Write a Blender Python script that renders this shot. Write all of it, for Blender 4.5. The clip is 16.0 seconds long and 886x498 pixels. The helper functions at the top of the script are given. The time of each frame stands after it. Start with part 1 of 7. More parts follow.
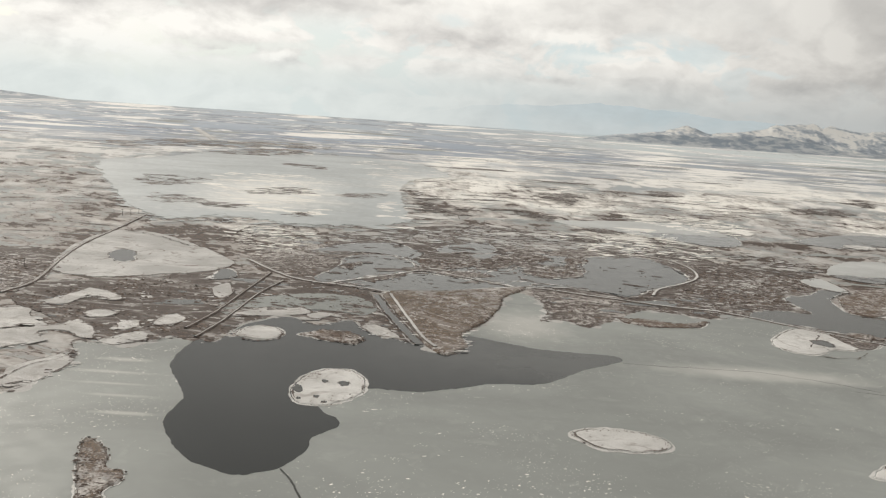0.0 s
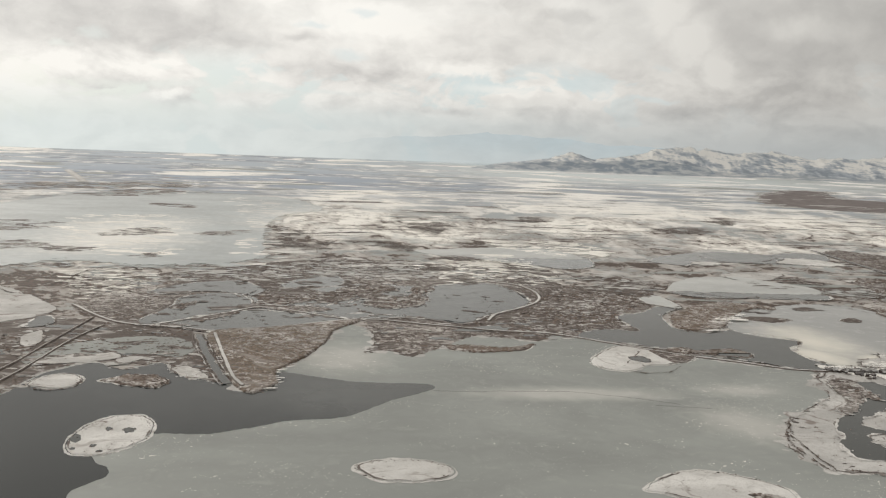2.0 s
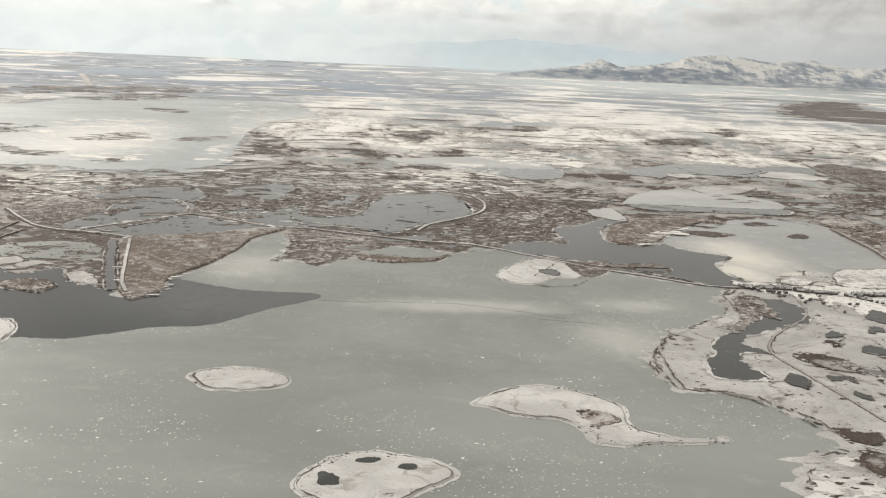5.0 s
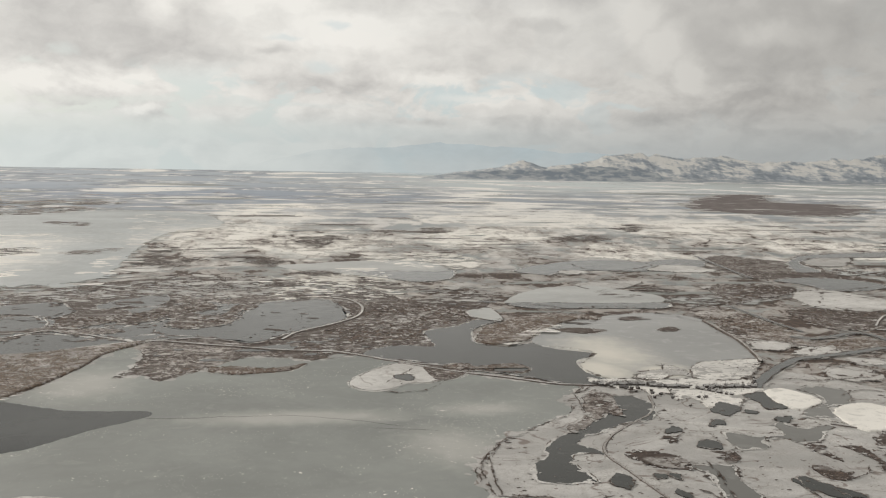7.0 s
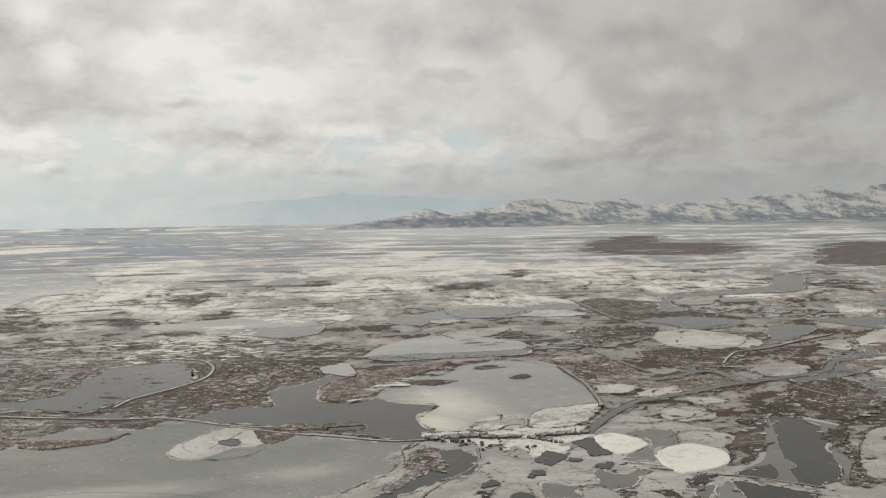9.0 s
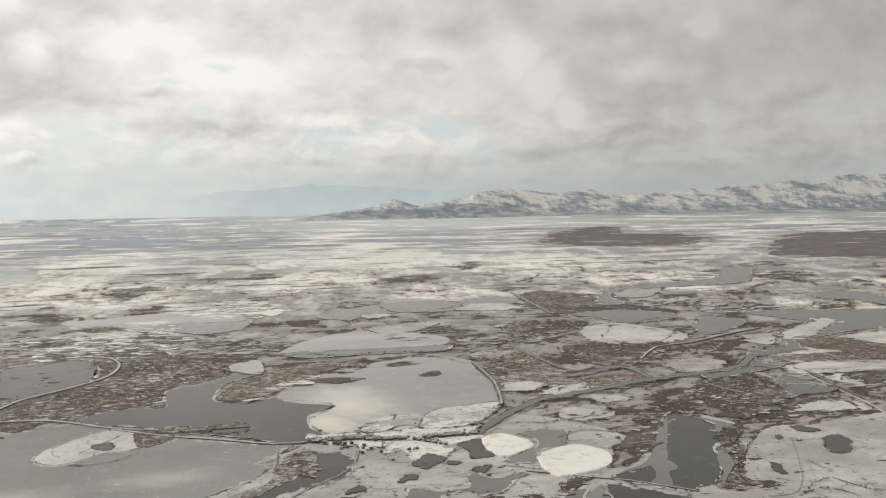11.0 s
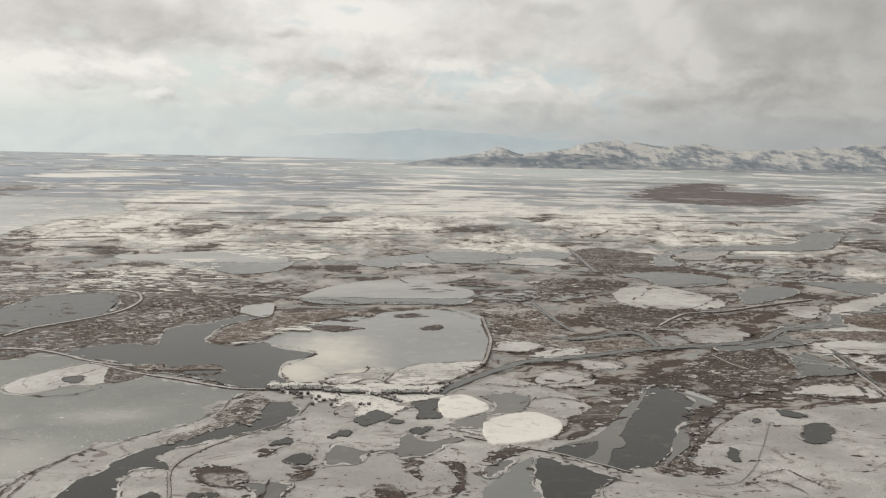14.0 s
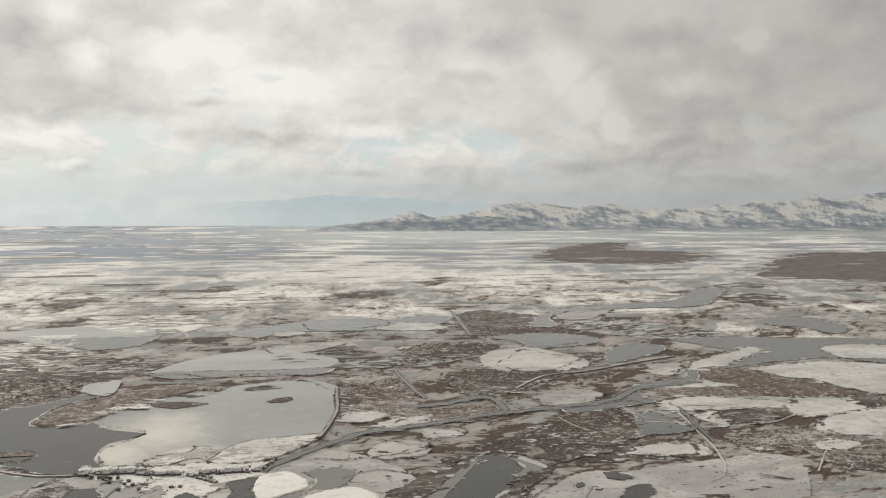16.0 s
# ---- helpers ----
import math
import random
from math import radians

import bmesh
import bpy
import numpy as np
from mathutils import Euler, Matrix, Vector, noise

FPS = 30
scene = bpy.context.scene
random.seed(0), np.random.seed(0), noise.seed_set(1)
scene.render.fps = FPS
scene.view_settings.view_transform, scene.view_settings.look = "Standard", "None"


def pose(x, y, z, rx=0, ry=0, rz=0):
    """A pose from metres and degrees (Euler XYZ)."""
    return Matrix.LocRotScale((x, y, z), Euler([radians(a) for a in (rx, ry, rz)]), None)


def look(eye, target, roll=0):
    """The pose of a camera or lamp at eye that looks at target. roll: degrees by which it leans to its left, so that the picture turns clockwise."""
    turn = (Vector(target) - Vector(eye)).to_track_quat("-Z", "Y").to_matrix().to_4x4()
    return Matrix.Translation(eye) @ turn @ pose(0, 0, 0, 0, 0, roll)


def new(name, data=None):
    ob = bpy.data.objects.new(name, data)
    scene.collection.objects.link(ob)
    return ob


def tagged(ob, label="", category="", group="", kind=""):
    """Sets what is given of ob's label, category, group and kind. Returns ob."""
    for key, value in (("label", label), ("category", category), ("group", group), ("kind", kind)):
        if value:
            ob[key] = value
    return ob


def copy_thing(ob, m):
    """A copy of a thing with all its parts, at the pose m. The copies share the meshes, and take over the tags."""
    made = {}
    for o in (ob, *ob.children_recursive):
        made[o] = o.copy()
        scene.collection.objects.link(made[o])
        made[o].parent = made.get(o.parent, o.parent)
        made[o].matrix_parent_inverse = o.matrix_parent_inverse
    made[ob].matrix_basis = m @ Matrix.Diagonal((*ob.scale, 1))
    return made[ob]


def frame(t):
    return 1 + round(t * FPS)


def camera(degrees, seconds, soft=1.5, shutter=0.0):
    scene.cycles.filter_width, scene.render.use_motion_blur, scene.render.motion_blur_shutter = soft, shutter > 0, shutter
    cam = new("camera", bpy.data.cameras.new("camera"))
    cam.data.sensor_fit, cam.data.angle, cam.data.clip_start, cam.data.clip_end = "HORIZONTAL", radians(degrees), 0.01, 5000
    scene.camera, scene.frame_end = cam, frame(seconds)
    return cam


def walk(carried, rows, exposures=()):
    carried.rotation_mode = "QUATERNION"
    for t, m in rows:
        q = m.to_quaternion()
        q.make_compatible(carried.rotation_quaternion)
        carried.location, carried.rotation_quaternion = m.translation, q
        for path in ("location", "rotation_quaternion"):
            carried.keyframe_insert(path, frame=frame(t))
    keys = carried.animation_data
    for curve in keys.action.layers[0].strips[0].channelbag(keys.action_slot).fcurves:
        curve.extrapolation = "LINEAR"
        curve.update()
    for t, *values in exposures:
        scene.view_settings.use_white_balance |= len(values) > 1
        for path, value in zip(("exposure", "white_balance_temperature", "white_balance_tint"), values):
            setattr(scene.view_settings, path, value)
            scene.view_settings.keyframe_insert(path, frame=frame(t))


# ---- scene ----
cam = camera(53.6, 16.0, soft=1.25)
PATH = [
    (0, (0.217, 0.011, 116.023), (0.261, 1.984, 115.7), 3.9),
    (0.5, (12.122, 0.255, 116.354), (12.266, 2.226, 116.051), 3.1),
    (1, (23.73, -0.506, 116.879), (23.923, 1.465, 116.596), 2.3),
    (1.5, (35.655, -0.072, 117.292), (35.889, 1.897, 117.035), 2.4),
    (2, (47.509, 0.389, 117.557), (47.767, 2.358, 117.317), 2.2),
    (2.5, (59.363, 0.318, 118.018), (59.619, 2.286, 117.77), 2.4),
    (3, (71.329, 0.571, 118.258), (71.54, 2.538, 117.964), 3.4),
    (3.5, (83.254, 0.322, 118.66), (83.433, 2.273, 118.261), 3.0),
    (3.7, (88.086, 0.322, 118.794), (88.25, 2.264, 118.345), 2.7),
    (5.8, (139.963, 0.963, 120.531), (140.185, 2.9, 120.088), 2.4),
    (6, (144.888, 0.969, 120.81), (145.143, 2.914, 120.423), 2.2),
    (6.5, (157.221, 0.866, 121.637), (157.526, 2.822, 121.358), 1.7),
    (7, (169.599, 1.314, 122.146), (169.908, 3.278, 121.93), 1.1),
    (7.5, (181.902, 0.899, 123.08), (182.234, 2.864, 122.915), 0.7),
    (8, (194.265, 0.826, 123.534), (194.649, 2.785, 123.405), 0.1),
    (8.5, (206.601, 0.556, 123.979), (207.054, 2.501, 123.876), -0.5),
    (9, (218.9, -0.276, 124.706), (219.398, 1.659, 124.601), -0.6),
    (9.5, (231.876, 1.216, 124.882), (232.403, 3.142, 124.764), -0.7),
    (10, (244.539, 1.288, 125.39), (245.084, 3.208, 125.263), -0.6),
    (10.2, (249.491, 1.312, 125.545), (250.046, 3.229, 125.421), -0.7),
    (12.3, (302.925, 1.498, 127.46), (303.305, 3.453, 127.273), 0.3),
    (12.5, (308.024, 1.482, 127.622), (308.34, 3.444, 127.399), 0.7),
    (13, (320.963, 1.407, 127.991), (321.211, 3.372, 127.718), 1.6),
    (13.5, (333.985, 1.955, 128.193), (334.224, 3.92, 127.911), 1.6),
    (14, (347.0, 1.872, 128.624), (347.285, 3.835, 128.376), 1.4),
    (14.5, (360.032, 1.61, 129.116), (360.389, 3.571, 128.941), 1.1),
    (15, (373.161, 1.614, 129.459), (373.568, 3.569, 129.348), 0.8),
    (15.5, (386.303, 1.735, 129.876), (386.744, 3.683, 129.772), 0.4),
    (16, (399.405, 1.401, 130.192), (399.859, 3.346, 130.091), 0.2),
]
EXPOSURES = [(0, 0.02), (1.5, -0.02), (3.0, -0.06), (3.5, 0.03), (5.6, 0.20), (6.0, 0.18), (6.5, 0.0), (7.0, -0.20), (7.5, -0.36), (8.5, -0.33),
             (9.2, -0.22), (10.0, -0.11), (12.5, -0.07), (13.2, -0.20), (14.0, -0.19), (15.0, -0.11), (16.0, -0.14)]
walk(cam, [(t, look(eye, target, roll)) for t, eye, target, roll in PATH], EXPOSURES)

# ---- world, sun and exposure ----
SUN_AZ, SUN_EL = radians(-34), radians(24)
sun_data = bpy.data.lights.new("sun", "SUN")
sun_data.energy, sun_data.angle, sun_data.color = 1.5, radians(10), (1.0, 0.93, 0.83)
sun = new("sun", sun_data)
sun.matrix_world = look(
    (300 * math.sin(SUN_AZ), 300 * math.cos(SUN_AZ), 300), (0, 0, 300 - 300 * math.tan(SUN_EL)))

world = bpy.data.worlds.new("winter_sky")
world.use_nodes = True
scene.world = world


class Nodes:
    """Short hand for building a node tree."""

    def __init__(self, tree):
        self.tree = tree
        tree.nodes.clear()

    def add(self, kind, links=None, **props):
        n = self.tree.nodes.new(kind)
        for k, v in props.items():
            setattr(n, k, v)
        for k, v in (links or {}).items():
            if isinstance(v, bpy.types.NodeSocket):
                self.tree.links.new(v, n.inputs[k])
            else:
                n.inputs[k].default_value = v
        return n

    def math(self, op, a, b=0.0, c=0.0, clamp=False):
        return self.add("ShaderNodeMath", {0: a, 1: b, 2: c}, operation=op, use_clamp=clamp).outputs[0]

    def noise(self, vec, scale, detail=4.0, rough=0.55, distortion=0.0):
        return self.add("ShaderNodeTexNoise", {"Vector": vec, "Scale": scale, "Detail": detail, "Roughness": rough,
                                               "Distortion": distortion}).outputs["Fac"]

    def step(self, value, low, high, to_low=0.0, to_high=1.0):
        return self.add("ShaderNodeMapRange", {"Value": value, "From Min": low, "From Max": high, "To Min": to_low,
                                               "To Max": to_high}, interpolation_type="SMOOTHSTEP").outputs["Result"]

    def mix(self, fac, a, b):
        n = self.add("ShaderNodeMix", data_type="RGBA")
        for i, v in ((0, fac), (6, a), (7, b)):
            if isinstance(v, bpy.types.NodeSocket):
                self.tree.links.new(v, n.inputs[i])
            else:
                n.inputs[i].default_value = v if i == 0 else (*v, 1.0)
        return n.outputs[2]

    def scaled(self, vec, x, y, z):
        return self.add("ShaderNodeMapping", {"Vector": vec, "Scale": (x, y, z)}).outputs[0]

    def combine(self, x, y, z=0.0):
        return self.add("ShaderNodeCombineXYZ", {0: x, 1: y, 2: z}).outputs[0]


def nearest(n, pos, ellipses):
    """How far out of the nearest of some ellipses (x, y, rx, ry) a place lies; 1 on their edge."""
    best = None
    for cx, cy, rx, ry in ellipses:
        q = n.add("ShaderNodeMapping", {"Vector": pos, "Location": (-cx / rx, -cy / ry, 0), "Scale": (1 / rx, 1 / ry, 0)}).outputs[0]
        d = n.add("ShaderNodeVectorMath", {0: q}, operation="LENGTH").outputs["Value"]
        best = d if best is None else n.math("MINIMUM", best, d)
    return best


# the larger dark and bright clouds and the clear gaps ahead: bearing, height, half width and half height
GREY_CLOUDS = [(-0.223, 0.169, 0.058, 0.029), (-0.158, 0.113, 0.074, 0.017), (-0.101, 0.101, 0.041, 0.013),
               (0.003, 0.074, 0.06, 0.017), (-0.036, 0.109, 0.022, 0.006), (-0.169, 0.034, 0.019, 0.006),
               (0.062, 0.189, 0.03, 0.026), (0.206, 0.183, 0.037, 0.035), (0.265, 0.141, 0.037, 0.009),
               (0.77, 0.2, 0.061, 0.019), (0.298, 0.174, 0.041, 0.019), (0.515, 0.183, 0.074, 0.018),
               (0.334, 0.033, 0.034, 0.006), (0.138, 0.036, 0.047, 0.005), (-0.216, 0.092, 0.081, 0.016),
               (0.395, 0.044, 0.041, 0.008), (-0.057, 0.192, 0.081, 0.016)]
LIT_CLOUDS = [(-0.18, 0.189, 0.027, 0.021), (-0.154, 0.152, 0.026, 0.024), (-0.065, 0.172, 0.088, 0.031),
              (-0.208, 0.071, 0.068, 0.012), (0.055, 0.132, 0.081, 0.018), (0.144, 0.083, 0.068, 0.01),
              (0.203, 0.06, 0.054, 0.007), (0.380, 0.150, 0.032, 0.028), (0.415, 0.120, 0.030, 0.026),
              (0.451, 0.090, 0.024, 0.022), (0.555, 0.13, 0.068, 0.013), (0.636, 0.171, 0.027, 0.014),
              (0.306, 0.059, 0.018, 0.008), (0.254, 0.064, 0.016, 0.01), (0.684, 0.036, 0.041, 0.006),
              (-0.18, 0.041, 0.018, 0.005), (-0.364, 0.041, 0.081, 0.026), (-0.359, 0.06, 0.095, 0.016),
              (-0.251, 0.072, 0.108, 0.02)]
CLEAR_GAPS = [(-0.024, 0.126, 0.018, 0.004), (0.031, 0.137, 0.014, 0.004), (-0.214, 0.051, 0.074, 0.005),
              (-0.096, 0.051, 0.135, 0.005), (0.373, 0.055, 0.03, 0.003), (0.015, 0.092, 0.02, 0.006),
              (-0.256, 0.1, 0.015, 0.006), (-0.288, 0.087, 0.014, 0.005), (-0.132, 0.022, 0.338, 0.012)]


def build_sky():
    n = Nodes(world.node_tree)
    gen = n.add("ShaderNodeTexCoord").outputs["Generated"]
    xyz = n.add("ShaderNodeSeparateXYZ", {0: gen})
    x, y, z = xyz.outputs
    sky = n.add("ShaderNodeTexSky", sky_type="NISHITA", sun_disc=False, sun_elevation=SUN_EL,
                sun_rotation=SUN_AZ, air_density=1.0, dust_density=2.0).outputs[0]
    clear = n.add("ShaderNodeVectorMath", {0: sky, "Scale": 0.10}, operation="SCALE").outputs[0]
    # soft cloud masses, with lit tops and grey undersides
    p = n.scaled(gen, 1.0, 1.0, 1.6)
    up = n.add("ShaderNodeVectorMath", {0: p, 1: (-0.030, 0.0, 0.045)}, operation="ADD").outputs[0]
    big = n.noise(p, 2.6, 3.0, 0.5, 0.5)
    mass = n.noise(p, 5.2, 7.0, 0.48, 0.3)
    mass_up = n.noise(up, 5.2, 7.0, 0.48, 0.3)
    # rows of small puffs low over the horizon
    q = n.scaled(gen, 1.0, 1.0, 1.9)
    q_up = n.add("ShaderNodeVectorMath", {0: q, 1: (-0.008, 0.0, 0.018)}, operation="ADD").outputs[0]
    puff = n.noise(q, 14.0, 8.0, 0.55, 0.3)
    puff_up = n.noise(q_up, 14.0, 8.0, 0.55, 0.3)
    low = n.step(z, 0.06, 0.14)
    high = n.math("SUBTRACT", 1.0, low)
    body = n.math("ADD", n.math("MULTIPLY", big, 0.45), n.math("MULTIPLY", mass, 0.55))
    body = n.math("ADD", n.math("MULTIPLY", body, low), n.math("MULTIPLY", n.math("ADD", n.math("MULTIPLY", puff, 0.7), n.math("MULTIPLY", big, 0.3)), high))
    relief = n.math("ADD", n.math("MULTIPLY", n.math("SUBTRACT", mass, mass_up), low),
                    n.math("MULTIPLY", n.math("SUBTRACT", puff, puff_up), high))
    cover = n.math("MAXIMUM", n.step(body, 0.40, 0.47), n.math("MAXIMUM", n.step(z, 0.06, 0.10, 0.0, 0.97), n.step(x, 0.2, 0.4, 0.0, 0.9)))
    shade = n.math("SUBTRACT", n.math("MULTIPLY", n.step(body, 0.38, 0.65), n.math("ADD", 0.6, n.math("MULTIPLY", low, 0.32))),
                   n.math("MULTIPLY", relief, n.step(z, 0.06, 0.14, 4.6, 3.0)), clamp=True)
    shade = n.math("ADD", 0.21, n.math("MULTIPLY", shade, 0.46))
    # the placed clouds, their outlines torn by two sizes of noise
    view = n.combine(n.math("DIVIDE", x, n.math("MAXIMUM", y, 0.05)), z)
    wide = n.add("ShaderNodeTexNoise", {"Vector": n.scaled(view, 1.0, 1.6, 1.0), "Scale": 15.0, "Detail": 3.0}).outputs["Color"]
    tear = n.add("ShaderNodeTexNoise", {"Vector": n.scaled(view, 1.0, 1.3, 1.0), "Scale": 42.0, "Detail": 5.0, "Roughness": 0.6}).outputs["Color"]
    for colour, reach in ((wide, (0.04, 0.020, 0.0)), (tear, (0.020, 0.013, 0.0))):
        off = n.add("ShaderNodeVectorMath", {0: colour, 1: (0.5, 0.5, 0.5)}, operation="SUBTRACT").outputs[0]
        view = n.add("ShaderNodeVectorMath", {0: off, 1: reach, 2: view}, operation="MULTIPLY_ADD").outputs[0]
    billow = n.noise(n.scaled(view, 1.0, 1.5, 1.0), 24.0, 7.0, 0.58, 0.2)
    shade = n.math("ADD", shade, n.math("MULTIPLY", n.math("SUBTRACT", billow, 0.5), n.step(x, 0.15, 0.4, 0.8, 0.5)))
    shade = n.math("SUBTRACT", shade, n.step(x, 0.2, 0.4, 0.0, 0.07))
    grey = n.step(nearest(n, view, GREY_CLOUDS), 0.1, 1.45, 0.29, 0.0)
    lit = n.step(nearest(n, view, LIT_CLOUDS), 0.1, 1.45, 0.40, 0.0)
    gap = n.step(nearest(n, view, CLEAR_GAPS), 0.3, 1.4, 0.5, 0.0)
    shade = n.math("ADD", shade, n.math("SUBTRACT", grey, lit), clamp=True)
    cover = n.math("MAXIMUM", cover, n.math("MULTIPLY", n.math("MAXIMUM", grey, lit), 2.2), clamp=True)
    cover = n.math("MULTIPLY", cover, n.math("SUBTRACT", 1.0, gap))
    # glow of the veiled sun
    ray = n.add("ShaderNodeVectorMath", {0: gen, 1: (math.sin(SUN_AZ) * math.cos(SUN_EL), math.cos(SUN_AZ) * math.cos(SUN_EL),
                                                     math.sin(SUN_EL))}, operation="DOT_PRODUCT").outputs["Value"]
    glow = n.math("POWER", n.math("MAXIMUM", ray, 0.0), 4.0)
    light = n.math("MULTIPLY", n.math("ADD", 0.80, n.math("MULTIPLY", glow, 0.52)), n.step(x, 0.2, 0.6, 1.0, 0.73))
    light = n.math("MINIMUM", light, 1.0)
    bright = n.mix(shade, (0.995, 0.968, 0.908), (0.50, 0.485, 0.468))
    bright = n.add("ShaderNodeVectorMath", {0: bright, "Scale": light}, operation="SCALE").outputs[0]
    clear = n.mix(0.85, clear, (0.66, 0.76, 0.785))
    deckc = n.mix(cover, clear, bright)
    # pale air over the horizon
    haze = n.step(z, 0.0, 0.065, 1.0, 0.0)
    hazec = n.mix(n.step(x, -0.35, 0.55), (0.72, 0.79, 0.775), (0.43, 0.455, 0.455))
    col = n.mix(n.math("MULTIPLY", haze, 0.72), deckc, hazec)
    bg = n.add("ShaderNodeBackground", {"Color": col, "Strength": 1.0})
    out = n.add("ShaderNodeOutputWorld", {"Surface": bg.outputs[0]})


build_sky()

# ---- materials ----
SNOW, OLD_SNOW = (0.68, 0.665, 0.64), (0.44, 0.43, 0.415)
REED, REED_DARK = (0.118, 0.079, 0.060), (0.046, 0.035, 0.028)


def material(name, build):
    m = bpy.data.materials.new(name)
    m.use_nodes = True
    n = Nodes(m.node_tree)
    pos = n.add("ShaderNodeNewGeometry").outputs["Position"]
    colour, rough, bump, depth, *gloss = build(n, pos)
    links = {"Base Color": colour if isinstance(colour, bpy.types.NodeSocket) else (*colour, 1.0), "Roughness": rough,
             "Specular IOR Level": gloss[0] if gloss else 0.5}
    if bump is not None:
        links["Normal"] = n.add("ShaderNodeBump", {"Height": bump, "Distance": depth, "Strength": 0.6}).outputs[0]
    s = n.add("ShaderNodeBsdfPrincipled", links)
    n.add("ShaderNodeOutputMaterial", {"Surface": s.outputs[0]})
    return m


def reed_lines(n, pos, scale, width, seed):
    """Thin broken brown lines of reed that wander like old shores."""
    a = n.noise(n.add("ShaderNodeMapping", {"Vector": pos, "Location": (seed, -seed, 0), "Scale": (0.6, 1.0, 1.0)}).outputs[0],
                scale, 3.0, 0.5, 1.0)
    d = n.math("ABSOLUTE", n.math("SUBTRACT", a, 0.5))
    broken = n.step(n.noise(pos, scale * 3.1, 3.0, 0.6), 0.42, 0.58)
    return n.math("MULTIPLY", n.step(d, width * 0.5, width, 1.0, 0.0), broken)


def old_shores(n, pos, scale, levels, width, seed):
    """Broken nested lines, like the shores that falling water leaves one inside the other."""
    p = n.add("ShaderNodeMapping", {"Vector": pos, "Location": (seed * 13.0, seed * 29.0, 0), "Scale": (0.55, 1.0, 1.0)}).outputs[0]
    a = n.noise(p, scale, 2.5, 0.45, 0.8)
    d = n.math("ABSOLUTE", n.math("SUBTRACT", n.math("FRACT", n.math("MULTIPLY", a, levels)), 0.5))
    broken = n.step(n.noise(p, scale * 4.0, 5.0, 0.65, 0.5), 0.44, 0.56)
    return n.math("MULTIPLY", n.step(d, width * 0.4, width, 1.0, 0.0), broken)


def snowy_marsh(amount, seed, straw=(0.096, 0.067, 0.054), rime=0.4):
    """Snow with brown reed showing through; amount is the share of reed."""
    def build(n, pos):
        p = n.add("ShaderNodeMapping", {"Vector": pos, "Location": (seed * 37.0, seed * 11.0, 0)}).outputs[0]
        flat = n.scaled(p, 0.8, 1.0, 1.0)
        wide = n.noise(flat, 0.008, 3.0, 0.5, 0.8)
        mid = n.noise(flat, 0.06, 5.0, 0.62, 1.2)
        fine = n.noise(n.scaled(p, 1.0, 0.9, 1.0), 0.26, 6.0, 0.68, 0.8)
        tiny = n.noise(p, 1.1, 4.0, 0.65)
        v = n.math("ADD", n.math("MULTIPLY", wide, 0.24), n.math("MULTIPLY", mid, 0.20))
        v = n.math("ADD", v, n.math("MULTIPLY", fine, 0.50))
        v = n.math("ADD", v, n.math("MULTIPLY", tiny, 0.32))
        # towards the open flats the reed thins out
        y = n.add("ShaderNodeSeparateXYZ", {0: pos}).outputs[1]
        v = n.math("SUBTRACT", v, n.step(y, 900.0, 2600.0, 0.0, 0.06))
        cut = 0.785 - 0.26 * amount
        reed = n.step(v, cut - 0.02, cut + 0.03)
        half = n.step(v, cut - 0.17, cut + 0.02)
        snow = n.mix(n.step(mid, 0.38, 0.62), SNOW, OLD_SNOW)
        frozen = n.step(n.noise(flat, 0.02, 4.0, 0.6, 1.0), 0.54, 0.565)
        snow = n.mix(frozen, snow, (0.33, 0.345, 0.345))
        snow = n.mix(n.math("MULTIPLY", half, 0.78), snow, (0.300, 0.256, 0.228))
        snow = n.mix(reed_lines(n, p, 0.018, 0.012, 3.0 + seed), snow, REED)
        brown = n.mix(n.step(tiny, 0.36, 0.66), straw, (0.042, 0.032, 0.026))
        frost = n.math("MULTIPLY", old_shores(n, p, 0.013, 13.0, 0.17, seed), n.step(fine, 0.34, 0.56, 0.3 * rime, rime))
        brown = n.mix(frost, brown, (0.42, 0.40, 0.38))
        fleck = n.math("MULTIPLY", n.step(n.noise(flat, 0.035, 6.0, 0.7, 0.8), 0.50, 0.62), n.step(tiny, 0.40, 0.60, 0.1 * rime, 0.7 * rime))
        brown = n.mix(fleck, brown, (0.30, 0.272, 0.25))
        return n.mix(reed, snow, brown), 0.85, fine, 0.5
    return build


# where sun breaks through the clouds; painted on the plain as whiter snow
SUN_PATCHES = [(-188, 1052, 96, 226), (72, 1286, 149, 246), (603, 1690, 196, 254), (391, 1243, 57, 142), (820, 1394, 142, 142),
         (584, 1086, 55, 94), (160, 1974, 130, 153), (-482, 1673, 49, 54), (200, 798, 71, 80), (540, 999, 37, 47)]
SUN_PATCHES += [(905, 1163, 146, 92), (774, 952, 46, 58), (895, 1012, 56, 40), (940, 797, 63, 55), (1171, 981, 71, 46), (209, 863, 55, 93),
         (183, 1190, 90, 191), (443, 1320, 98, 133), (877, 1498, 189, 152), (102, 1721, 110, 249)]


REEDY = [(590, 590, 230, 210), (-190, 560, 120, 190), (740, 860, 160, 110), (300, 700, 130, 70), (640, 440, 140, 60)]


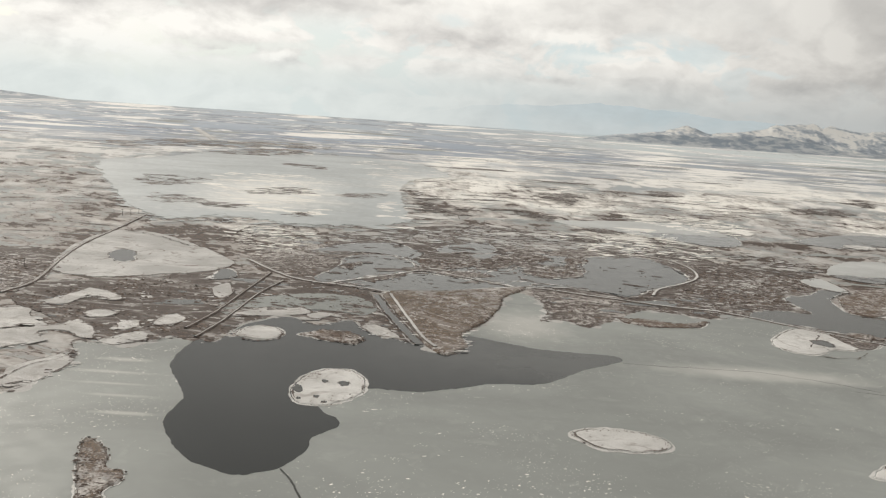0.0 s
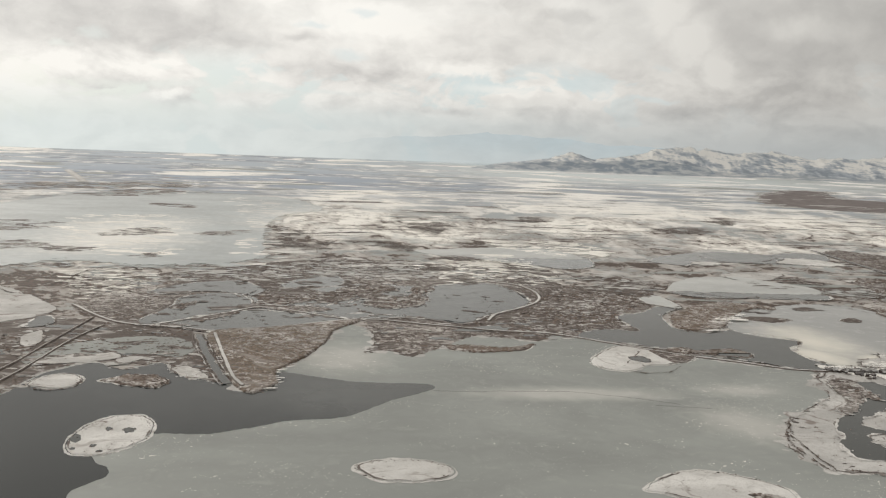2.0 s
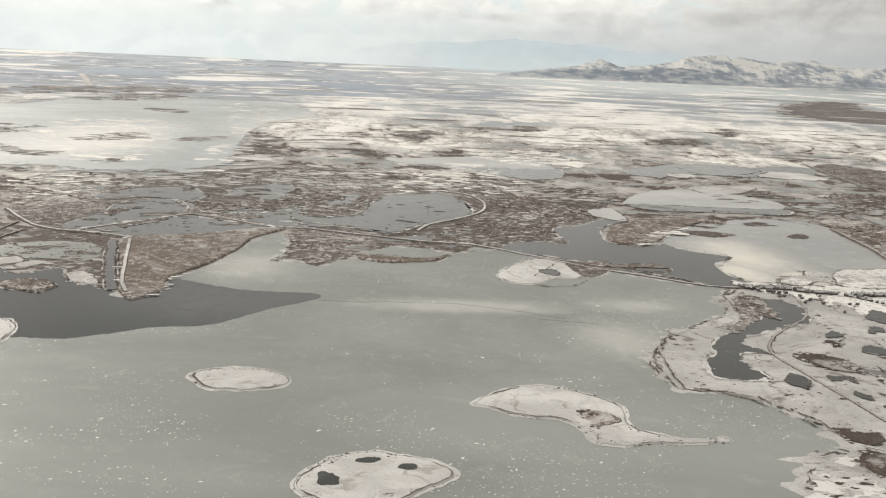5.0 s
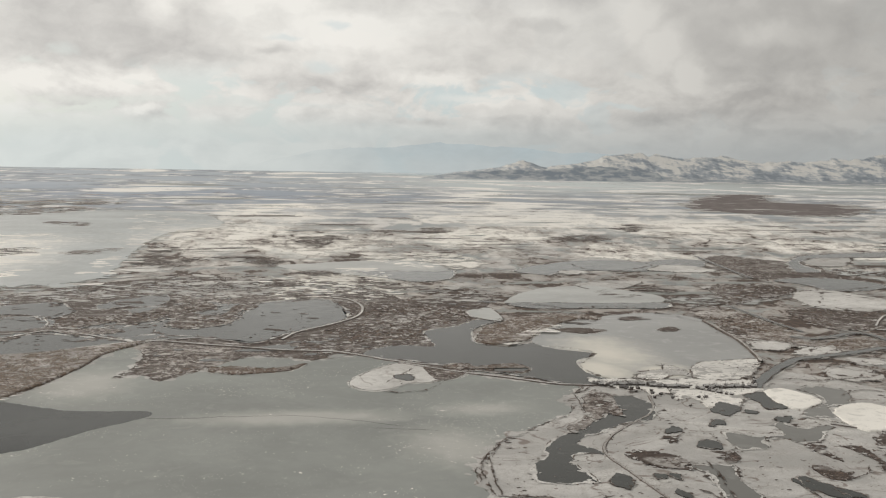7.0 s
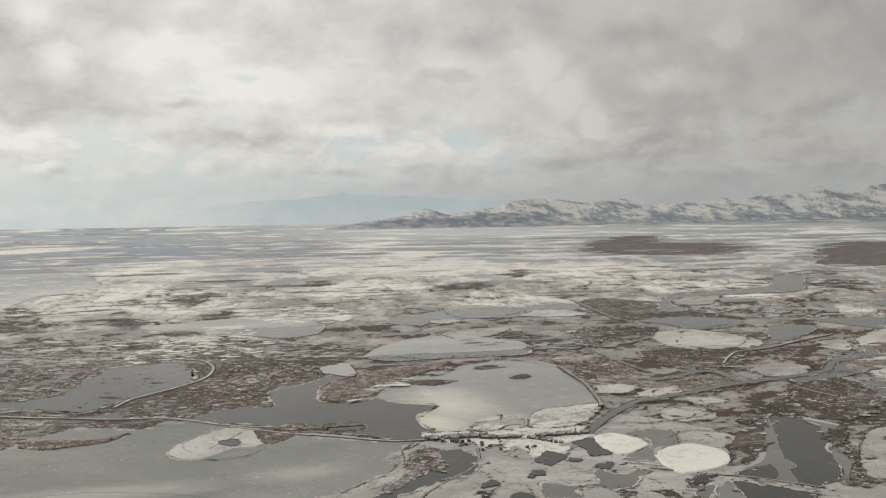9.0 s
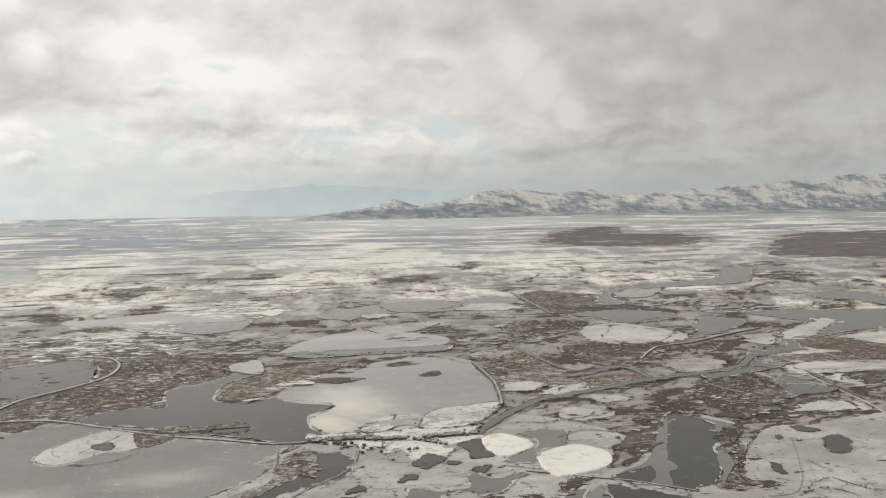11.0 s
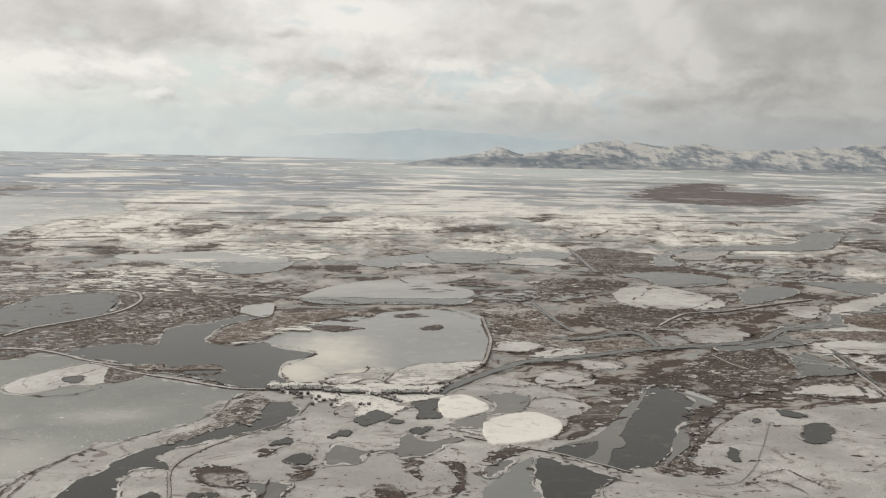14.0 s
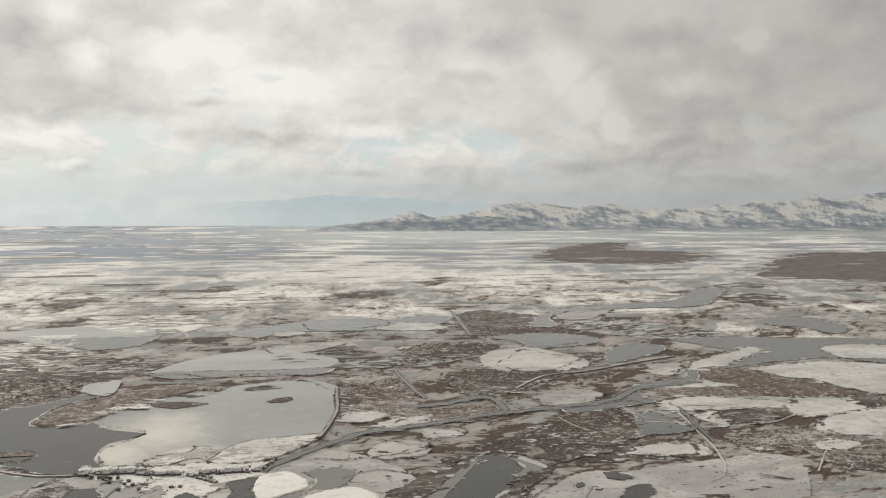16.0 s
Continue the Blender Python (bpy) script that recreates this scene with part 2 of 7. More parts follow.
def plain_ground(n, pos):
    """The wide plain: old snow, pale ice, painted sun patches and belts of reed that lie broader the farther out they
    are.
    """
    x, y, z = n.add("ShaderNodeSeparateXYZ", {0: pos}).outputs
    yp = n.math("MAXIMUM", y, 250.0)
    u = n.math("MULTIPLY", n.math("DIVIDE", n.math("SUBTRACT", x, 200.0), n.math("POWER", yp, 0.6)), 1.20)
    v = n.math("ADD", n.math("DIVIDE", 152.3, n.math("SQRT", yp)), n.math("MULTIPLY", n.math("SUBTRACT", yp, y), 0.0193))
    p = n.combine(u, v, 0.0)
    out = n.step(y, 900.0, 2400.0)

    def spread(near, far, detail, rough, bend):
        """Noise that lies in longer and thinner streaks far out."""
        a = n.noise(n.scaled(p, *near, 1.0), 1.0, detail, rough, bend)
        b = n.noise(n.scaled(p, *far, 1.0), 1.0, detail, rough, bend * 0.5)
        return n.math("ADD", n.math("MULTIPLY", a, n.math("SUBTRACT", 1.0, out)), n.math("MULTIPLY", b, out))

    tone = spread((1.1, 5.2), (0.28, 10.5), 6.0, 0.60, 0.7)
    zone = n.noise(n.scaled(p, 0.28, 2.4, 1.0), 1.0, 3.0, 0.5, 0.5)
    belt = spread((0.71, 5.1), (0.4, 9.0), 3.0, 0.5, 0.5)
    tuft = spread((2.8, 12.0), (1.1, 22.0), 8.0, 0.66, 1.0)
    fine = n.noise(pos, 0.3, 5.0, 0.65, 0.3)
    c = n.mix(n.step(tone, 0.40, 0.60), (0.615, 0.60, 0.58), (0.475, 0.48, 0.47))
    # stubble shows through the old snow close by
    c = n.mix(n.math("MULTIPLY", n.step(y, 1050.0, 650.0, 0.0, 0.62), n.step(fine, 0.36, 0.56, 0.55, 1.0)), c, (0.375, 0.348, 0.322))
    rings = n.math("MULTIPLY", old_shores(n, pos, 0.012, 14.0, 0.15, 4.0), n.step(y, 700.0, 1500.0, 0.62, 0.0))
    c = n.mix(rings, c, (0.20, 0.165, 0.145))
    # frozen pans with crisp shores
    fade = n.math("SUBTRACT", 1.0, n.math("MULTIPLY", out, 0.55))
    c = n.mix(n.math("MULTIPLY", n.step(tone, 0.515, 0.53), fade), c, (0.36, 0.38, 0.375))
    c = n.mix(n.math("MULTIPLY", n.step(tone, 0.60, 0.615), fade), c, (0.27, 0.285, 0.285))
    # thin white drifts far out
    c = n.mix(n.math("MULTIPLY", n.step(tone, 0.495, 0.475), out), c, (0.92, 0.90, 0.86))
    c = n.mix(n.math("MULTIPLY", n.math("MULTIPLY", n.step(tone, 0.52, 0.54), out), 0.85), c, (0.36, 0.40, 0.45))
    c = n.mix(n.math("MULTIPLY", n.step(fine, 0.5, 0.7), 0.35), c, (0.38, 0.35, 0.33))
    # patches of sunlight, painted as whiter snow
    sunned = nearest(n, pos, SUN_PATCHES)
    edge = n.math("ADD", sunned, n.math("MULTIPLY", n.math("SUBTRACT", tone, 0.5), 2.6))
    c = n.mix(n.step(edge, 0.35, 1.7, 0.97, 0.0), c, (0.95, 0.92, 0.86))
    # the hazy, unlit far plain, painted as blue-grey flats
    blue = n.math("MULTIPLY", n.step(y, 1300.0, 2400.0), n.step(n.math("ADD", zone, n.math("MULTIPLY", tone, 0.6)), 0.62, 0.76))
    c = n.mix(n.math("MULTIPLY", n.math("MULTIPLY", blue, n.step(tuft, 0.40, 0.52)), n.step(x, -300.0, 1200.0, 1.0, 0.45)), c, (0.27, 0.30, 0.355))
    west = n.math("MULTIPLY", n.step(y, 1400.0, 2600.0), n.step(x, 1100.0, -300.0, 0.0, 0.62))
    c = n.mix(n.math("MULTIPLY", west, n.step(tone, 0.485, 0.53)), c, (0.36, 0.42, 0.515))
    # a pale frozen lake before the far shore, its paleness painted for haze
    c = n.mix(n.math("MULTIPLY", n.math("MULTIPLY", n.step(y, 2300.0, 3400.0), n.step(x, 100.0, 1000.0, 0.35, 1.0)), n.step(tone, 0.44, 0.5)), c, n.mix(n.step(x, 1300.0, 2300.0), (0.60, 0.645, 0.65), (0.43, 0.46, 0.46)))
    # reed belts, thinner far out
    share = n.math("ADD", n.math("MULTIPLY", belt, 0.55), n.math("MULTIPLY", tuft, 0.62))
    share = n.math("SUBTRACT", share, n.step(y, 600.0, 2400.0, 0.0, 0.115))
    dense = nearest(n, pos, REEDY)
    share = n.math("ADD", share, n.step(dense, 0.7, 1.25, 0.055, 0.0))
    reed = n.step(share, 0.636, 0.655)
    near = n.step(share, n.math("ADD", 0.485, n.math("MULTIPLY", out, 0.11)), 0.65)
    c = n.mix(n.math("MULTIPLY", near, 0.75), c, (0.30, 0.262, 0.236))
    lines = n.step(n.math("ABSOLUTE", n.math("SUBTRACT", tone, 0.515)), 0.004, 0.012, 1.0, 0.0)
    lines = n.math("MULTIPLY", lines, n.step(tuft, 0.44, 0.54))
    c = n.mix(n.math("MAXIMUM", reed, n.math("MULTIPLY", lines, n.step(y, 700.0, 1600.0, 0.8, 0.35))), c, n.mix(n.step(fine, 0.4, 0.6), REED, REED_DARK))
    return c, 0.85, fine, 0.3


def ice_look(base, streak, specks, rough, gloss=0.5, flecked=(), fleck=(0.5, 0.5, 0.5)):
    def build(n, pos):
        wide = n.noise(n.scaled(pos, 0.6, 1.0, 1.0), 0.012, 4.0, 0.55, 0.6)
        mid = n.noise(pos, 0.09, 5.0, 0.6, 0.5)
        tiny = n.noise(pos, 0.9, 4.0, 0.6)
        c = n.mix(n.step(wide, 0.32, 0.68), tuple(b * 0.88 for b in base), tuple(min(1, b * 1.12) for b in base))
        c = n.mix(n.math("MULTIPLY", n.step(mid, 0.52, 0.75), streak), c, (0.62, 0.62, 0.60))
        if flecked:
            # paler spots, such as thin blown snow or sun painted on the ice
            d = n.math("ADD", nearest(n, pos, flecked), n.math("MULTIPLY", n.math("SUBTRACT", wide, 0.5), 1.6))
            c = n.mix(n.step(n.math("ADD", d, n.math("MULTIPLY", n.math("SUBTRACT", mid, 0.5), 0.8)), 0.1, 1.25, 0.85, 0.0), c, fleck)
        dots = n.add("ShaderNodeTexVoronoi", {"Vector": n.add("ShaderNodeVectorMath", {0: pos, 1: n.add("ShaderNodeTexNoise", {"Vector": pos, "Scale": 0.5}).outputs["Color"]}).outputs[0], "Scale": 0.62}).outputs["Distance"]
        here = n.step(n.noise(pos, 0.02, 3.0, 0.5), 0.47, 0.60)
        dots = n.math("MULTIPLY", n.step(dots, 0.05, 0.17, 1.0, 0.0), here)
        c = n.mix(n.math("MULTIPLY", dots, specks), c, (0.74, 0.73, 0.70))
        r = n.step(mid, 0.3, 0.7, rough * 0.8, rough * 1.25)
        return c, r, tiny, 0.02, gloss
    return build


def snow_look(spots, lines=0.8, dirty=0.55, new_snow=SNOW, old=OLD_SNOW):
    def build(n, pos):
        wide = n.noise(n.scaled(pos, 0.6, 1.0, 1.0), 0.03, 4.0, 0.55, 0.6)
        mid = n.noise(pos, 0.13, 5.0, 0.62, 0.8)
        fine = n.noise(pos, 0.6, 5.0, 0.68)
        c = n.mix(n.step(wide, 0.36, 0.64), new_snow, old)
        c = n.mix(n.math("MULTIPLY", n.step(mid, 0.46, 0.70), dirty * 1.2), c, (0.40, 0.385, 0.365))
        dirt = n.step(n.math("ADD", n.math("MULTIPLY", mid, 0.5), n.math("MULTIPLY", fine, 0.5)), 0.60 - 0.05 * spots,
                      0.65 - 0.05 * spots)
        c = n.mix(dirt, c, REED)
        grit = n.noise(pos, 1.7, 4.0, 0.7)
        c = n.mix(n.math("MULTIPLY", n.step(grit, 0.50, 0.66), dirty), c, (0.30, 0.27, 0.245))
        c = n.mix(n.math("MULTIPLY", reed_lines(n, pos, 0.03, 0.014, 8.0), lines), c, (0.20, 0.16, 0.14))
        return c, 0.8, fine, 0.35
    return build


# brighter snow, for white drifts and for sunlight painted on the land
def bright_snow(light, old):
    def build(n, pos):
        wide = n.noise(n.scaled(pos, 0.5, 1.0, 1.0), 0.02, 4.0, 0.55, 0.6)
        mid = n.noise(pos, 0.16, 5.0, 0.6, 0.8)
        fine = n.noise(pos, 0.5, 5.0, 0.65)
        c = n.mix(n.step(wide, 0.35, 0.7), light, old)
        c = n.mix(n.math("MULTIPLY", n.step(mid, 0.52, 0.70), 0.6), c, tuple(k * 0.68 for k in old))
        return n.mix(n.math("MULTIPLY", n.step(fine, 0.56, 0.72), 0.5), c, (0.50, 0.48, 0.45)), 0.7, fine, 0.25
    return build


def plain_look(dark, light, scale, rough, depth=0.1):
    def build(n, pos):
        a = n.noise(pos, scale, 5.0, 0.6, 0.3)
        b = n.noise(pos, scale * 7, 3.0, 0.6)
        v = n.math("ADD", n.math("MULTIPLY", a, 0.65), n.math("MULTIPLY", b, 0.35))
        return n.mix(n.step(v, 0.35, 0.65), dark, light), rough, b, depth
    return build


def tuft_look(dark, light, frost):
    """Dry reed whose colour differs from clump to clump."""
    def build(n, pos):
        r = n.add("ShaderNodeNewGeometry").outputs["Random Per Island"]
        c = n.mix(r, dark, light)
        f = n.math("MULTIPLY", n.step(n.noise(pos, 0.9, 3.0, 0.6), 0.55, 0.7), frost)
        return n.mix(f, c, (0.55, 0.52, 0.49)), 0.9, None, 0.0
    return build


def mountain_look(n, pos):
    x, y, z = n.add("ShaderNodeSeparateXYZ", {0: pos}).outputs
    tilt = n.add("ShaderNodeMapping", {"Vector": pos, "Rotation": (0.0, -0.16, 0.0)}).outputs[0]
    a = n.noise(n.scaled(tilt, 0.45, 0.45, 1.9), 0.019, 5.0, 0.55, 0.5)
    b = n.noise(n.scaled(tilt, 0.55, 0.55, 2.0), 0.055, 6.0, 0.66, 0.6)
    slope = n.add("ShaderNodeSeparateXYZ", {0: n.add("ShaderNodeNewGeometry").outputs["Normal"]}).outputs[0]
    v = n.math("ADD", n.math("MULTIPLY", a, 0.62), n.math("MULTIPLY", b, 0.38))
    # western flanks, towards the sun, are painted brighter; more snow lies high up
    v = n.math("ADD", v, n.math("MULTIPLY", slope, 0.13))
    v = n.math("SUBTRACT", v, n.step(z, 30.0, 115.0, -0.035, 0.045))
    v = n.math("ADD", v, n.step(x, 2700.0, 3300.0, 0.0, 0.022))
    # cream and blue-grey paint lit and shaded snow into the colour
    c = n.mix(n.step(v, 0.41, 0.54), (0.86, 0.845, 0.815), (0.43, 0.47, 0.52))
    c = n.mix(n.step(v, 0.53, 0.60, 0.0, 0.8), c, (0.29, 0.325, 0.37))
    # snowy fans and streaks along the foot
    fan = n.noise(n.scaled(pos, 0.25, 0.25, 7.0), 0.02, 5.0, 0.6, 0.3)
    foot = n.step(n.math("ADD", z, n.math("MULTIPLY", a, 44.0)), 36.0, 58.0, 0.9, 0.0)
    c = n.mix(foot, c, n.mix(n.step(fan, 0.42, 0.55), (0.74, 0.735, 0.715), (0.36, 0.40, 0.44)))
    return c, 0.9, b, 4.0


def foothill_look(n, pos):
    """Bare scrub slopes with thin old snow."""
    a = n.noise(n.scaled(pos, 0.5, 0.5, 2.0), 0.03, 6.0, 0.62, 0.5)
    c = n.mix(n.step(a, 0.36, 0.60), (0.58, 0.60, 0.61), (0.30, 0.345, 0.40))
    return c, 0.9, a, 3.0


M = {
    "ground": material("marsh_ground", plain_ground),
    "marsh": material("reed_marsh", snowy_marsh(0.74, 3)),
    "brown": material("brown_marsh", snowy_marsh(0.73, 5)),
    "heath": material("far_heath", plain_look((0.105, 0.085, 0.080), (0.20, 0.172, 0.165), 0.03, 0.9, 0.3)),
    "thick": material("thick_reed_marsh", snowy_marsh(1.02, 7, rime=0.85)),
    "straw": material("straw_marsh", snowy_marsh(0.70, 12, (0.20, 0.14, 0.095))),
    # its white spots paint two sun patches on the far ice
    "wide": material("wide_pale_ice", ice_look((0.42, 0.445, 0.445), 0.35, 0.3, 0.45, 0.5, SUN_PATCHES[:2], (0.93, 0.90, 0.84))),
    "sedge": material("snowy_sedge", snowy_marsh(0.59, 9, (0.20, 0.135, 0.09))),
    # greyer snow, old in places, elsewhere painted for cloud shade
    "dull": material("old_and_shaded_snow", snow_look(-0.6, 0.3, 0.9)),
    "snow": material("drifted_snow", snow_look(0.3, new_snow=(0.60, 0.588, 0.568), old=(0.42, 0.412, 0.398))),
    # these two brighter snows also paint patches of sun
    "clean_lit": material("clean_and_sunlit_snow", bright_snow((0.86, 0.835, 0.79), (0.62, 0.605, 0.58))),
    "white": material("white_and_sunlit_snow", bright_snow((0.95, 0.92, 0.86), (0.80, 0.775, 0.72))),
    "isle": material("island_snow", snow_look(0.05, 0.45, 0.42, (0.73, 0.716, 0.69), (0.55, 0.537, 0.515))),
    "ice": material("grey_ice", ice_look((0.298, 0.310, 0.295), 0.16, 0.7, 0.5, 0.10, [(165, 399, 55, 13), (232, 352, 26, 30), (255, 405, 30, 14), (60, 470, 30, 40), (-120, 345, 22, 2.4), (-116, 331, 20, 2.0), (-112, 318, 17, 2.2), (-103, 300, 12, 2.0), (-122, 362, 12, 3)], (0.52, 0.515, 0.485))),
    "pale": material("pale_ice", ice_look((0.47, 0.475, 0.46), 0.6, 0.4, 0.45)),
    # cream spots paint the sun patch on this ice sheet
    "bright": material("sunlit_ice", ice_look((0.285, 0.287, 0.275), 0.30, 0.2, 0.2, 0.5, [(356, 515, 34, 62), (338, 478, 24, 36), (372, 470, 22, 20)], (0.84, 0.79, 0.68))),
    "pond": material("pond_ice", ice_look((0.104, 0.110, 0.106), 0.10, 0.2, 0.18, 0.28)),
    "mere": material("blue_grey_pond_ice", ice_look((0.082, 0.086, 0.082), 0.06, 0.2, 0.18, 0.16)),
    "slough": material("slough_ice", ice_look((0.185, 0.182, 0.168), 0.12, 0.2, 0.2, 0.22)),
    "dark": material("dark_ice", ice_look((0.044, 0.046, 0.041), 0.08, 0.15, 0.17, 0.20)),
    "water": material("open_water", ice_look((0.021, 0.024, 0.023), 0.0, 0.0, 0.16, 0.13, [(60, 398, 70, 42)], (0.072, 0.075, 0.071))),
    "reed": material("dry_reed", tuft_look(REED_DARK, (0.21, 0.155, 0.125), 0.5)),
    "bush": material("bare_scrub", tuft_look((0.05, 0.043, 0.038), (0.13, 0.10, 0.085), 0.25)),
    "track": material("gravel_track", plain_look((0.14, 0.11, 0.095), (0.30, 0.26, 0.235), 0.5, 0.9)),
    "levee": material("levee_snow", snow_look(-0.2, 0.0, 0.2)),
    "bank": material("reed_bank", plain_look((0.055, 0.043, 0.036), (0.21, 0.175, 0.155), 0.4, 0.9, 0.2)),
    "rock": material("mountain_snow", mountain_look),
    "scrub": material("scrub_slope", foothill_look),
    "far": None,
    "wall": material("dark_board_wall", plain_look((0.04, 0.034, 0.03), (0.10, 0.085, 0.075), 0.9, 0.85, 0.02)),
    "roof": material("snow_dusted_roof", plain_look((0.09, 0.082, 0.078), (0.28, 0.27, 0.262), 0.8, 0.75, 0.02)),
    "white_roof": material("snowy_roof", plain_look((0.34, 0.33, 0.32), (0.66, 0.65, 0.63), 0.8, 0.8, 0.02)),
    "pane": material("window_glass", plain_look((0.03, 0.035, 0.04), (0.05, 0.055, 0.06), 2.0, 0.12, 0.0)),
    "bark": material("bare_bark", plain_look((0.05, 0.042, 0.036), (0.10, 0.085, 0.075), 2.0, 0.9, 0.02)),
}



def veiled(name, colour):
    """A plain backdrop for the farthest mountains; its own pale glow paints the haze."""
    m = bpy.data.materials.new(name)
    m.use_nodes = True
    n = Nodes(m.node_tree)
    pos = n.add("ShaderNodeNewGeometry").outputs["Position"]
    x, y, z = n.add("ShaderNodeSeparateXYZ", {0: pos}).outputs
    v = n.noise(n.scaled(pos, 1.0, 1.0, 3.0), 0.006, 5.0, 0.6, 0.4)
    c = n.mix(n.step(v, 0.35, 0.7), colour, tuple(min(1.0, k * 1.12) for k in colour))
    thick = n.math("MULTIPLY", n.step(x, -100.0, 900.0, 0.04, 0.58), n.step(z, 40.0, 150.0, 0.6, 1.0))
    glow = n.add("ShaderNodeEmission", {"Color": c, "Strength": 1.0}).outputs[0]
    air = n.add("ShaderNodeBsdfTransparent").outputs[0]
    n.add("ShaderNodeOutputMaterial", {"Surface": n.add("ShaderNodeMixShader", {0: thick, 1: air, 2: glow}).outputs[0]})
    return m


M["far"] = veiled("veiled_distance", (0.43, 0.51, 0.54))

# ---- helpers for the land ----


def rise(y):
    """Height of the plain: flat near by, then climbing gently to the foot of the mountains."""
    return 8.0 * max(0.0, (min(y, 4900.0) - 1500.0) / 2900.0) ** 1.5


def rng(seed):
    return np.random.default_rng(seed)


def outline(points, step, rough, seed, closed=True):
    """A smooth line through the plan's points, broken up by fractal noise so that it wanders like a shore."""
    p = [Vector((x, y, 0)) for x, y in points]
    n, out = len(p), []
    for i in range(n if closed else n - 1):
        if closed:
            a, b, c, d = p[i - 1], p[i], p[(i + 1) % n], p[(i + 2) % n]
        else:
            a, b, c, d = p[max(i - 1, 0)], p[i], p[i + 1], p[min(i + 2, n - 1)]
        k = max(2, int((c - b).length / step))
        for j in range(k):
            t = j / k
            q = 0.5 * (2 * b + (c - a) * t + (2 * a - 5 * b + 4 * c - d) * t * t + (3 * b - a - 3 * c + d) * t ** 3)
            out.append(0.15 * b.lerp(c, t) + 0.85 * q)
    if not closed:
        out.append(p[-1])
    if rough:
        moved = []
        for q in out:
            s = Vector((q.x + seed * 53.1, q.y - seed * 17.3, seed * 3.7))
            w = Vector((0, 0, 0))
            for f, a in ((0.05, 0.85), (0.13, 0.75), (0.33, 0.52), (0.8, 0.34), (1.6, 0.16)):
                w += a * noise.noise_vector(s * f)
            moved.append(q + rough * Vector((w.x * 0.75, w.y * 1.5, 0)))
        out = moved
    return out


def area(line):
    return 0.5 * sum(a.x * b.y - b.x * a.y for a, b in zip(line, line[1:] + line[:1]))


def inward(line, d):
    """The outline shifted inwards by d metres."""
    s = 1 if area(line) > 0 else -1
    out = []
    for i, q in enumerate(line):
        e = line[(i + 1) % len(line)] - line[i - 1]
        m = Vector((-e.y, e.x, 0)) * s
        out.append(q + (m.normalized() * d if m.length > 1e-6 else m))
    return out


def mesh_object(name, verts, faces, mat, parent=None, label="", kind=""):
    me = bpy.data.meshes.new(name)
    me.from_pydata([tuple(v) for v in verts], [], faces)
    me.materials.append(mat)
    ob = new(name, me)
    if parent is not None:
        ob.parent = parent
    return tagged(ob, label=label, kind=kind)


def part(name, bm, mat, parent, label=""):
    me = bpy.data.meshes.new(name)
    bm.to_mesh(me)
    bm.free()
    me.materials.append(mat)
    ob = new(name, me)
    ob.parent = parent
    return tagged(ob, label=label)


def fill(line):
    from_tess = geometry_fill([[(v.x, v.y, 0) for v in line]])
    return [tuple(f) for f in from_tess]


from mathutils.geometry import tessellate_polygon as geometry_fill


def slab(name, points, top, mat, label, category, step=3.0, rough=1.0, seed=1, bank=0.0, slope=1.0, kind=""):
    """A sheet of ice or snow, or with a bank a low island: its edge slopes from the ground to a flat top."""
    line = outline(points, step, rough, seed)
    rings = [(line, -0.25), (inward(line, 0.02), top)] if not bank else \
        [(line, -0.1), (inward(line, slope * 0.5), top + bank * 0.7), (inward(line, slope), top + bank)]
    n, verts, faces = len(line), [], []
    for ring, z in rings:
        verts += [(q.x, q.y, rise(q.y) + z) for q in ring]
    ccw = area(line) > 0
    for r in range(len(rings) - 1):
        for i in range(n):
            j = (i + 1) % n
            f = (r * n + i, r * n + j, r * n + n + j, r * n + n + i)
            faces.append(f if ccw else f[::-1])
    base = (len(rings) - 1) * n
    for f in fill(rings[-1][0]):
        a, b, c = (Vector(verts[base + i]) for i in f)
        f = f if (b - a).cross(c - a).z > 0 else f[::-1]
        faces.append(tuple(base + i for i in f))
    ob = mesh_object(name, verts, faces, mat)
    tagged(ob, label=label, category=category, kind=kind)
    return ob, line


def clumps(name, centres, sizes, heights, mat, parent=None, label="", seed=1, base=0.0, category="", stretch=1.0):
    """Many low ragged clumps of reed or scrub in one mesh."""
    g = rng(seed)
    k, c = len(centres), np.asarray(centres, float)
    if k == 0:
        return None
    ang = np.linspace(0, 2 * math.pi, 6, endpoint=False)[None, :] + g.uniform(0, 1, (k, 1))
    rad = np.asarray(sizes)[:, None] * g.uniform(0.55, 1.25, (k, 6))
    bx = c[:, :1] + np.cos(ang) * rad * stretch
    by = c[:, 1:2] + np.sin(ang) * rad
    ground_z = np.array([rise(y) for y in c[:, 1]])[:, None] + base
    low = np.stack([bx, by, np.repeat(ground_z, 6, 1) - 0.05], 2)
    tip = np.stack([c[:, 0] + g.uniform(-.3, .3, k) * sizes, c[:, 1] + g.uniform(-.3, .3, k) * sizes,
                    ground_z[:, 0] + np.asarray(heights)], 1)[:, None, :]
    verts = np.concatenate([low, tip], 1).reshape(-1, 3)
    i = (np.arange(k) * 7)[:, None]
    faces = np.stack([np.stack([i[:, 0] + j, i[:, 0] + (j + 1) % 6, i[:, 0] + 6], 1) for j in range(6)], 1).reshape(-1, 3)
    ob = mesh_object(name, verts.tolist(), faces.tolist(), mat, parent, label, "stuff")
    if category:
        ob["category"] = category
    return ob


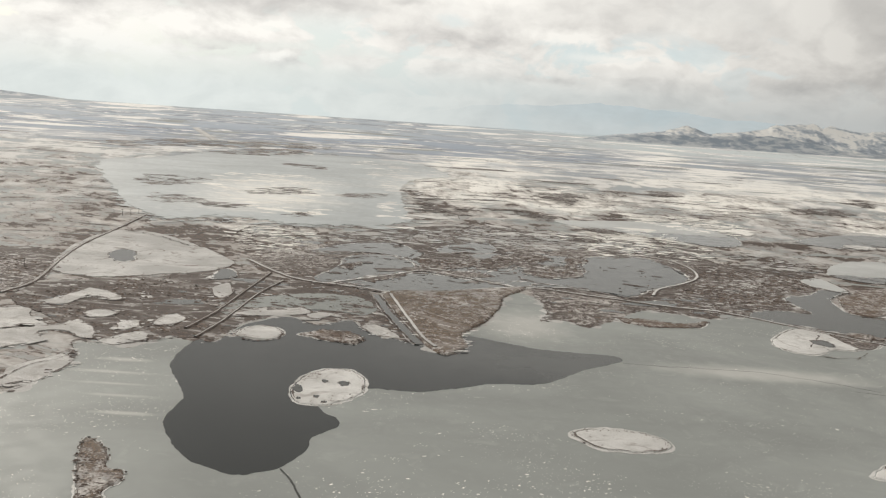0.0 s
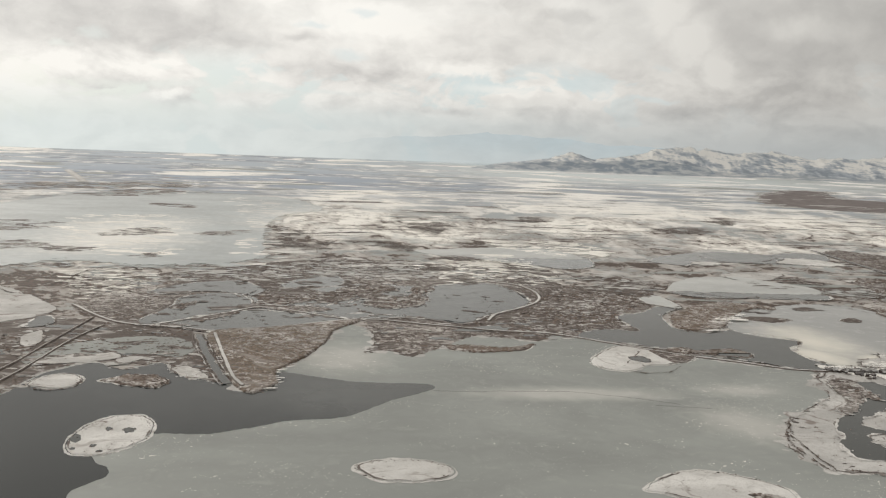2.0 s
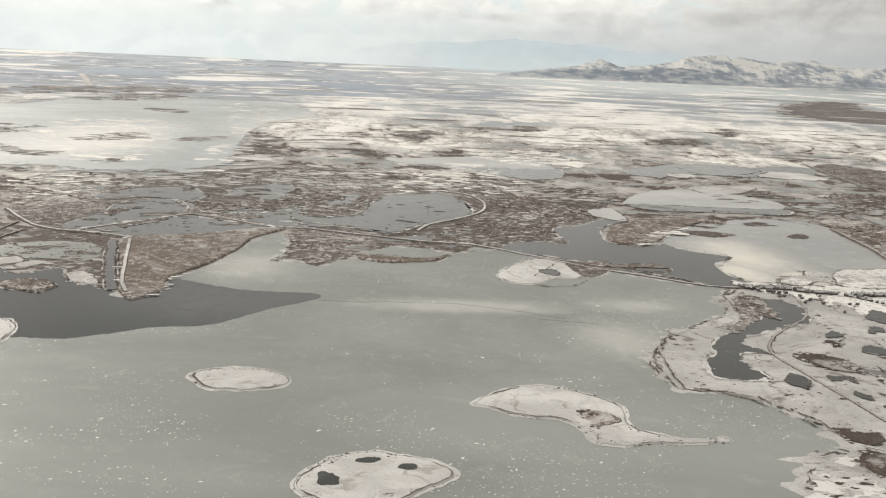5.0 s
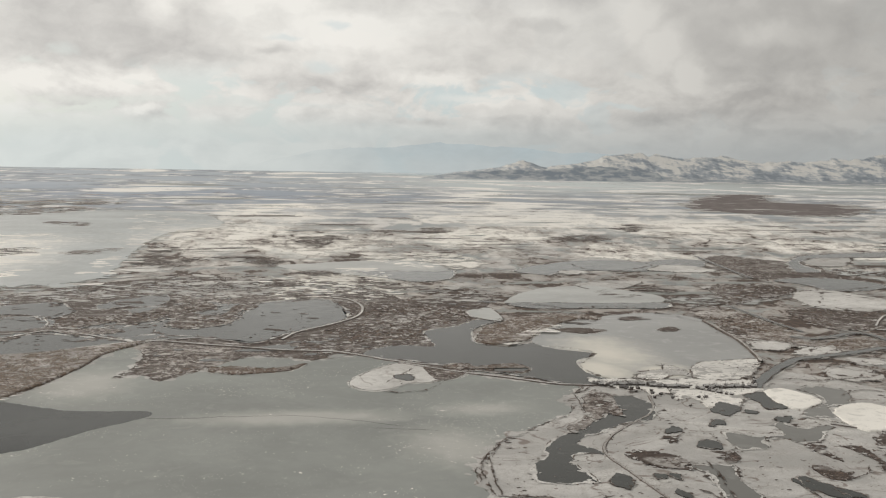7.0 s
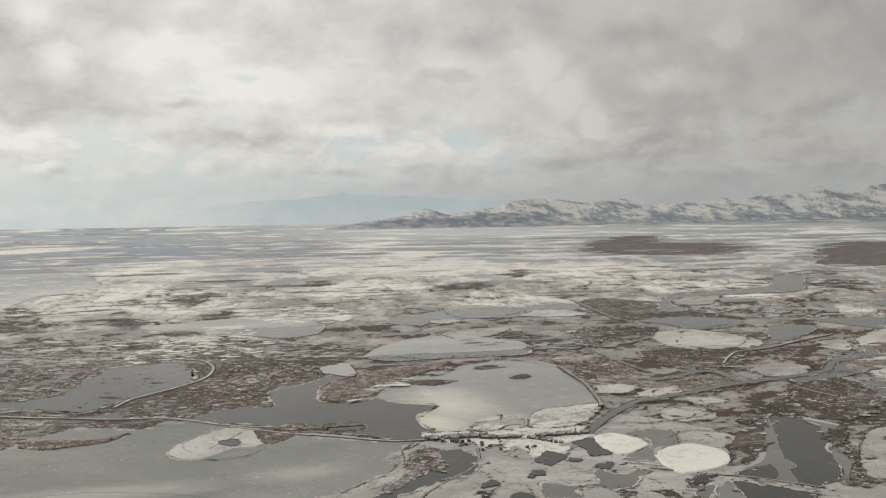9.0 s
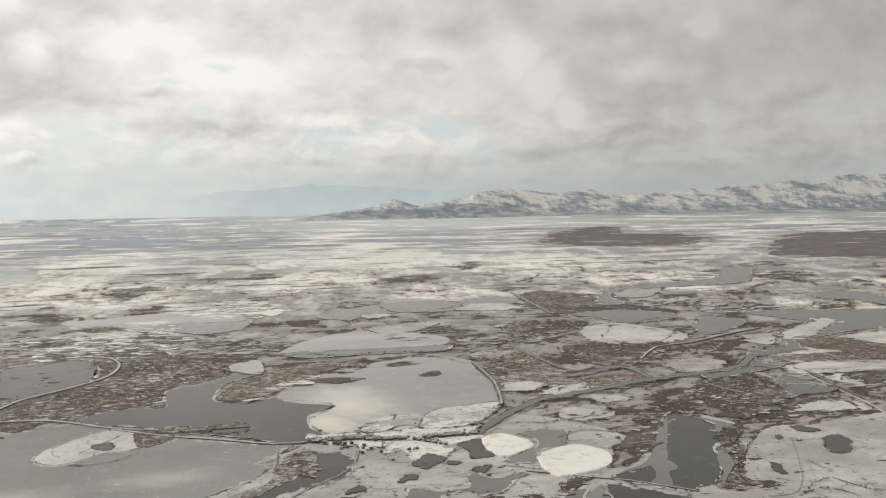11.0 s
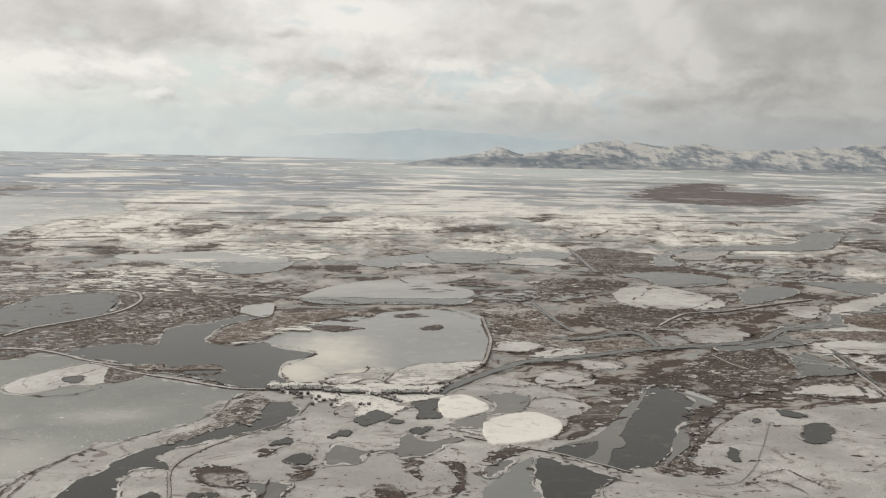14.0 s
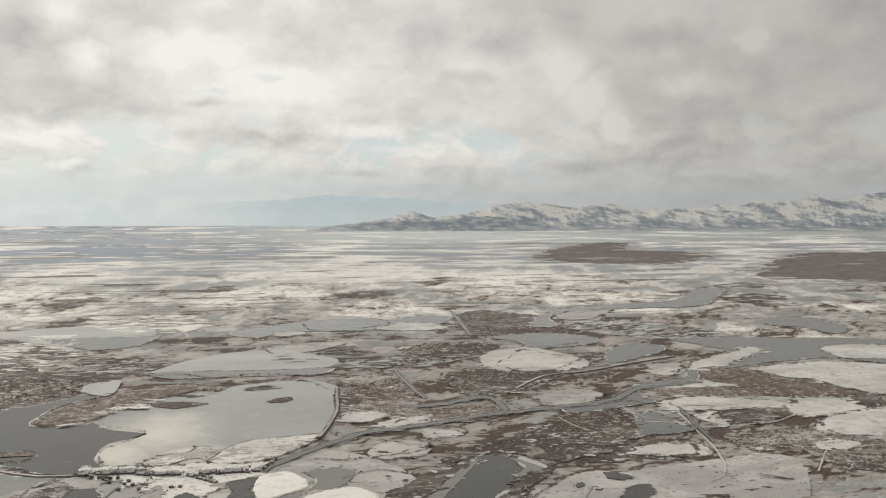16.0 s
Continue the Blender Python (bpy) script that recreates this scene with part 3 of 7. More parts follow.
def rim(parent, name, line, inner, outer, z, mat, seed, label, gaps=0.35):
    """A broken band along a shore, from inner metres inside to outer metres outside, of changing width."""
    s = 1 if area(line) > 0 else -1
    verts, faces, k = [], [], len(line)
    for i, q in enumerate(line):
        e = line[(i + 1) % k] - line[i - 1]
        m = Vector((-e.y, e.x, 0)) * s
        m = m.normalized() if m.length > 1e-6 else m
        w = noise.fractal(Vector((q.x * 0.11 + seed, q.y * 0.11, seed * 2.3)), 0.9, 2.0, 2) + 0.5
        w = max(0.0, w - gaps) / (1 - gaps) * 1.8
        for d in (inner * w, -outer * w):
            v = q + m * d
            verts.append((v.x, v.y, rise(v.y) + z))
    for i in range(k):
        j = (i + 1) % k
        f = (2 * i, 2 * i + 1, 2 * j + 1, 2 * j)
        faces.append(f if s > 0 else f[::-1])
    return mesh_object(name, verts, faces, M[mat], parent, label)


def fringe(parent, line, width, density, seed, size=0.55, mat="reed", base=0.0, gaps=0.45, offset=0.0):
    """A broken belt of reed along a shore."""
    g, pts = rng(seed), []
    for a, b in zip(line, line[1:] + line[:1]):
        e = b - a
        m = noise.noise(Vector((a.x * 0.05 + seed, a.y * 0.05, seed * 1.7))) * 0.5 + 0.5
        if m < gaps:
            continue
        count = g.poisson(density * e.length * (m - gaps) / (1 - gaps) * 2)
        side = Vector((-e.y, e.x, 0)).normalized() if e.length else Vector((0, 0, 0))
        for _ in range(count):
            q = a + e * g.random() + side * (g.normal(0, width * 0.5) + offset)
            pts.append((q.x, q.y))
    if pts:
        s = size * g.lognormal(0, 0.35, len(pts))
        clumps("reed_fringe", pts, s, s * g.uniform(0.3, 0.7, len(pts)), M[mat], parent, "dry brown reeds along the shore",
               seed, base, stretch=1.3)


def inside(pts, line):
    x, y = pts[:, 0], pts[:, 1]
    hit = np.zeros(len(pts), bool)
    for a, b in zip(line, line[1:] + line[:1]):
        if a.y != b.y:
            hit ^= ((a.y > y) != (b.y > y)) & (x < (b.x - a.x) * (y - a.y) / (b.y - a.y) + a.x)
    return hit


def scrub(parent, line, count, size, seed, mat="reed", cut=0.0, freq=0.03, base=0.0, stretch=1.5, name="reed_bed"):
    """Clumps inside an outline, gathered by noise into beds and bare gaps."""
    g = rng(seed)
    xs, ys = [q.x for q in line], [q.y for q in line]
    p = np.stack([g.uniform(min(xs), max(xs), count), g.uniform(min(ys), max(ys), count)], 1)
    p = p[inside(p, line)]
    keep = [noise.fractal(Vector((x * freq * 0.6, y * freq, seed * 1.3)), 0.8, 2.0, 4) > cut for x, y in p]
    p = p[np.array(keep, bool)] if len(p) else p
    s = size * g.lognormal(0, 0.4, len(p))
    return clumps(name, p, s, s * g.uniform(0.2, 0.5, len(p)), M[mat], parent, "patches of dry brown reed in the snow", seed,
                  base, stretch=stretch)


def speckle(parent, name, line, count, size, seed, mat, label, base, stretch=2.0):
    """Small irregular flat spots inside an outline, one mesh."""
    g, verts, faces = rng(seed), [], []
    xs, ys = [q.x for q in line], [q.y for q in line]
    p = np.stack([g.uniform(min(xs), max(xs), count), g.uniform(min(ys), max(ys), count)], 1)
    for i, (x, y) in enumerate(p[inside(p, line)]):
        r = size * g.lognormal(0, 0.6)
        pts = blob(g, x, y, r * stretch, r, g.normal(0, 0.3), seed + i * 0.61, 13)
        b = len(verts)
        z = base + rise(y) + 0.0015 * (i % 30)
        verts += [(px, py, z) for px, py in pts] + [(x, y, z + 0.01)]
        faces += [(b + q, b + (q + 1) % 13, b + 13) for q in range(13)]
    return mesh_object(name, verts, faces, M[mat], parent, label, "stuff")


def shore_bits(parent, name, line, per_metre, size, spread, seed, mat, label, base, shift=0.0):
    """Small flat patches strewn along a shore on both sides of it, so that it frays out."""
    g, verts, faces, i = rng(seed), [], [], 0
    s = 1 if area(line) > 0 else -1
    for a, b in zip(line, line[1:] + line[:1]):
        e = b - a
        m = noise.noise(Vector((a.x * 0.04 + seed * 0.7, a.y * 0.04, seed * 1.1))) + 0.5
        for _ in range(g.poisson(max(0.0, per_metre * e.length * m * 2))):
            n = Vector((-e.y, e.x, 0)).normalized() * s
            c = a + e * g.random() + n * (g.normal(0, spread) + shift)
            r = size * g.lognormal(0, 0.55)
            pts = blob(g, c.x, c.y, r * 1.7, r, g.normal(0, 0.4), seed + i * 0.61, 13, 0.45)
            k, z = len(verts), rise(c.y) + base + 0.002 * (i % 25)
            verts += [(px, py, z) for px, py in pts] + [(c.x, c.y, z + 0.01)]
            faces += [(k + q, k + (q + 1) % 13, k + 13) for q in range(13)]
            i += 1
    if faces:
        mesh_object(name, verts, faces, M[mat], parent, label, "stuff")


def strip(name, points, profile, mat, parent=None, label="", category="", step=1.5, rough=0.3, seed=1, kind="", lift=0.0):
    """A long low form along a line, with its cross section given as (offset, height) pairs."""
    line = outline(points, step, rough, seed, closed=False)
    verts, faces, k = [], [], len(profile)
    for i, q in enumerate(line):
        e = line[min(i + 1, len(line) - 1)] - line[max(i - 1, 0)]
        side = Vector((e.y, -e.x, 0)).normalized()
        w = 1 + 0.25 * noise.noise(Vector((q.x * 0.2, q.y * 0.2, seed)))
        for o, h in profile:
            v = q + side * o * w
            verts.append((v.x, v.y, rise(v.y) + h + lift))
    for i in range(len(line) - 1):
        for j in range(k - 1):
            faces.append((i * k + j, i * k + j + 1, (i + 1) * k + j + 1, (i + 1) * k + j)[::-1])
    ob = mesh_object(name, verts, faces, mat, parent)
    return tagged(ob, label=label, category=category, kind=kind), line


def band(parent, name, line, offset, width, z, mat, seed, label):
    """A ragged band that runs beside a line."""
    verts, faces = [], []
    for i, q in enumerate(line):
        e = line[min(i + 1, len(line) - 1)] - line[max(i - 1, 0)]
        side = Vector((e.y, -e.x, 0)).normalized()
        w = width * max(0.05, 0.5 + 1.5 * noise.fractal(Vector((q.x * 0.15, q.y * 0.15, seed * 1.9)), 0.8, 2.0, 3))
        for o in (offset - w * 0.5, offset + w * 0.5):
            v = q + side * o
            verts.append((v.x, v.y, rise(v.y) + z))
    for i in range(len(line) - 1):
        faces.append((2 * i, 2 * i + 1, 2 * i + 3, 2 * i + 2)[::-1])
    return mesh_object(name, verts, faces, M[mat], parent, label)


def levee(name, points, label, width=1.4, height=0.7, track=True, seed=1, reeds=1.2, category="levee", crown="levee", share=0.55):
    """An earth bank grown with reed, with a snowy crown and wheel tracks along it."""
    height += 0.45 + 0.003 * (seed % 15)
    root, line = strip(name, points, [(-width * 1.15, 0.2), (-width * 0.62, height), (width * 0.62, height), (width * 1.15, 0.2)],
                       M["bank" if reeds else "snow"], label=label, category=category, seed=seed)
    strip("crown", points, [(-width * share, height + 0.015), (width * share, height + 0.015)], M[crown], root, "snow along the crown", seed=seed)
    g = rng(seed)
    spots = [q + Vector((g.normal(0, width * 0.25) + g.choice((-1, 1)) * width * 1.0, g.normal(0, width * 0.3), 0)) for q in line for _ in range(3) if g.random() < 0.55]
    size = 0.30 * g.lognormal(0, 0.4, len(spots))
    if reeds:
        clumps("reed_tuft", [(q.x, q.y) for q in spots], size, size * 0.8, M["reed"], root, "dry reed tufts along the bank", seed, height * 0.5, stretch=1.3)
    if track:
        for o in (-0.22, 0.22):
            strip("wheel_track", points, [((o - 0.10) * width, height + 0.03), ((o + 0.10) * width, height + 0.03)], M["track"],
                  root, "bare gravel wheel track", seed=seed)
    return root


def channel(name, points, width, label, mat="dark", seed=1, banks=True):
    """A frozen channel with low snowy banks."""
    root, line = strip(name, points, [(-width / 2, 0.88), (width / 2, 0.88)], M[mat], label=label, category="channel", seed=seed,
                       rough=0.8, lift=0.002 * (seed % 12))
    for o in (-1, 1):
        band(root, "reed_bank", line, o * width * 0.55, 0.16 * width + 0.3, 0.92, "brown", seed + o, "dry brown reeds along the bank")
        band(root, "snow_bank", line, o * (width * 0.72 + 0.7), 0.12 * width + 0.25, 0.91, "snow", seed + 3 * o, "snowy strip along the bank")
    return root


# ---- ground and mountains ----


def build_ground():
    ys = list(np.linspace(-900, 1500, 9)) + list(np.linspace(1600, 4950, 40))
    xs = np.linspace(-5600, 5600, 57)
    verts = [(x, y, rise(y)) for y in ys for x in xs]
    k = len(xs)
    faces = [(i * k + j, i * k + j + 1, (i + 1) * k + j + 1, (i + 1) * k + j) for i in range(len(ys) - 1) for j in range(k - 1)]
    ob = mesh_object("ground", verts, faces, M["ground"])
    tagged(ob, label="snow-covered marsh plain with brown reed showing through", category="ground", kind="structure")


build_ground()


def range_of_hills(name, crest, depth_y, width, mat, label, seed, columns, rows, ridges):
    """A mountain range whose crest follows (x, height) pairs, with spurs running down to the plain."""
    cx, cz = [c[0] for c in crest], [c[1] for c in crest]
    verts, faces = [], []
    for j in range(rows):
        v = j / (rows - 1)
        for i in range(columns):
            x = cx[0] + (cx[-1] - cx[0]) * i / (columns - 1)
            y = depth_y(x) - width * (1 - v)
            top = float(np.interp(x, cx, cz))
            spur = 0.55 * noise.ridged_multi_fractal(Vector((x * 0.0042 + 0.003 * y, y * 0.0030, seed)), 0.9, 2.1, 5, 0.9, 2.0)
            fine = noise.fractal(Vector((x * 0.013, y * 0.009, seed + 4)), 0.8, 2.1, 5)
            shape = v ** 1.35
            h = top * shape * (1 + ridges * 0.55 * (spur - 0.6) * (1 - v * 0.75)) + top * ridges * 0.09 * fine * min(1, 4 * v)
            verts.append((x, y, rise(y) - 1 + max(0.0, h)))
    for j in range(rows - 1):
        for i in range(columns - 1):
            a = j * columns + i
            faces.append((a, a + 1, a + columns + 1, a + columns))
    ob = mesh_object(name, verts, faces, mat)
    tagged(ob, label=label, category="mountain range", kind="structure")
    for f in ob.data.polygons:
        f.use_smooth = True


CREST = [(760, 2), (900, 26), (990, 36), (1132, 56), (1200, 78), (1241, 90), (1290, 74), (1352, 59), (1420, 70), (1500, 75), (1575, 92), (1645, 121),
         (1730, 128), (1815, 142), (1860, 126), (1903, 131), (2010, 117), (2120, 124), (2245, 131), (2340, 112), (2420, 99), (2514, 113), (2600, 104),
         (2680, 112), (2780, 128), (2850, 120), (2920, 124), (2990, 144), (3134, 146), (3220, 166), (3300, 180), (3380, 170), (3459, 174), (3550, 190),
         (3640, 206), (3746, 189), (3900, 199), (4200, 179)]
range_of_hills("mountain_range", CREST, lambda x: 4300 - 0.16 * max(0, x - 1200), 190, M["rock"],
               "snow-streaked grey mountain range beyond the plain", 3.0, 640, 44, 1.0)
FOOT = [(700, 3), (850, 24), (1000, 40), (1150, 50), (1290, 46), (1420, 58), (1560, 72), (1680, 66), (1790, 48), (1920, 34), (2060, 22), (2200, 3)]
range_of_hills("foothills", FOOT, lambda x: 4080, 90, M["scrub"], "low blue-grey scrub foothills with thin snow", 7.0, 220, 16, 0.8)
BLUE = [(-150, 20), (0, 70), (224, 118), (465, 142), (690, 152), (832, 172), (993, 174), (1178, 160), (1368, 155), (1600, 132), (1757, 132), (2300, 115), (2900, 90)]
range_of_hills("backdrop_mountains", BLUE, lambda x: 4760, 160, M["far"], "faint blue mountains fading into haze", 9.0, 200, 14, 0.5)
LEFT = [(-2900, 60), (-2500, 52), (-2250, 40), (-1950, 22), (-1700, 2)]
range_of_hills("low_snowy_hills", LEFT, lambda x: 4500, 300, M["rock"], "low snowy hills on the horizon", 5.0, 90, 14, 0.12)

# ---- loose patches of the wide plain ----


def blob(g, x, y, rx, ry, turn, seed, k=26, wild=0.8):
    pts = []
    for i in range(k):
        a = 2 * math.pi * i / k
        r = max(0.15, 1 + wild * noise.fractal(Vector((math.cos(a) * 1.4 + seed, math.sin(a) * 1.4, seed * 0.7)), 0.6, 2.0, 5))
        u, v = rx * r * math.cos(a), ry * r * math.sin(a)
        pts.append((x + u * math.cos(turn) - v * math.sin(turn), y + u * math.sin(turn) + v * math.cos(turn)))
    return pts


def patches(name, count, seed, y0, y1, deep, wide, top, mat, label, category, rim=0.0):
    """Irregular flat patches strewn over the plain, as one sheet; the farther out, the broader they lie."""
    g, verts, faces, rims, rim_faces, spots = rng(seed), [], [], [], [], []
    for i in range(count):
        y = 1 / g.uniform(1 / y1, 1 / y0)
        x = g.uniform(-0.62 * y - 100, 0.95 * y + 300)
        ry = deep * g.lognormal(0, 0.55) * (y / 1000) ** 2
        rx = wide * g.lognormal(0, 0.55) * (y / 1000)
        if any(((x - a) / (rx + c)) ** 2 + ((y - b) / (ry + d)) ** 2 < 1.3 for a, b, c, d in spots):
            continue
        spots.append((x, y, rx, ry))
        pts = blob(g, x, y, rx, ry, g.normal(0, 0.12), seed + i * 0.37, 40)
        b = len(verts)
        verts += [(px, py, rise(py) + top) for px, py in pts]
        for f in geometry_fill([[(px, py, 0) for px, py in pts]]):
            a, c, d = (Vector(verts[b + q]) for q in f)
            faces.append(tuple(b + q for q in (f if (c - a).cross(d - a).z > 0 else f[::-1])))
        if rim:
            b, k = len(rims), len(pts)
            for q, (px, py) in enumerate(pts):
                m = noise.noise(Vector((px * 0.03, py * 0.03, seed)))
                w = max(0.02, 0.3 + 1.8 * m) * rim
                e = Vector(((px - x) / rx, (py - y) / ry, 0)).normalized()
                u, v = e.x * w * 1.2 * y / 1000, e.y * w * (y / 1000) ** 2
                rims += [(px - u, py - v, rise(py) + top + 0.2), (px + u, py + v, rise(py) + top + 0.2)]
            for q in range(k):
                n = (q + 1) % k
                rim_faces.append((b + 2 * q, b + 2 * q + 1, b + 2 * n + 1, b + 2 * n))
    ob = mesh_object(name, verts, faces, mat)
    tagged(ob, label=label, category=category, kind="stuff")
    if rims:
        mesh_object("reed_rim", rims, rim_faces, M["reed"], ob, "thin brown reed edges", "stuff")


patches("grey_ice_pans", 150, 15, 650, 3200, 4, 34, 0.09, M["ice"], "grey frozen ponds on the plain", "ice pan")
patches("reed_strips", 420, 13, 620, 2600, 1.9, 24, 0.15, M["brown"], "long brown reed strips on the plain", "reed strip")

# ---- marshes, lakes and ponds of the plan ----
PLAN_MARSH = [
    ("reed_marsh", [(-120.1, 600.2), (-119.8, 661), (-90.3, 731.8), (-27, 812.5), (55.2, 862.7), (137.8, 849.1), (198.2, 820.5), (238.9, 757.2), (257.3, 722.3), (319, 744), (316.4, 692.5), (265.4, 612.8), (206.4, 529), (189.2, 530.4), (172.2, 510.1), (137.3, 521.1), (111.4, 487.8), (93.5, 469.3), (82.6, 480.5), (67.7, 476.7), (74, 501.3), (71.6, 538.6), (69.5, 568.9), (19.9, 536.7), (-22, 527.6), (-36.6, 536.6), (-81.4, 552.7)], "brown reed marsh with patches of snow", 2.2, 5200),
    ("dense_reed_marsh", [(-215.6, 456.2), (-217.1, 500.7), (-190.8, 517.5), (-156.3, 537.6), (-134.6, 563.8), (-121, 568.4), (-96.7, 557.1), (-36.4, 533.3), (-17.1, 498.1), (-0.8, 418.5), (-13.3, 418.8), (-25.4, 432.1), (-35.7, 450.5), (-68.8, 453.1), (-88.6, 433.6), (-94.4, 399), (-105.8, 402.4), (-130.9, 390.6), (-151.9, 391.6), (-175.5, 417.4)], "dark brown reed marsh beside the frozen lake", 2.0, 3600),
]
for i, (name, pts, label, rough, count) in enumerate(PLAN_MARSH):
    ob, line = slab(name, pts, 0.22 + 0.01 * i, M["marsh" if i == 0 else "thick"], label, "marsh", 2.0, rough, 20 + i, kind="structure")
    scrub(ob, line, int(count * 1.6), 0.7, 40 + i, base=0.22, cut=0.0)
    speckle(ob, "patchy_snow", line, 1900 if i == 0 else 600, 0.5, 44 + i, "dull", "small snow patches among the reeds", 0.25)
    speckle(ob, "pool_ice", line, 160 if i == 0 else 60, 1.6, 48 + i, "mere", "small grey frozen pools among the reeds", 0.30)
MARSH_SMALL = []
MARSH_SMALL.append(("reed_marsh", [(-296.5, 527.1), (-288.1, 594.3), (-268.6, 602), (-232.4, 570.3), (-222.7, 498.9), (-226.7, 467), (-251.3, 445.9)], 700))
MARSH_SMALL.append(("reed_marsh", [(166.2, 551.4), (175.9, 583.7), (200.1, 620.5), (211.6, 662.2), (228.5, 685.6), (257.7, 691.4), (293.5, 675.9), (294.2, 632.3), (272.8, 606.4), (248, 586.2), (250, 544), (228.9, 548.5), (213.4, 541), (203.6, 526.6), (177.5, 529.5)], 2600))
MARSH_SMALL.append(("reed_marsh", [(455.9, 361.3), (475.4, 384), (504.9, 409.6), (527.8, 444.7), (552.1, 461.4), (592.4, 460.7), (633.9, 472.4), (659.3, 478.5), (618.6, 416.3), (578.9, 407.5), (547.3, 399.1), (512.8, 351.8), (498.4, 332.1), (502.9, 349.4), (535.7, 406.8), (537.4, 442.3), (505, 407.7), (495.7, 389.2), (467.6, 361.6)], 1600))
MARSH_SMALL.append(("reed_marsh", [(587.3, 506.4), (620.8, 513.5), (638.5, 492.1), (628.9, 470), (599.1, 460.6), (558.8, 461.3)], 700))
MARSH_SMALL.append(("reed_marsh", [(644.1, 994.3), (691.5, 1040.9), (717.2, 1006.8), (748.3, 973.1), (753.8, 897.4), (718.9, 839.9), (651.1, 834.2), (622.8, 859.8)], 700))
MARSH_SMALL.append(("reed_marsh", [(773.1, 612.3), (809.5, 634.1), (846.5, 634.1), (862.6, 605.2), (845.4, 532.3), (813.4, 493.7), (772.6, 520), (754.3, 551.9)], 700))
MARSH_SMALL.append(("reed_marsh", [(591.1, 502.9), (623.4, 526.7), (638, 515.5), (625.8, 481), (614.6, 457.1), (590.9, 450), (565.3, 461.7), (541.5, 449.2), (525.1, 447.2)], 1000))
MARSH_SMALL.append(("reed_marsh", [(672.7, 446.8), (710, 442.5), (725.1, 432.8), (700.1, 408.6), (670.2, 409.7), (661.6, 428.5)], 600))
for i, (name, pts, count) in enumerate(MARSH_SMALL):
    ob, line = slab(name, pts, 0.25 + 0.008 * i, M["brown"], "dense brown reed marsh dusted with snow", "marsh", 4.0, 6.0, 60 + i, kind="structure")
    scrub(ob, line, int(count * 1.3), 0.75, 70 + i, base=0.3, cut=0.0)
    speckle(ob, "patchy_snow", line, count // 3, 0.55, 300 + i, "dull", "small snow patches among the reeds", 0.32)
for i, pts in enumerate(([(1101, 2049), (1464, 2670), (1706, 2799), (1499, 2356), (1643, 2244), (1600, 2063), (1358, 1799), (1177, 1830)], [(1369, 1504), (1872, 2097), (2209, 2157), (2339, 2023), (1617, 1269), (1429, 1350), (1360, 1412)])):
    ob, line = slab("far_marsh", pts, 0.5 + 0.05 * i, M["heath"], "wide dark brown marsh far out on the plain", "marsh", 14.0, 15.0, 80 + i, kind="structure")
    speckle(ob, "patchy_snow", line, 45, 4.0, 84 + i, "snow", "snow lying in streaks between the reeds", 0.62 + 0.05 * i, 4.0)
    shore_bits(ob, "patchy_snow", line, 0.06, 6.0, 14.0, 86 + i, "snow", "ragged snow along the edge", 0.75)

SNOWFIELDS = [[(-234.4, 549), (-249.5, 622.1), (-247.2, 694.2), (-211.5, 694.5), (-162.6, 644.1), (-130.9, 596.3), (-134.6, 563.8), (-164.2, 540.5), (-192.5, 522.2), (-217.9, 526.3)]]
for i, pts in enumerate(SNOWFIELDS):
    ob, line = slab("snowfield", pts, 0.33 + 0.006 * i, M["snow"], "snow-covered clearing among brown reeds", "snowfield", 1.3, 2.2, 90 + i)
    fringe(ob, line, 1.0, 0.8, 90 + i, base=0.26, size=0.35)
SNOW_EAST = [[(316, 441), (354, 433.4), (411.7, 444.7), (448.6, 460.7), (481.5, 395.8), (442.9, 265.1), (331.4, 209), (310.9, 239.4), (302.1, 249.7), (277.1, 246.2), (274.7, 270.2), (258.8, 293), (237.2, 295.9), (235.4, 325.6), (251.5, 357.3), (265.4, 369.4), (295, 396.1), (299.5, 420.9)], [(245.3, 217.6), (255.4, 235.2), (265, 244.5), (276.5, 245), (299.7, 245.7), (311.6, 240.6), (348.5, 208.4), (302.5, 141.5), (206.5, 146.9)], [(507.6, 341.6), (526.5, 364.6), (551.7, 390), (568.2, 396.6), (583.1, 392.6), (608.9, 398.2), (678.8, 395.2), (594.2, 267.4), (517.3, 201.5), (448.5, 236.7), (457.7, 282), (453.4, 298), (460.7, 313.3), (479, 325.4), (494.5, 321.7)]]
for i, pts in enumerate(SNOW_EAST):
    ob, line = slab("snow_land", pts, 0.32 + 0.015 * i, M["clean_lit" if i == 1 else "snow"], "gently hummocked snow-covered shore land", "snowfield", 1.3, 1.3,
                    110 + i, kind="structure")
    fringe(ob, line, 0.8, 0.6, 110 + i, base=0.28, size=0.32)
    scrub(ob, line, 1400, 0.45, 115 + i, base=0.32, cut=0.25, freq=0.07)
    speckle(ob, "old_snow", line, 420, 1.5, 660 + i, "dull", "greyer patches of old snow", 0.33 + 0.015 * i, 2.0)
    speckle(ob, "shore_reed", line, 420, 0.35, 670 + i, "thick", "small brown reed patches in the snow", 0.385 + 0.015 * i, 2.2)
OPEN_SNOW = []
OPEN_SNOW.append([(743.3, 462.4), (770, 471.3), (810.4, 486.1), (834.1, 472.8), (767.2, 399.5), (742, 416.8), (732.4, 437.6)])
OPEN_SNOW.append([(687.1, 533.2), (732.2, 537.8), (763.2, 522), (740.4, 498), (704.5, 505.9), (675.3, 518.7)])
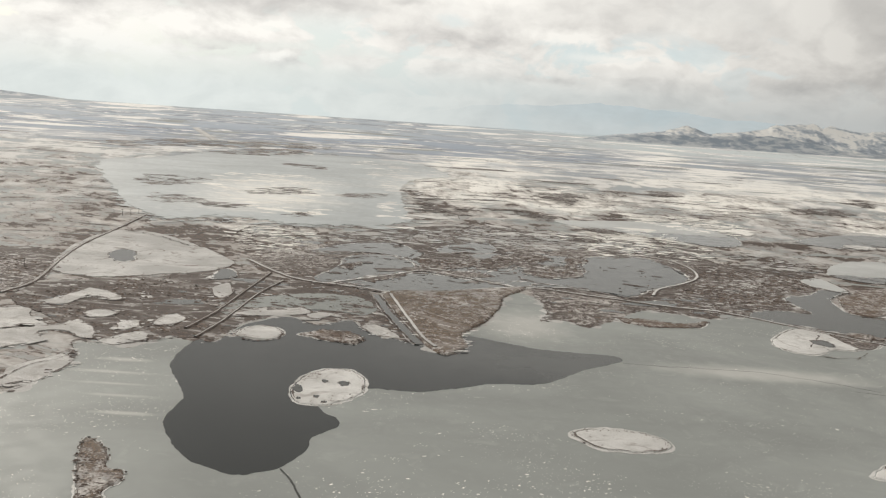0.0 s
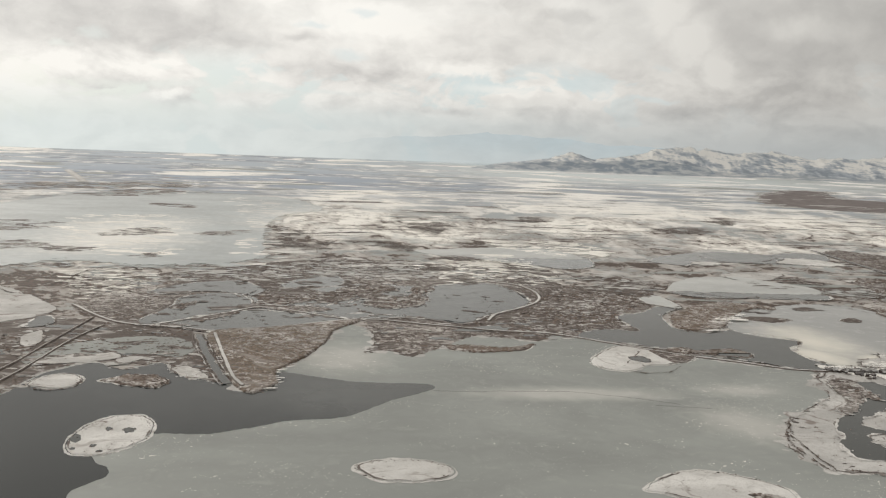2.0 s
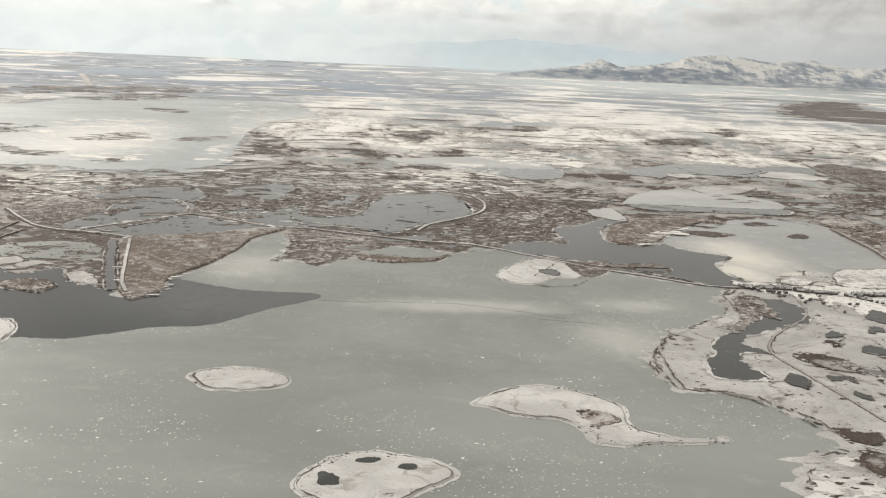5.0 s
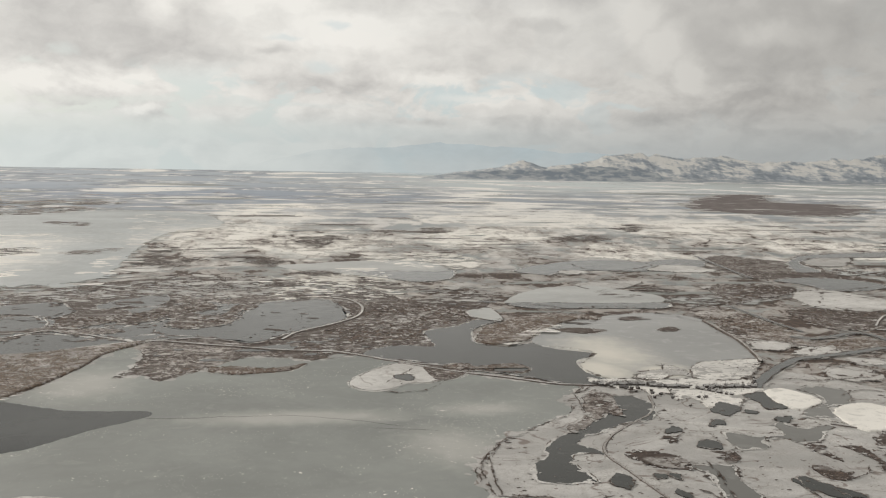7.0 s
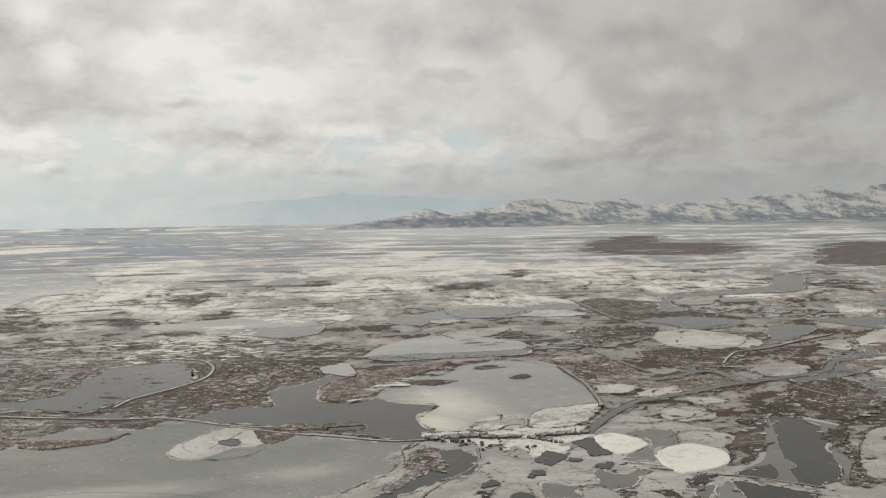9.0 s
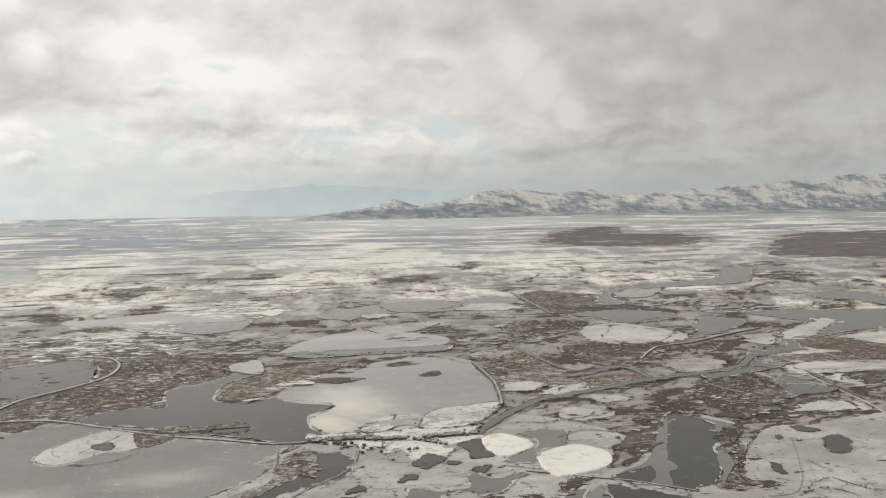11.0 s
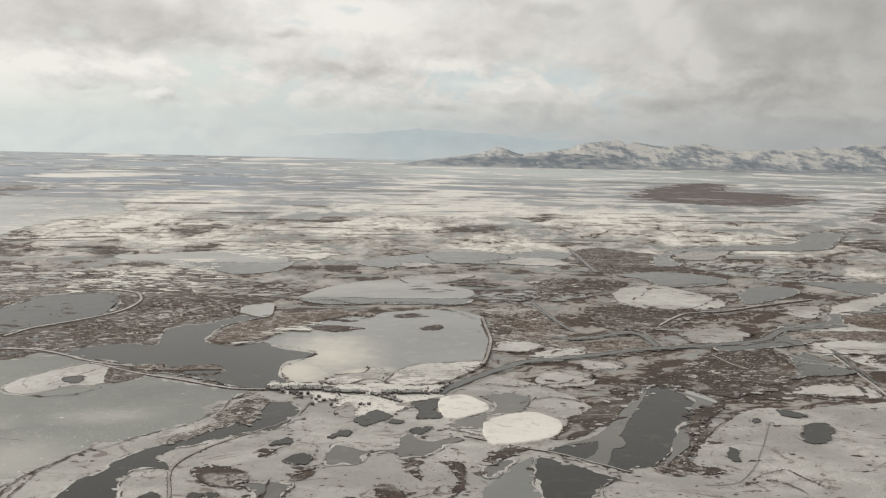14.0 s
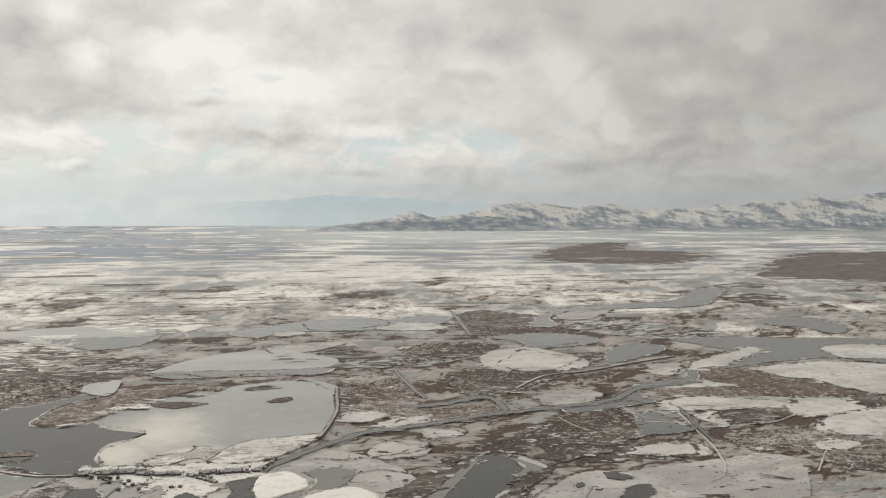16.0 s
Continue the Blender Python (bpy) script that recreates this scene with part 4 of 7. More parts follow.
OPEN_SNOW.append([(592.1, 559.1), (611.5, 567.6), (631.6, 555.9), (619.3, 535.9), (592.2, 536.8)])
OPEN_SNOW.append([(606.2, 685.2), (651.5, 716.9), (670.1, 684.9), (642.9, 652.1), (610, 651.9)])
OPEN_SNOW.append([(608.8, 675.7), (653, 705), (681.1, 687.8), (675, 660.8), (635.6, 650.6), (605.1, 649.9)])
OPEN_SNOW.append([(596.9, 564.6), (630.7, 579.1), (642.8, 561.3), (625.7, 539.6), (594, 533.3)])
OPEN_SNOW.append([(472.8, 472.2), (490.7, 468.3), (498.9, 457.6), (479.7, 448.9), (468.8, 458.1)])
OPEN_SNOW.append([(503.1, 492.1), (527, 487.9), (516.7, 474), (499.9, 474.3)])
OPEN_SNOW.append([(462.7, 542.7), (485.2, 545.9), (491.7, 530.3), (470, 518.6), (458.2, 523)])
OPEN_SNOW.append([(558.6, 640), (587.4, 665.6), (585, 640.5), (566.3, 625.2)])
OPEN_SNOW.append([(719.2, 652.5), (750.1, 662.7), (745, 637.2), (719.3, 623.7)])
OPEN_SNOW.append([(424.5, 800.7), (466.8, 827), (497.2, 818.4), (467.4, 780.6), (431.9, 766.4)])
OPEN_SNOW.append([(471.8, 980.5), (522.1, 1021), (560, 950.6), (504.2, 898.1), (471.6, 912.3)])
OPEN_SNOW.append([(767.1, 988.2), (838.6, 1053.5), (853.5, 1016.8), (794.5, 938.2), (759, 935.4)])
OPEN_SNOW.append([(608.6, 431), (627.1, 433.8), (639.5, 428.2), (629.1, 413), (601.5, 415.7)])
for i, pts in enumerate(OPEN_SNOW):
    ob, line = slab("snowfield", pts, 0.36 + 0.005 * i, M["snow"], "open pale snowfield in the brown marsh", "snowfield", 1.5, 3.0, 120 + i)
    rim(ob, "reed_edge", line, 0.6, 1.4, 0.60, "brown", 121 + i, "brown reed edge of the snowfield", 0.42)
VILLAGE = [([(324.5, 454.1), (345.9, 451.6), (361.6, 451.2), (377.6, 451.5), (404.5, 444.6), (416.3, 443.2), (407.9, 420.3), (399.5, 421.3), (391.8, 415.9), (386.2, 401.3), (368.6, 392.1), (364.8, 416), (355.1, 411.1), (356.5, 423.3), (346.7, 418.2), (344.2, 431.3), (325.9, 440.1)], "bright snow round the village houses"), ([(350.1, 454.7), (361.6, 468.4), (372.4, 472.6), (379.3, 484), (385.1, 473.5), (382.9, 465.9), (374.7, 459.2), (361.4, 449.8)], "snowy headland edged with dark reeds"),
           ([(384.1, 454.4), (394.1, 476.5), (404.9, 487.8), (423.4, 491.8), (442.2, 495), (442.6, 487.8), (424.7, 461), (409.2, 447.7), (392.7, 446)], "snowy headland edged with dark reeds")]
# the sun patch over the village is painted with brighter snow
for i, (pts, label) in enumerate(VILLAGE):
    ob, line = slab("village_ground" if i == 0 else "headland", pts, 0.62 + 0.01 * i, M["clean_lit"], label, "snowfield", 0.8, 1.4 if i else 3.0, 150 + i, kind="structure")
    if i:
        rim(ob, "reed_edge", line, 0.5, 0.4, 0.66 + 0.01 * i, "bank", 740 + i, "dark reeds along the edge", 0.15)
    scrub(ob, line, 1500, 0.22, 152 + i, "bush", base=0.62, cut=0.10, freq=0.14)
    shore_bits(ob, "shore_reed", line, 0.35, 0.35, 1.1, 1700 + i, "thick", "dark reeds along the edge", 0.70 + 0.01 * i, 0.3)
    speckle(ob, "old_snow", line, 160, 0.7, 155 + i, "dull", "greyer trodden snow", 0.64 + 0.01 * i, 2.2)

lake, shore = slab("frozen_lake", [(-170.6, 275), (-149.1, 319.3), (-145.2, 345.1), (-144, 364), (-152.6, 383.7), (-129.1, 385.2), (-115.7, 400), (-102.8, 396.1), (-93.9, 397.1), (-90.4, 416.5), (-88.6, 433.6), (-68.8, 453.1), (-52.1, 439.3), (-35.9, 452.9), (-25.4, 432.1), (-0.7, 414.5), (14.3, 398.2), (25.6, 415.3), (23.6, 438.3), (36.9, 465.1), (48, 508.7), (58.5, 551.5), (71.6, 538.6), (74, 501.3), (67.7, 476.7), (82.6, 480.5), (93.5, 469.3), (111.4, 487.8), (137.3, 521.1), (172.2, 510.1), (202.4, 517.8), (240.1, 493.5), (252.2, 475.7), (304.9, 445.2), (313.2, 437.5), (299.5, 420.9), (295, 396.1), (265.4, 369.4), (251.5, 357.3), (235.4, 325.6), (237.2, 295.9), (258.8, 293), (274.7, 270.2), (277.1, 246.2), (265, 244.5), (245.3, 217.6), (200.1, 132.4), (-12.7, 102.4), (-134.9, 137)], 0.38, M["ice"], "wide grey frozen lake with scattered snow specks", "lake", 1.3, 1.4, 1)
rim(lake, "snow_edge", shore, 2.4, 1.0, 0.395, "snow", 3, "broken snow along the shore")
rim(lake, "reed_edge", shore, -0.5, 1.1, 0.52, "brown", 4, "brown reed edge of the shore", 0.45)
fringe(lake, shore, 1.2, 0.8, 1, base=0.33, size=0.32)
shore_bits(lake, "patchy_snow", shore, 0.22, 0.7, 1.4, 21, "snow", "ragged snow patches along the shore", 0.43, -0.8)
shore_bits(lake, "shore_reed", shore, 0.12, 0.5, 1.6, 22, "thick", "ragged reed patches along the shore", 0.53, -1.2)


def snow_specks(parent, line, count, size, seed, base):
    """Small flecks of blown snow on the ice, gathered into drifts and lines by noise."""
    g, verts, faces = rng(seed), [], []
    xs, ys = [q.x for q in line], [q.y for q in line]
    p = np.stack([g.uniform(min(xs), max(xs), count), g.uniform(min(ys), max(ys), count)], 1)
    for x, y in p[inside(p, line)]:
        wide = noise.fractal(Vector((x * 0.014, y * 0.03, seed)), 0.9, 2.0, 3)
        fine = noise.noise(Vector((x * 0.16, y * 0.32, seed + 2)))
        if wide + 0.45 * fine < 0.10:
            continue
        r, b = size * g.lognormal(0, 0.5), len(verts)
        rx, turn = r * g.uniform(1.2, 2.8), g.normal(0.15, 0.5)
        for a in range(7):
            u, v = math.cos(a * 0.898) * rx * g.uniform(0.6, 1.2), math.sin(a * 0.898) * r * g.uniform(0.6, 1.2)
            verts.append((x + u * math.cos(turn) - v * math.sin(turn), y + u * math.sin(turn) + v * math.cos(turn), base))
        faces.append(tuple(range(b, b + 7)))
    mesh_object("snow_speck", verts, faces, M["white"], parent, "small white flecks of snow on the ice", "stuff")


snow_specks(lake, shore, 42000, 0.10, 31, 0.393)
water, edge = slab("open_water", [(-103.3, 397.9), (-104.4, 361.6), (-87.9, 324.1), (-87.5, 311.4), (-87.6, 296.7), (-82.3, 281.6), (-70.4, 264.3), (-53.7, 253.8), (-41.1, 260.6), (-33.7, 276.7), (-33.7, 286.6), (-26.4, 300.1), (-27.9, 308.5), (-32.9, 311.8), (-37.2, 325.4), (-29.5, 334.9), (-18.9, 343.9), (1.9, 342.8), (33, 358.9), (47.7, 361), (59.3, 366.3), (73.3, 383.8), (98.2, 405.8), (93.8, 415.4), (62.1, 418.4), (25, 436.4), (24.3, 417.1), (14.3, 400.1), (-0.7, 414.5), (-25.4, 432.1), (-35.9, 452.9), (-52.1, 439.3), (-68.8, 453.1), (-85.8, 434.3), (-90.4, 416.5), (-93.9, 397.1)], 0.42, M["water"], "dark open water in the frozen lake", "water", 1.5, 0.9, 2)

LAKES = []
LAKES.append(("pond", [(-215.4, 594.3), (-213.4, 616.4), (-201, 609.1), (-191.6, 580.9), (-197.4, 570.3), (-208, 579.3)], "dark", "small dark frozen pond in a snowfield"))
LAKES.append(("ice_flat", [(-109.2, 472.5), (-88.7, 495.6), (-61.7, 512.7), (-34.4, 508.2), (-24.3, 482), (-31, 466.8), (-56.5, 473.3), (-81.8, 458.6), (-101.1, 450.9)], "ice", "pale ice flat between reed beds"))
LAKES.append(("lake", [(203.6, 526.6), (213.4, 541), (228.9, 548.5), (249.6, 542.5), (248.6, 567.6), (250.4, 589.7), (272.8, 606.4), (296.3, 630.3), (308.6, 624.5), (287.3, 597.4), (278.9, 556.5), (291.5, 539.5), (313.9, 547.2), (319.5, 538), (336.5, 529.2), (346.6, 519.1), (330, 490), (327.8, 472), (332.5, 456.1), (341, 448.4), (324.2, 443.5), (307.3, 449.1), (287, 464.6), (263.1, 482.3), (238.1, 499.8), (212.3, 514.3)], "dark", "dark thin-iced lake beside the village"))
LAKES.append(("lake", [(316.4, 549.5), (324, 570), (339.9, 593.8), (356.8, 614.7), (371.3, 626.5), (387.1, 622.2), (394.7, 638.1), (418.7, 647.3), (448.2, 650.3), (464, 631.1), (467.6, 616.7), (460.8, 584.8), (456.7, 544.7), (445.7, 501), (442.7, 494.9), (419.1, 492.3), (399.8, 484.2), (388, 465.3), (380, 447.6), (361.6, 451.2), (345.9, 451.6), (330.7, 460.7), (326.8, 472.4), (328.1, 492.4), (332.7, 500.4), (344, 507.9), (347.5, 516.7), (327.3, 528.4)], "bright", "pale ice sheet shining beside the village"))
LAKES.append(("slough", [(316.4, 319.3), (325.5, 320.2), (334.8, 321.1), (339.3, 319.4), (335, 305.7), (333.9, 292.9), (333.6, 285.6), (325.9, 279.1), (318.1, 266.6), (314.1, 268.5), (320.5, 288.8), (323.9, 303.7), (323.8, 312.6), (319.9, 317.6)], "slough", "winding grey frozen slough edged with reeds"))
LAKES.append(("lake", [(640.6, 823.5), (686.4, 840.7), (717, 831.6), (738.4, 804.8), (732.2, 774.9), (698.1, 754.8), (659.8, 756.1), (658, 790.5)], "pond", "long grey frozen lake on the plain"))
LAKES.append(("lake", [(713.2, 715.2), (749.1, 754), (781.2, 746.4), (771.7, 717.3), (719.8, 678.9), (696.4, 668.5)], "pond", "long grey frozen lake on the plain"))
LAKES.append(("ice_flat", [(139.4, 942.8), (168.3, 958.5), (224.8, 982.7), (273.3, 989.3), (304.5, 967.9), (317.6, 930.4), (314.9, 896.6), (287.9, 886.4), (254.8, 885.0), (235.0, 859.8), (194.4, 889.5), (165.3, 903.5)], "pale", "broad snow-covered ice flat"))
LAKES.append(("lake", [(223, 897.4), (303.1, 895.3), (324.9, 905.9), (308.8, 841.7), (273.7, 823.6), (241.2, 855.9)], "pond", "grey frozen lake at the edge of a snow flat"))
LAKES.append(("ice_flat", [(332.2, 702), (350.6, 739.6), (387.9, 781.4), (436.3, 792.5), (455.9, 767.1), (479.9, 730.7), (463.2, 697.8), (401.4, 698.9), (355.8, 703.9)], "pale", "long pale ice flat"))
LAKES.append(("lake", [(332.5, 699.6), (356, 701.5), (401.4, 696.5), (463, 695.4), (472.6, 688.5), (457.7, 670.5), (401.3, 673.6), (349.8, 675.9)], "pond", "narrow grey ice along an ice flat"))
LAKES.append(("lake", [(386.4, 897), (418.7, 939.5), (471.7, 978.8), (518.1, 994), (561.2, 975.2), (608.4, 1001.5), (639.1, 979.5), (592.2, 903.7), (522.8, 896.8), (449.9, 899.7), (417.2, 867.8)], "pond", "winding grey frozen channel lake"))
LAKES.append(("river", [(808.7, 782.5), (874.5, 776.3), (917.1, 759.9), (974.1, 751.8), (1016, 731.9), (1095, 722.8), (962.1, 584), (920.8, 618.3), (898.9, 653), (858, 650.5), (813.9, 641), (783.6, 627), (777.2, 641), (828.7, 688.3), (820, 737.8)], "pond", "broad grey frozen river"))
LAKES.append(("lake", [(638.4, 500), (653.6, 507.4), (655.6, 481.6), (660.9, 470.6), (646, 456.5), (622, 458), (629.1, 480.3)], "pond", "small grey frozen lake in brown marsh"))
LAKES.append(("oxbow_pond", [(312.7, 409.4), (318.1, 415.0), (325.1, 420.6), (335.9, 417.5), (341.0, 406.0), (338.3, 395.1), (331.0, 382.1), (323.4, 378.4), (315.9, 376.3), (309.8, 371.1), (303.8, 368.3), (299.2, 363.2), (292.3, 360.6), (288.0, 356.4), (284.0, 348.5), (287.4, 345.6), (291.1, 337.1), (284.6, 338.0), (278.4, 335.8), (276.0, 327.5), (277.9, 318.1), (277.0, 306.5), (256.5, 309.2), (258.7, 327.0), (265.6, 337.4), (268.7, 347.3), (276.7, 355.9), (285.1, 367.0), (289.4, 373.7), (298.8, 379.9), (308.6, 386.5), (311.7, 395.8)], "dark", "dark winding oxbow pond"))
LAKES.append(("slough", [(354.7, 358.4), (360.5, 356.9), (369.6, 353.0), (380.7, 354.4), (384.8, 368.6), (390.8, 372.5), (389.5, 366.5), (396.0, 361.9), (409.5, 364.8), (409.5, 360.3), (401.7, 354.7), (395.4, 349.1), (393.3, 345.2), (386.6, 342.1), (380.5, 341.5), (379.4, 347.7), (371.6, 350.7), (367.5, 347.8), (364.6, 337.7), (357.4, 335.4), (350.7, 336.3), (351.1, 348.5)], "slough", "grey frozen slough through snowy land"))
LAKES.append(("slough", [(429.9, 423.9), (442.2, 429.7), (454.5, 421.0), (451.0, 411.5), (442.2, 397.4), (431.6, 395.1), (425.6, 387.0), (420.8, 372.7), (414.9, 375.1), (404.0, 378.8), (413.0, 387.7), (422.8, 393.5), (432.1, 404.2), (433.4, 413.5), (431.1, 420.7)], "slough", "grey frozen slough between snow mounds"))
LAKES.append(("pond", [(523.6, 436.7), (533.5, 440.2), (534.1, 425.5), (541.4, 418.1), (527.8, 394.6), (522.9, 381.4), (511.5, 368.2), (503.6, 350.9), (496.0, 340.8), (487.9, 331.3), (475.0, 323.1), (468.1, 318.9), (460.4, 323.0), (451.7, 333.9), (442.7, 342.5), (449.0, 348.8), (461.3, 353.8), (469.4, 357.4), (484.0, 374.9), (495.9, 393.8), (510.8, 420.7)], "dark", "dark frozen pond with a pale icy rim"))
LAKES.append(("lake", [(437.9, 339.6), (449.4, 328.3), (455.9, 321.1), (463.2, 314.6), (456.1, 308.4), (450.3, 302.3), (448.1, 296.0), (445.6, 284.5), (425.4, 287.1), (428.2, 298.6), (429.5, 310.7), (431.1, 322.4)], "dark", "dark frozen lake cut off by a thin road"))
LAKES.append(("slush", [(416.9, 316.9), (426.6, 331.8), (437.9, 339.6), (431.1, 322.4), (429.5, 310.7), (426.4, 289.5), (408.5, 291.8), (409.0, 306.5)], "ice", "grey slushy ice beside dark water"))
LAKES.append(("slush", [(412.3, 327.9), (423.7, 337.4), (428.3, 336.8), (422.4, 326.6), (415.1, 318.3), (411.0, 320.1)], "slough", "grey slushy pool in the snow"))
for i, (name, pts, mat, label) in enumerate(LAKES):
    top = 0.42 + 0.005 * i
    ob, line = slab(name, pts, top, M[mat], label, name.split("_")[-1], 1.0, 3.0 if "marsh" in label or "dike" in label else (0.7 if mat == "bright" else 1.4), 130 + i)
    if "between reed beds" in label:
        speckle(ob, "reed_bed", line, 110, 1.5, 440, "marsh", "small brown reed islets in the ice", top + 0.10, 2.2)
        scrub(ob, line, 500, 0.5, 441, base=0.45, cut=0.05, freq=0.08)
    if mat in ("pale", "bright", "ice"):
        continue
    rim(ob, "snow_edge", line, 0.9, 0.5, top + 0.02, "isle", 131 + i, "white snow along the edge", 0.3)
    rim(ob, "reed_edge", line, 0.0, 0.45, top + 0.035, "bank", 132 + i, "brown reed edge of the shore", 0.42)
    fringe(ob, line, 1.0, 0.7, 130 + i, base=0.45, size=0.26, gaps=0.52)
    shore_bits(ob, "patchy_snow", line, 0.16, 0.5, 1.0, 600 + i, "snow", "ragged snow patches along the shore", top + 0.05)
    shore_bits(ob, "shore_reed", line, 0.10, 0.36, 0.9, 630 + i, "thick", "ragged reed patches along the shore", top + 0.11, -0.7)
    if mat == "mere":
        scrub(ob, line, 200, 0.7, 400 + i, base=0.45, cut=0.25, freq=0.05)
        speckle(ob, "patchy_snow", line, 14, 1.6, 420 + i, "sedge", "small snowy reed islets in the pond", top + 0.14, 2.4)
PONDS = []
PONDS.append([(302.9, 313), (307.8, 312.2), (305.3, 308), (302.2, 306.9)])
PONDS.append([(304.2, 298.5), (307.1, 295.8), (307.9, 289.6), (304.7, 288.9), (303.4, 293.3)])
PONDS.append([(283.4, 307.5), (288.5, 313.3), (292.6, 310.9), (291.6, 301.8), (286.7, 299.1), (283, 302.3)])
PONDS.append([(354.9, 301.9), (358.4, 299), (363.6, 291), (366.8, 282.3), (359.7, 272.3), (355, 281.4), (353.6, 291.6)])
PONDS.append([(307.5, 311.2), (310.4, 313.2), (312.7, 309.4), (309.9, 306)])
PONDS.append([(356, 298.6), (360.6, 305.4), (367.4, 291.7), (372.2, 282.3), (359, 285.3)])
PONDS.append([(566.6, 360.8), (574.2, 370), (584, 372), (581.2, 360.3), (569.9, 345.9), (560.9, 344.2), (560.5, 349.9)])
PONDS.append([(519.1, 337.7), (523.5, 342.3), (524.1, 336.2), (519.5, 326.7), (516.7, 329.3)])
PONDS.append([(569.6, 391.2), (575.4, 391), (581.9, 383.8), (577.3, 379.7), (569.9, 384.2)])
PONDS.append([(551.2, 378.9), (554.9, 380.5), (554, 376.4), (550.1, 374.9)])
PONDS.append([(392.4, 412.6), (399.1, 417.6), (408.0, 418.5), (403.6, 404.8), (404.8, 393.0), (393.8, 392.6), (395.2, 403.1)])
PONDS.append([(364.2, 391.9), (370.7, 399.7), (375.7, 405.4), (381.9, 396.6), (375.7, 388.9), (369.5, 383.0)])
PONDS.append([(381.0, 389.0), (384.1, 391.2), (387.6, 387.4), (384.6, 382.8), (380.9, 384.1)])
PONDS.append([(389.1, 376.6), (394.7, 378.3), (399.1, 379.4), (393.1, 371.4), (388.4, 372.0)])
PONDS.append([(356.5, 372.8), (359.6, 377.1), (362.7, 377.5), (361.2, 370.0), (357.3, 369.0), (351.6, 367.4)])
PONDS.append([(334.3, 342.8), (338.2, 348.1), (343.0, 349.5), (346.3, 345.8), (344.7, 338.9), (339.6, 338.3), (335.1, 340.2)])
PONDS.append([(327.3, 359.7), (331.3, 367.0), (334.8, 371.0), (337.2, 364.1), (333.3, 360.3), (328.2, 358.2)])
PONDS.append([(217.8, 463.6), (220.5, 470.4), (224.4, 472.5), (228.4, 466.8), (227.3, 459.5), (222.9, 456.7)])
for i, pts in enumerate(PONDS):
    ob, line = slab("small_pond", pts, 0.66 + 0.004 * i + (0.26 if i == len(PONDS) - 1 else 0.0), M["dark"], "small dark frozen pond in the snow", "pond", 0.4, 2.0, 160 + i)
    rim(ob, "reed_edge", line, 0.1, 0.35, 0.69 + 0.004 * i + (0.26 if i == len(PONDS) - 1 else 0.0), "brown", 161 + i, "brown reed edge of the pond", 0.4)
    shore_bits(ob, "shore_reed", line, 0.15, 0.25, 0.7, 680 + i, "thick", "ragged reed patches along the shore", 0.71 + 0.004 * i + (0.26 if i == len(PONDS) - 1 else 0.0), -0.4)
    ob["group"] = "small ponds in the snow"
    fringe(ob, line, 0.4, 0.7, 160 + i, size=0.22, base=0.5)
REED_PATCHES = []
REED_PATCHES.append([(275.7, 241.5), (282.7, 246), (288.9, 240), (288.4, 235), (278.1, 230.2), (274.1, 234.7)])
REED_PATCHES.append([(397.4, 336.6), (404.8, 333.1), (402.4, 310.1), (395.6, 302.6), (401.3, 315.7), (400.2, 327.3)])
REED_PATCHES.append([(414.7, 335.8), (429.3, 351.7), (435.7, 348), (425.9, 338.5), (416.7, 329.5)])
REED_PATCHES.append([(300.9, 337.1), (308.8, 338.6), (316.9, 334.1), (322, 326.3), (321.6, 319.8), (316.1, 323), (306.7, 326.2), (300.2, 331.3)])
REED_PATCHES.append([(339.4, 329.9), (346, 335.8), (346.8, 331), (343, 323.6), (338.2, 320.4), (337.3, 324.8)])
REED_PATCHES.append([(382.8, 338.7), (387.6, 336.9), (387.2, 325.8), (386.1, 318.3), (383.7, 322.3), (382.9, 331.6)])
REED_PATCHES.append([(370.1, 316.2), (375.1, 314.5), (376.6, 310.2), (379.8, 305.2), (374.3, 299.6), (368.4, 304.6)])
REED_PATCHES.append([(320.4, 260.2), (327.8, 258.7), (336.3, 250.9), (335.2, 246.6), (325.4, 247.9), (319.4, 254)])
REED_PATCHES.append([(326.4, 353.3), (329.7, 356.6), (331.5, 355.4), (327.1, 348.1), (324.1, 347.3)])
REED_PATCHES.append([(279.6, 264.2), (286.4, 260.7), (291.9, 259.3), (292, 254.1), (284.1, 252.3), (278.7, 257.4)])
REED_PATCHES.append([(312, 425.2), (320.6, 419.4), (315.6, 396.7), (300.1, 377.7), (287.7, 365.2), (286.7, 373.5), (299.9, 386.5), (304.8, 407)])
for i, pts in enumerate(REED_PATCHES):
    ob, line = slab("reed_patch", pts, 0.60 + 0.01 * i, M["thick" if i < 10 else "marsh"], "brown reed patch in the snow", "reed patch", 0.8, 1.5, 180 + i)
    scrub(ob, line, 420, 0.4, 180 + i, base=0.6, cut=0.05, freq=0.12)
    shore_bits(ob, "shore_reed", line, 0.5, 0.3, 0.9, 700 + i, "thick", "ragged reeds round the patch", 0.72)
    shore_bits(ob, "patchy_snow", line, 0.35, 0.35, 1.0, 720 + i, "snow", "snow drifted into the reeds", 0.78, 0.7)

# ---- patches of the plan farther out: marsh, frozen arms, snow and reed strips ----


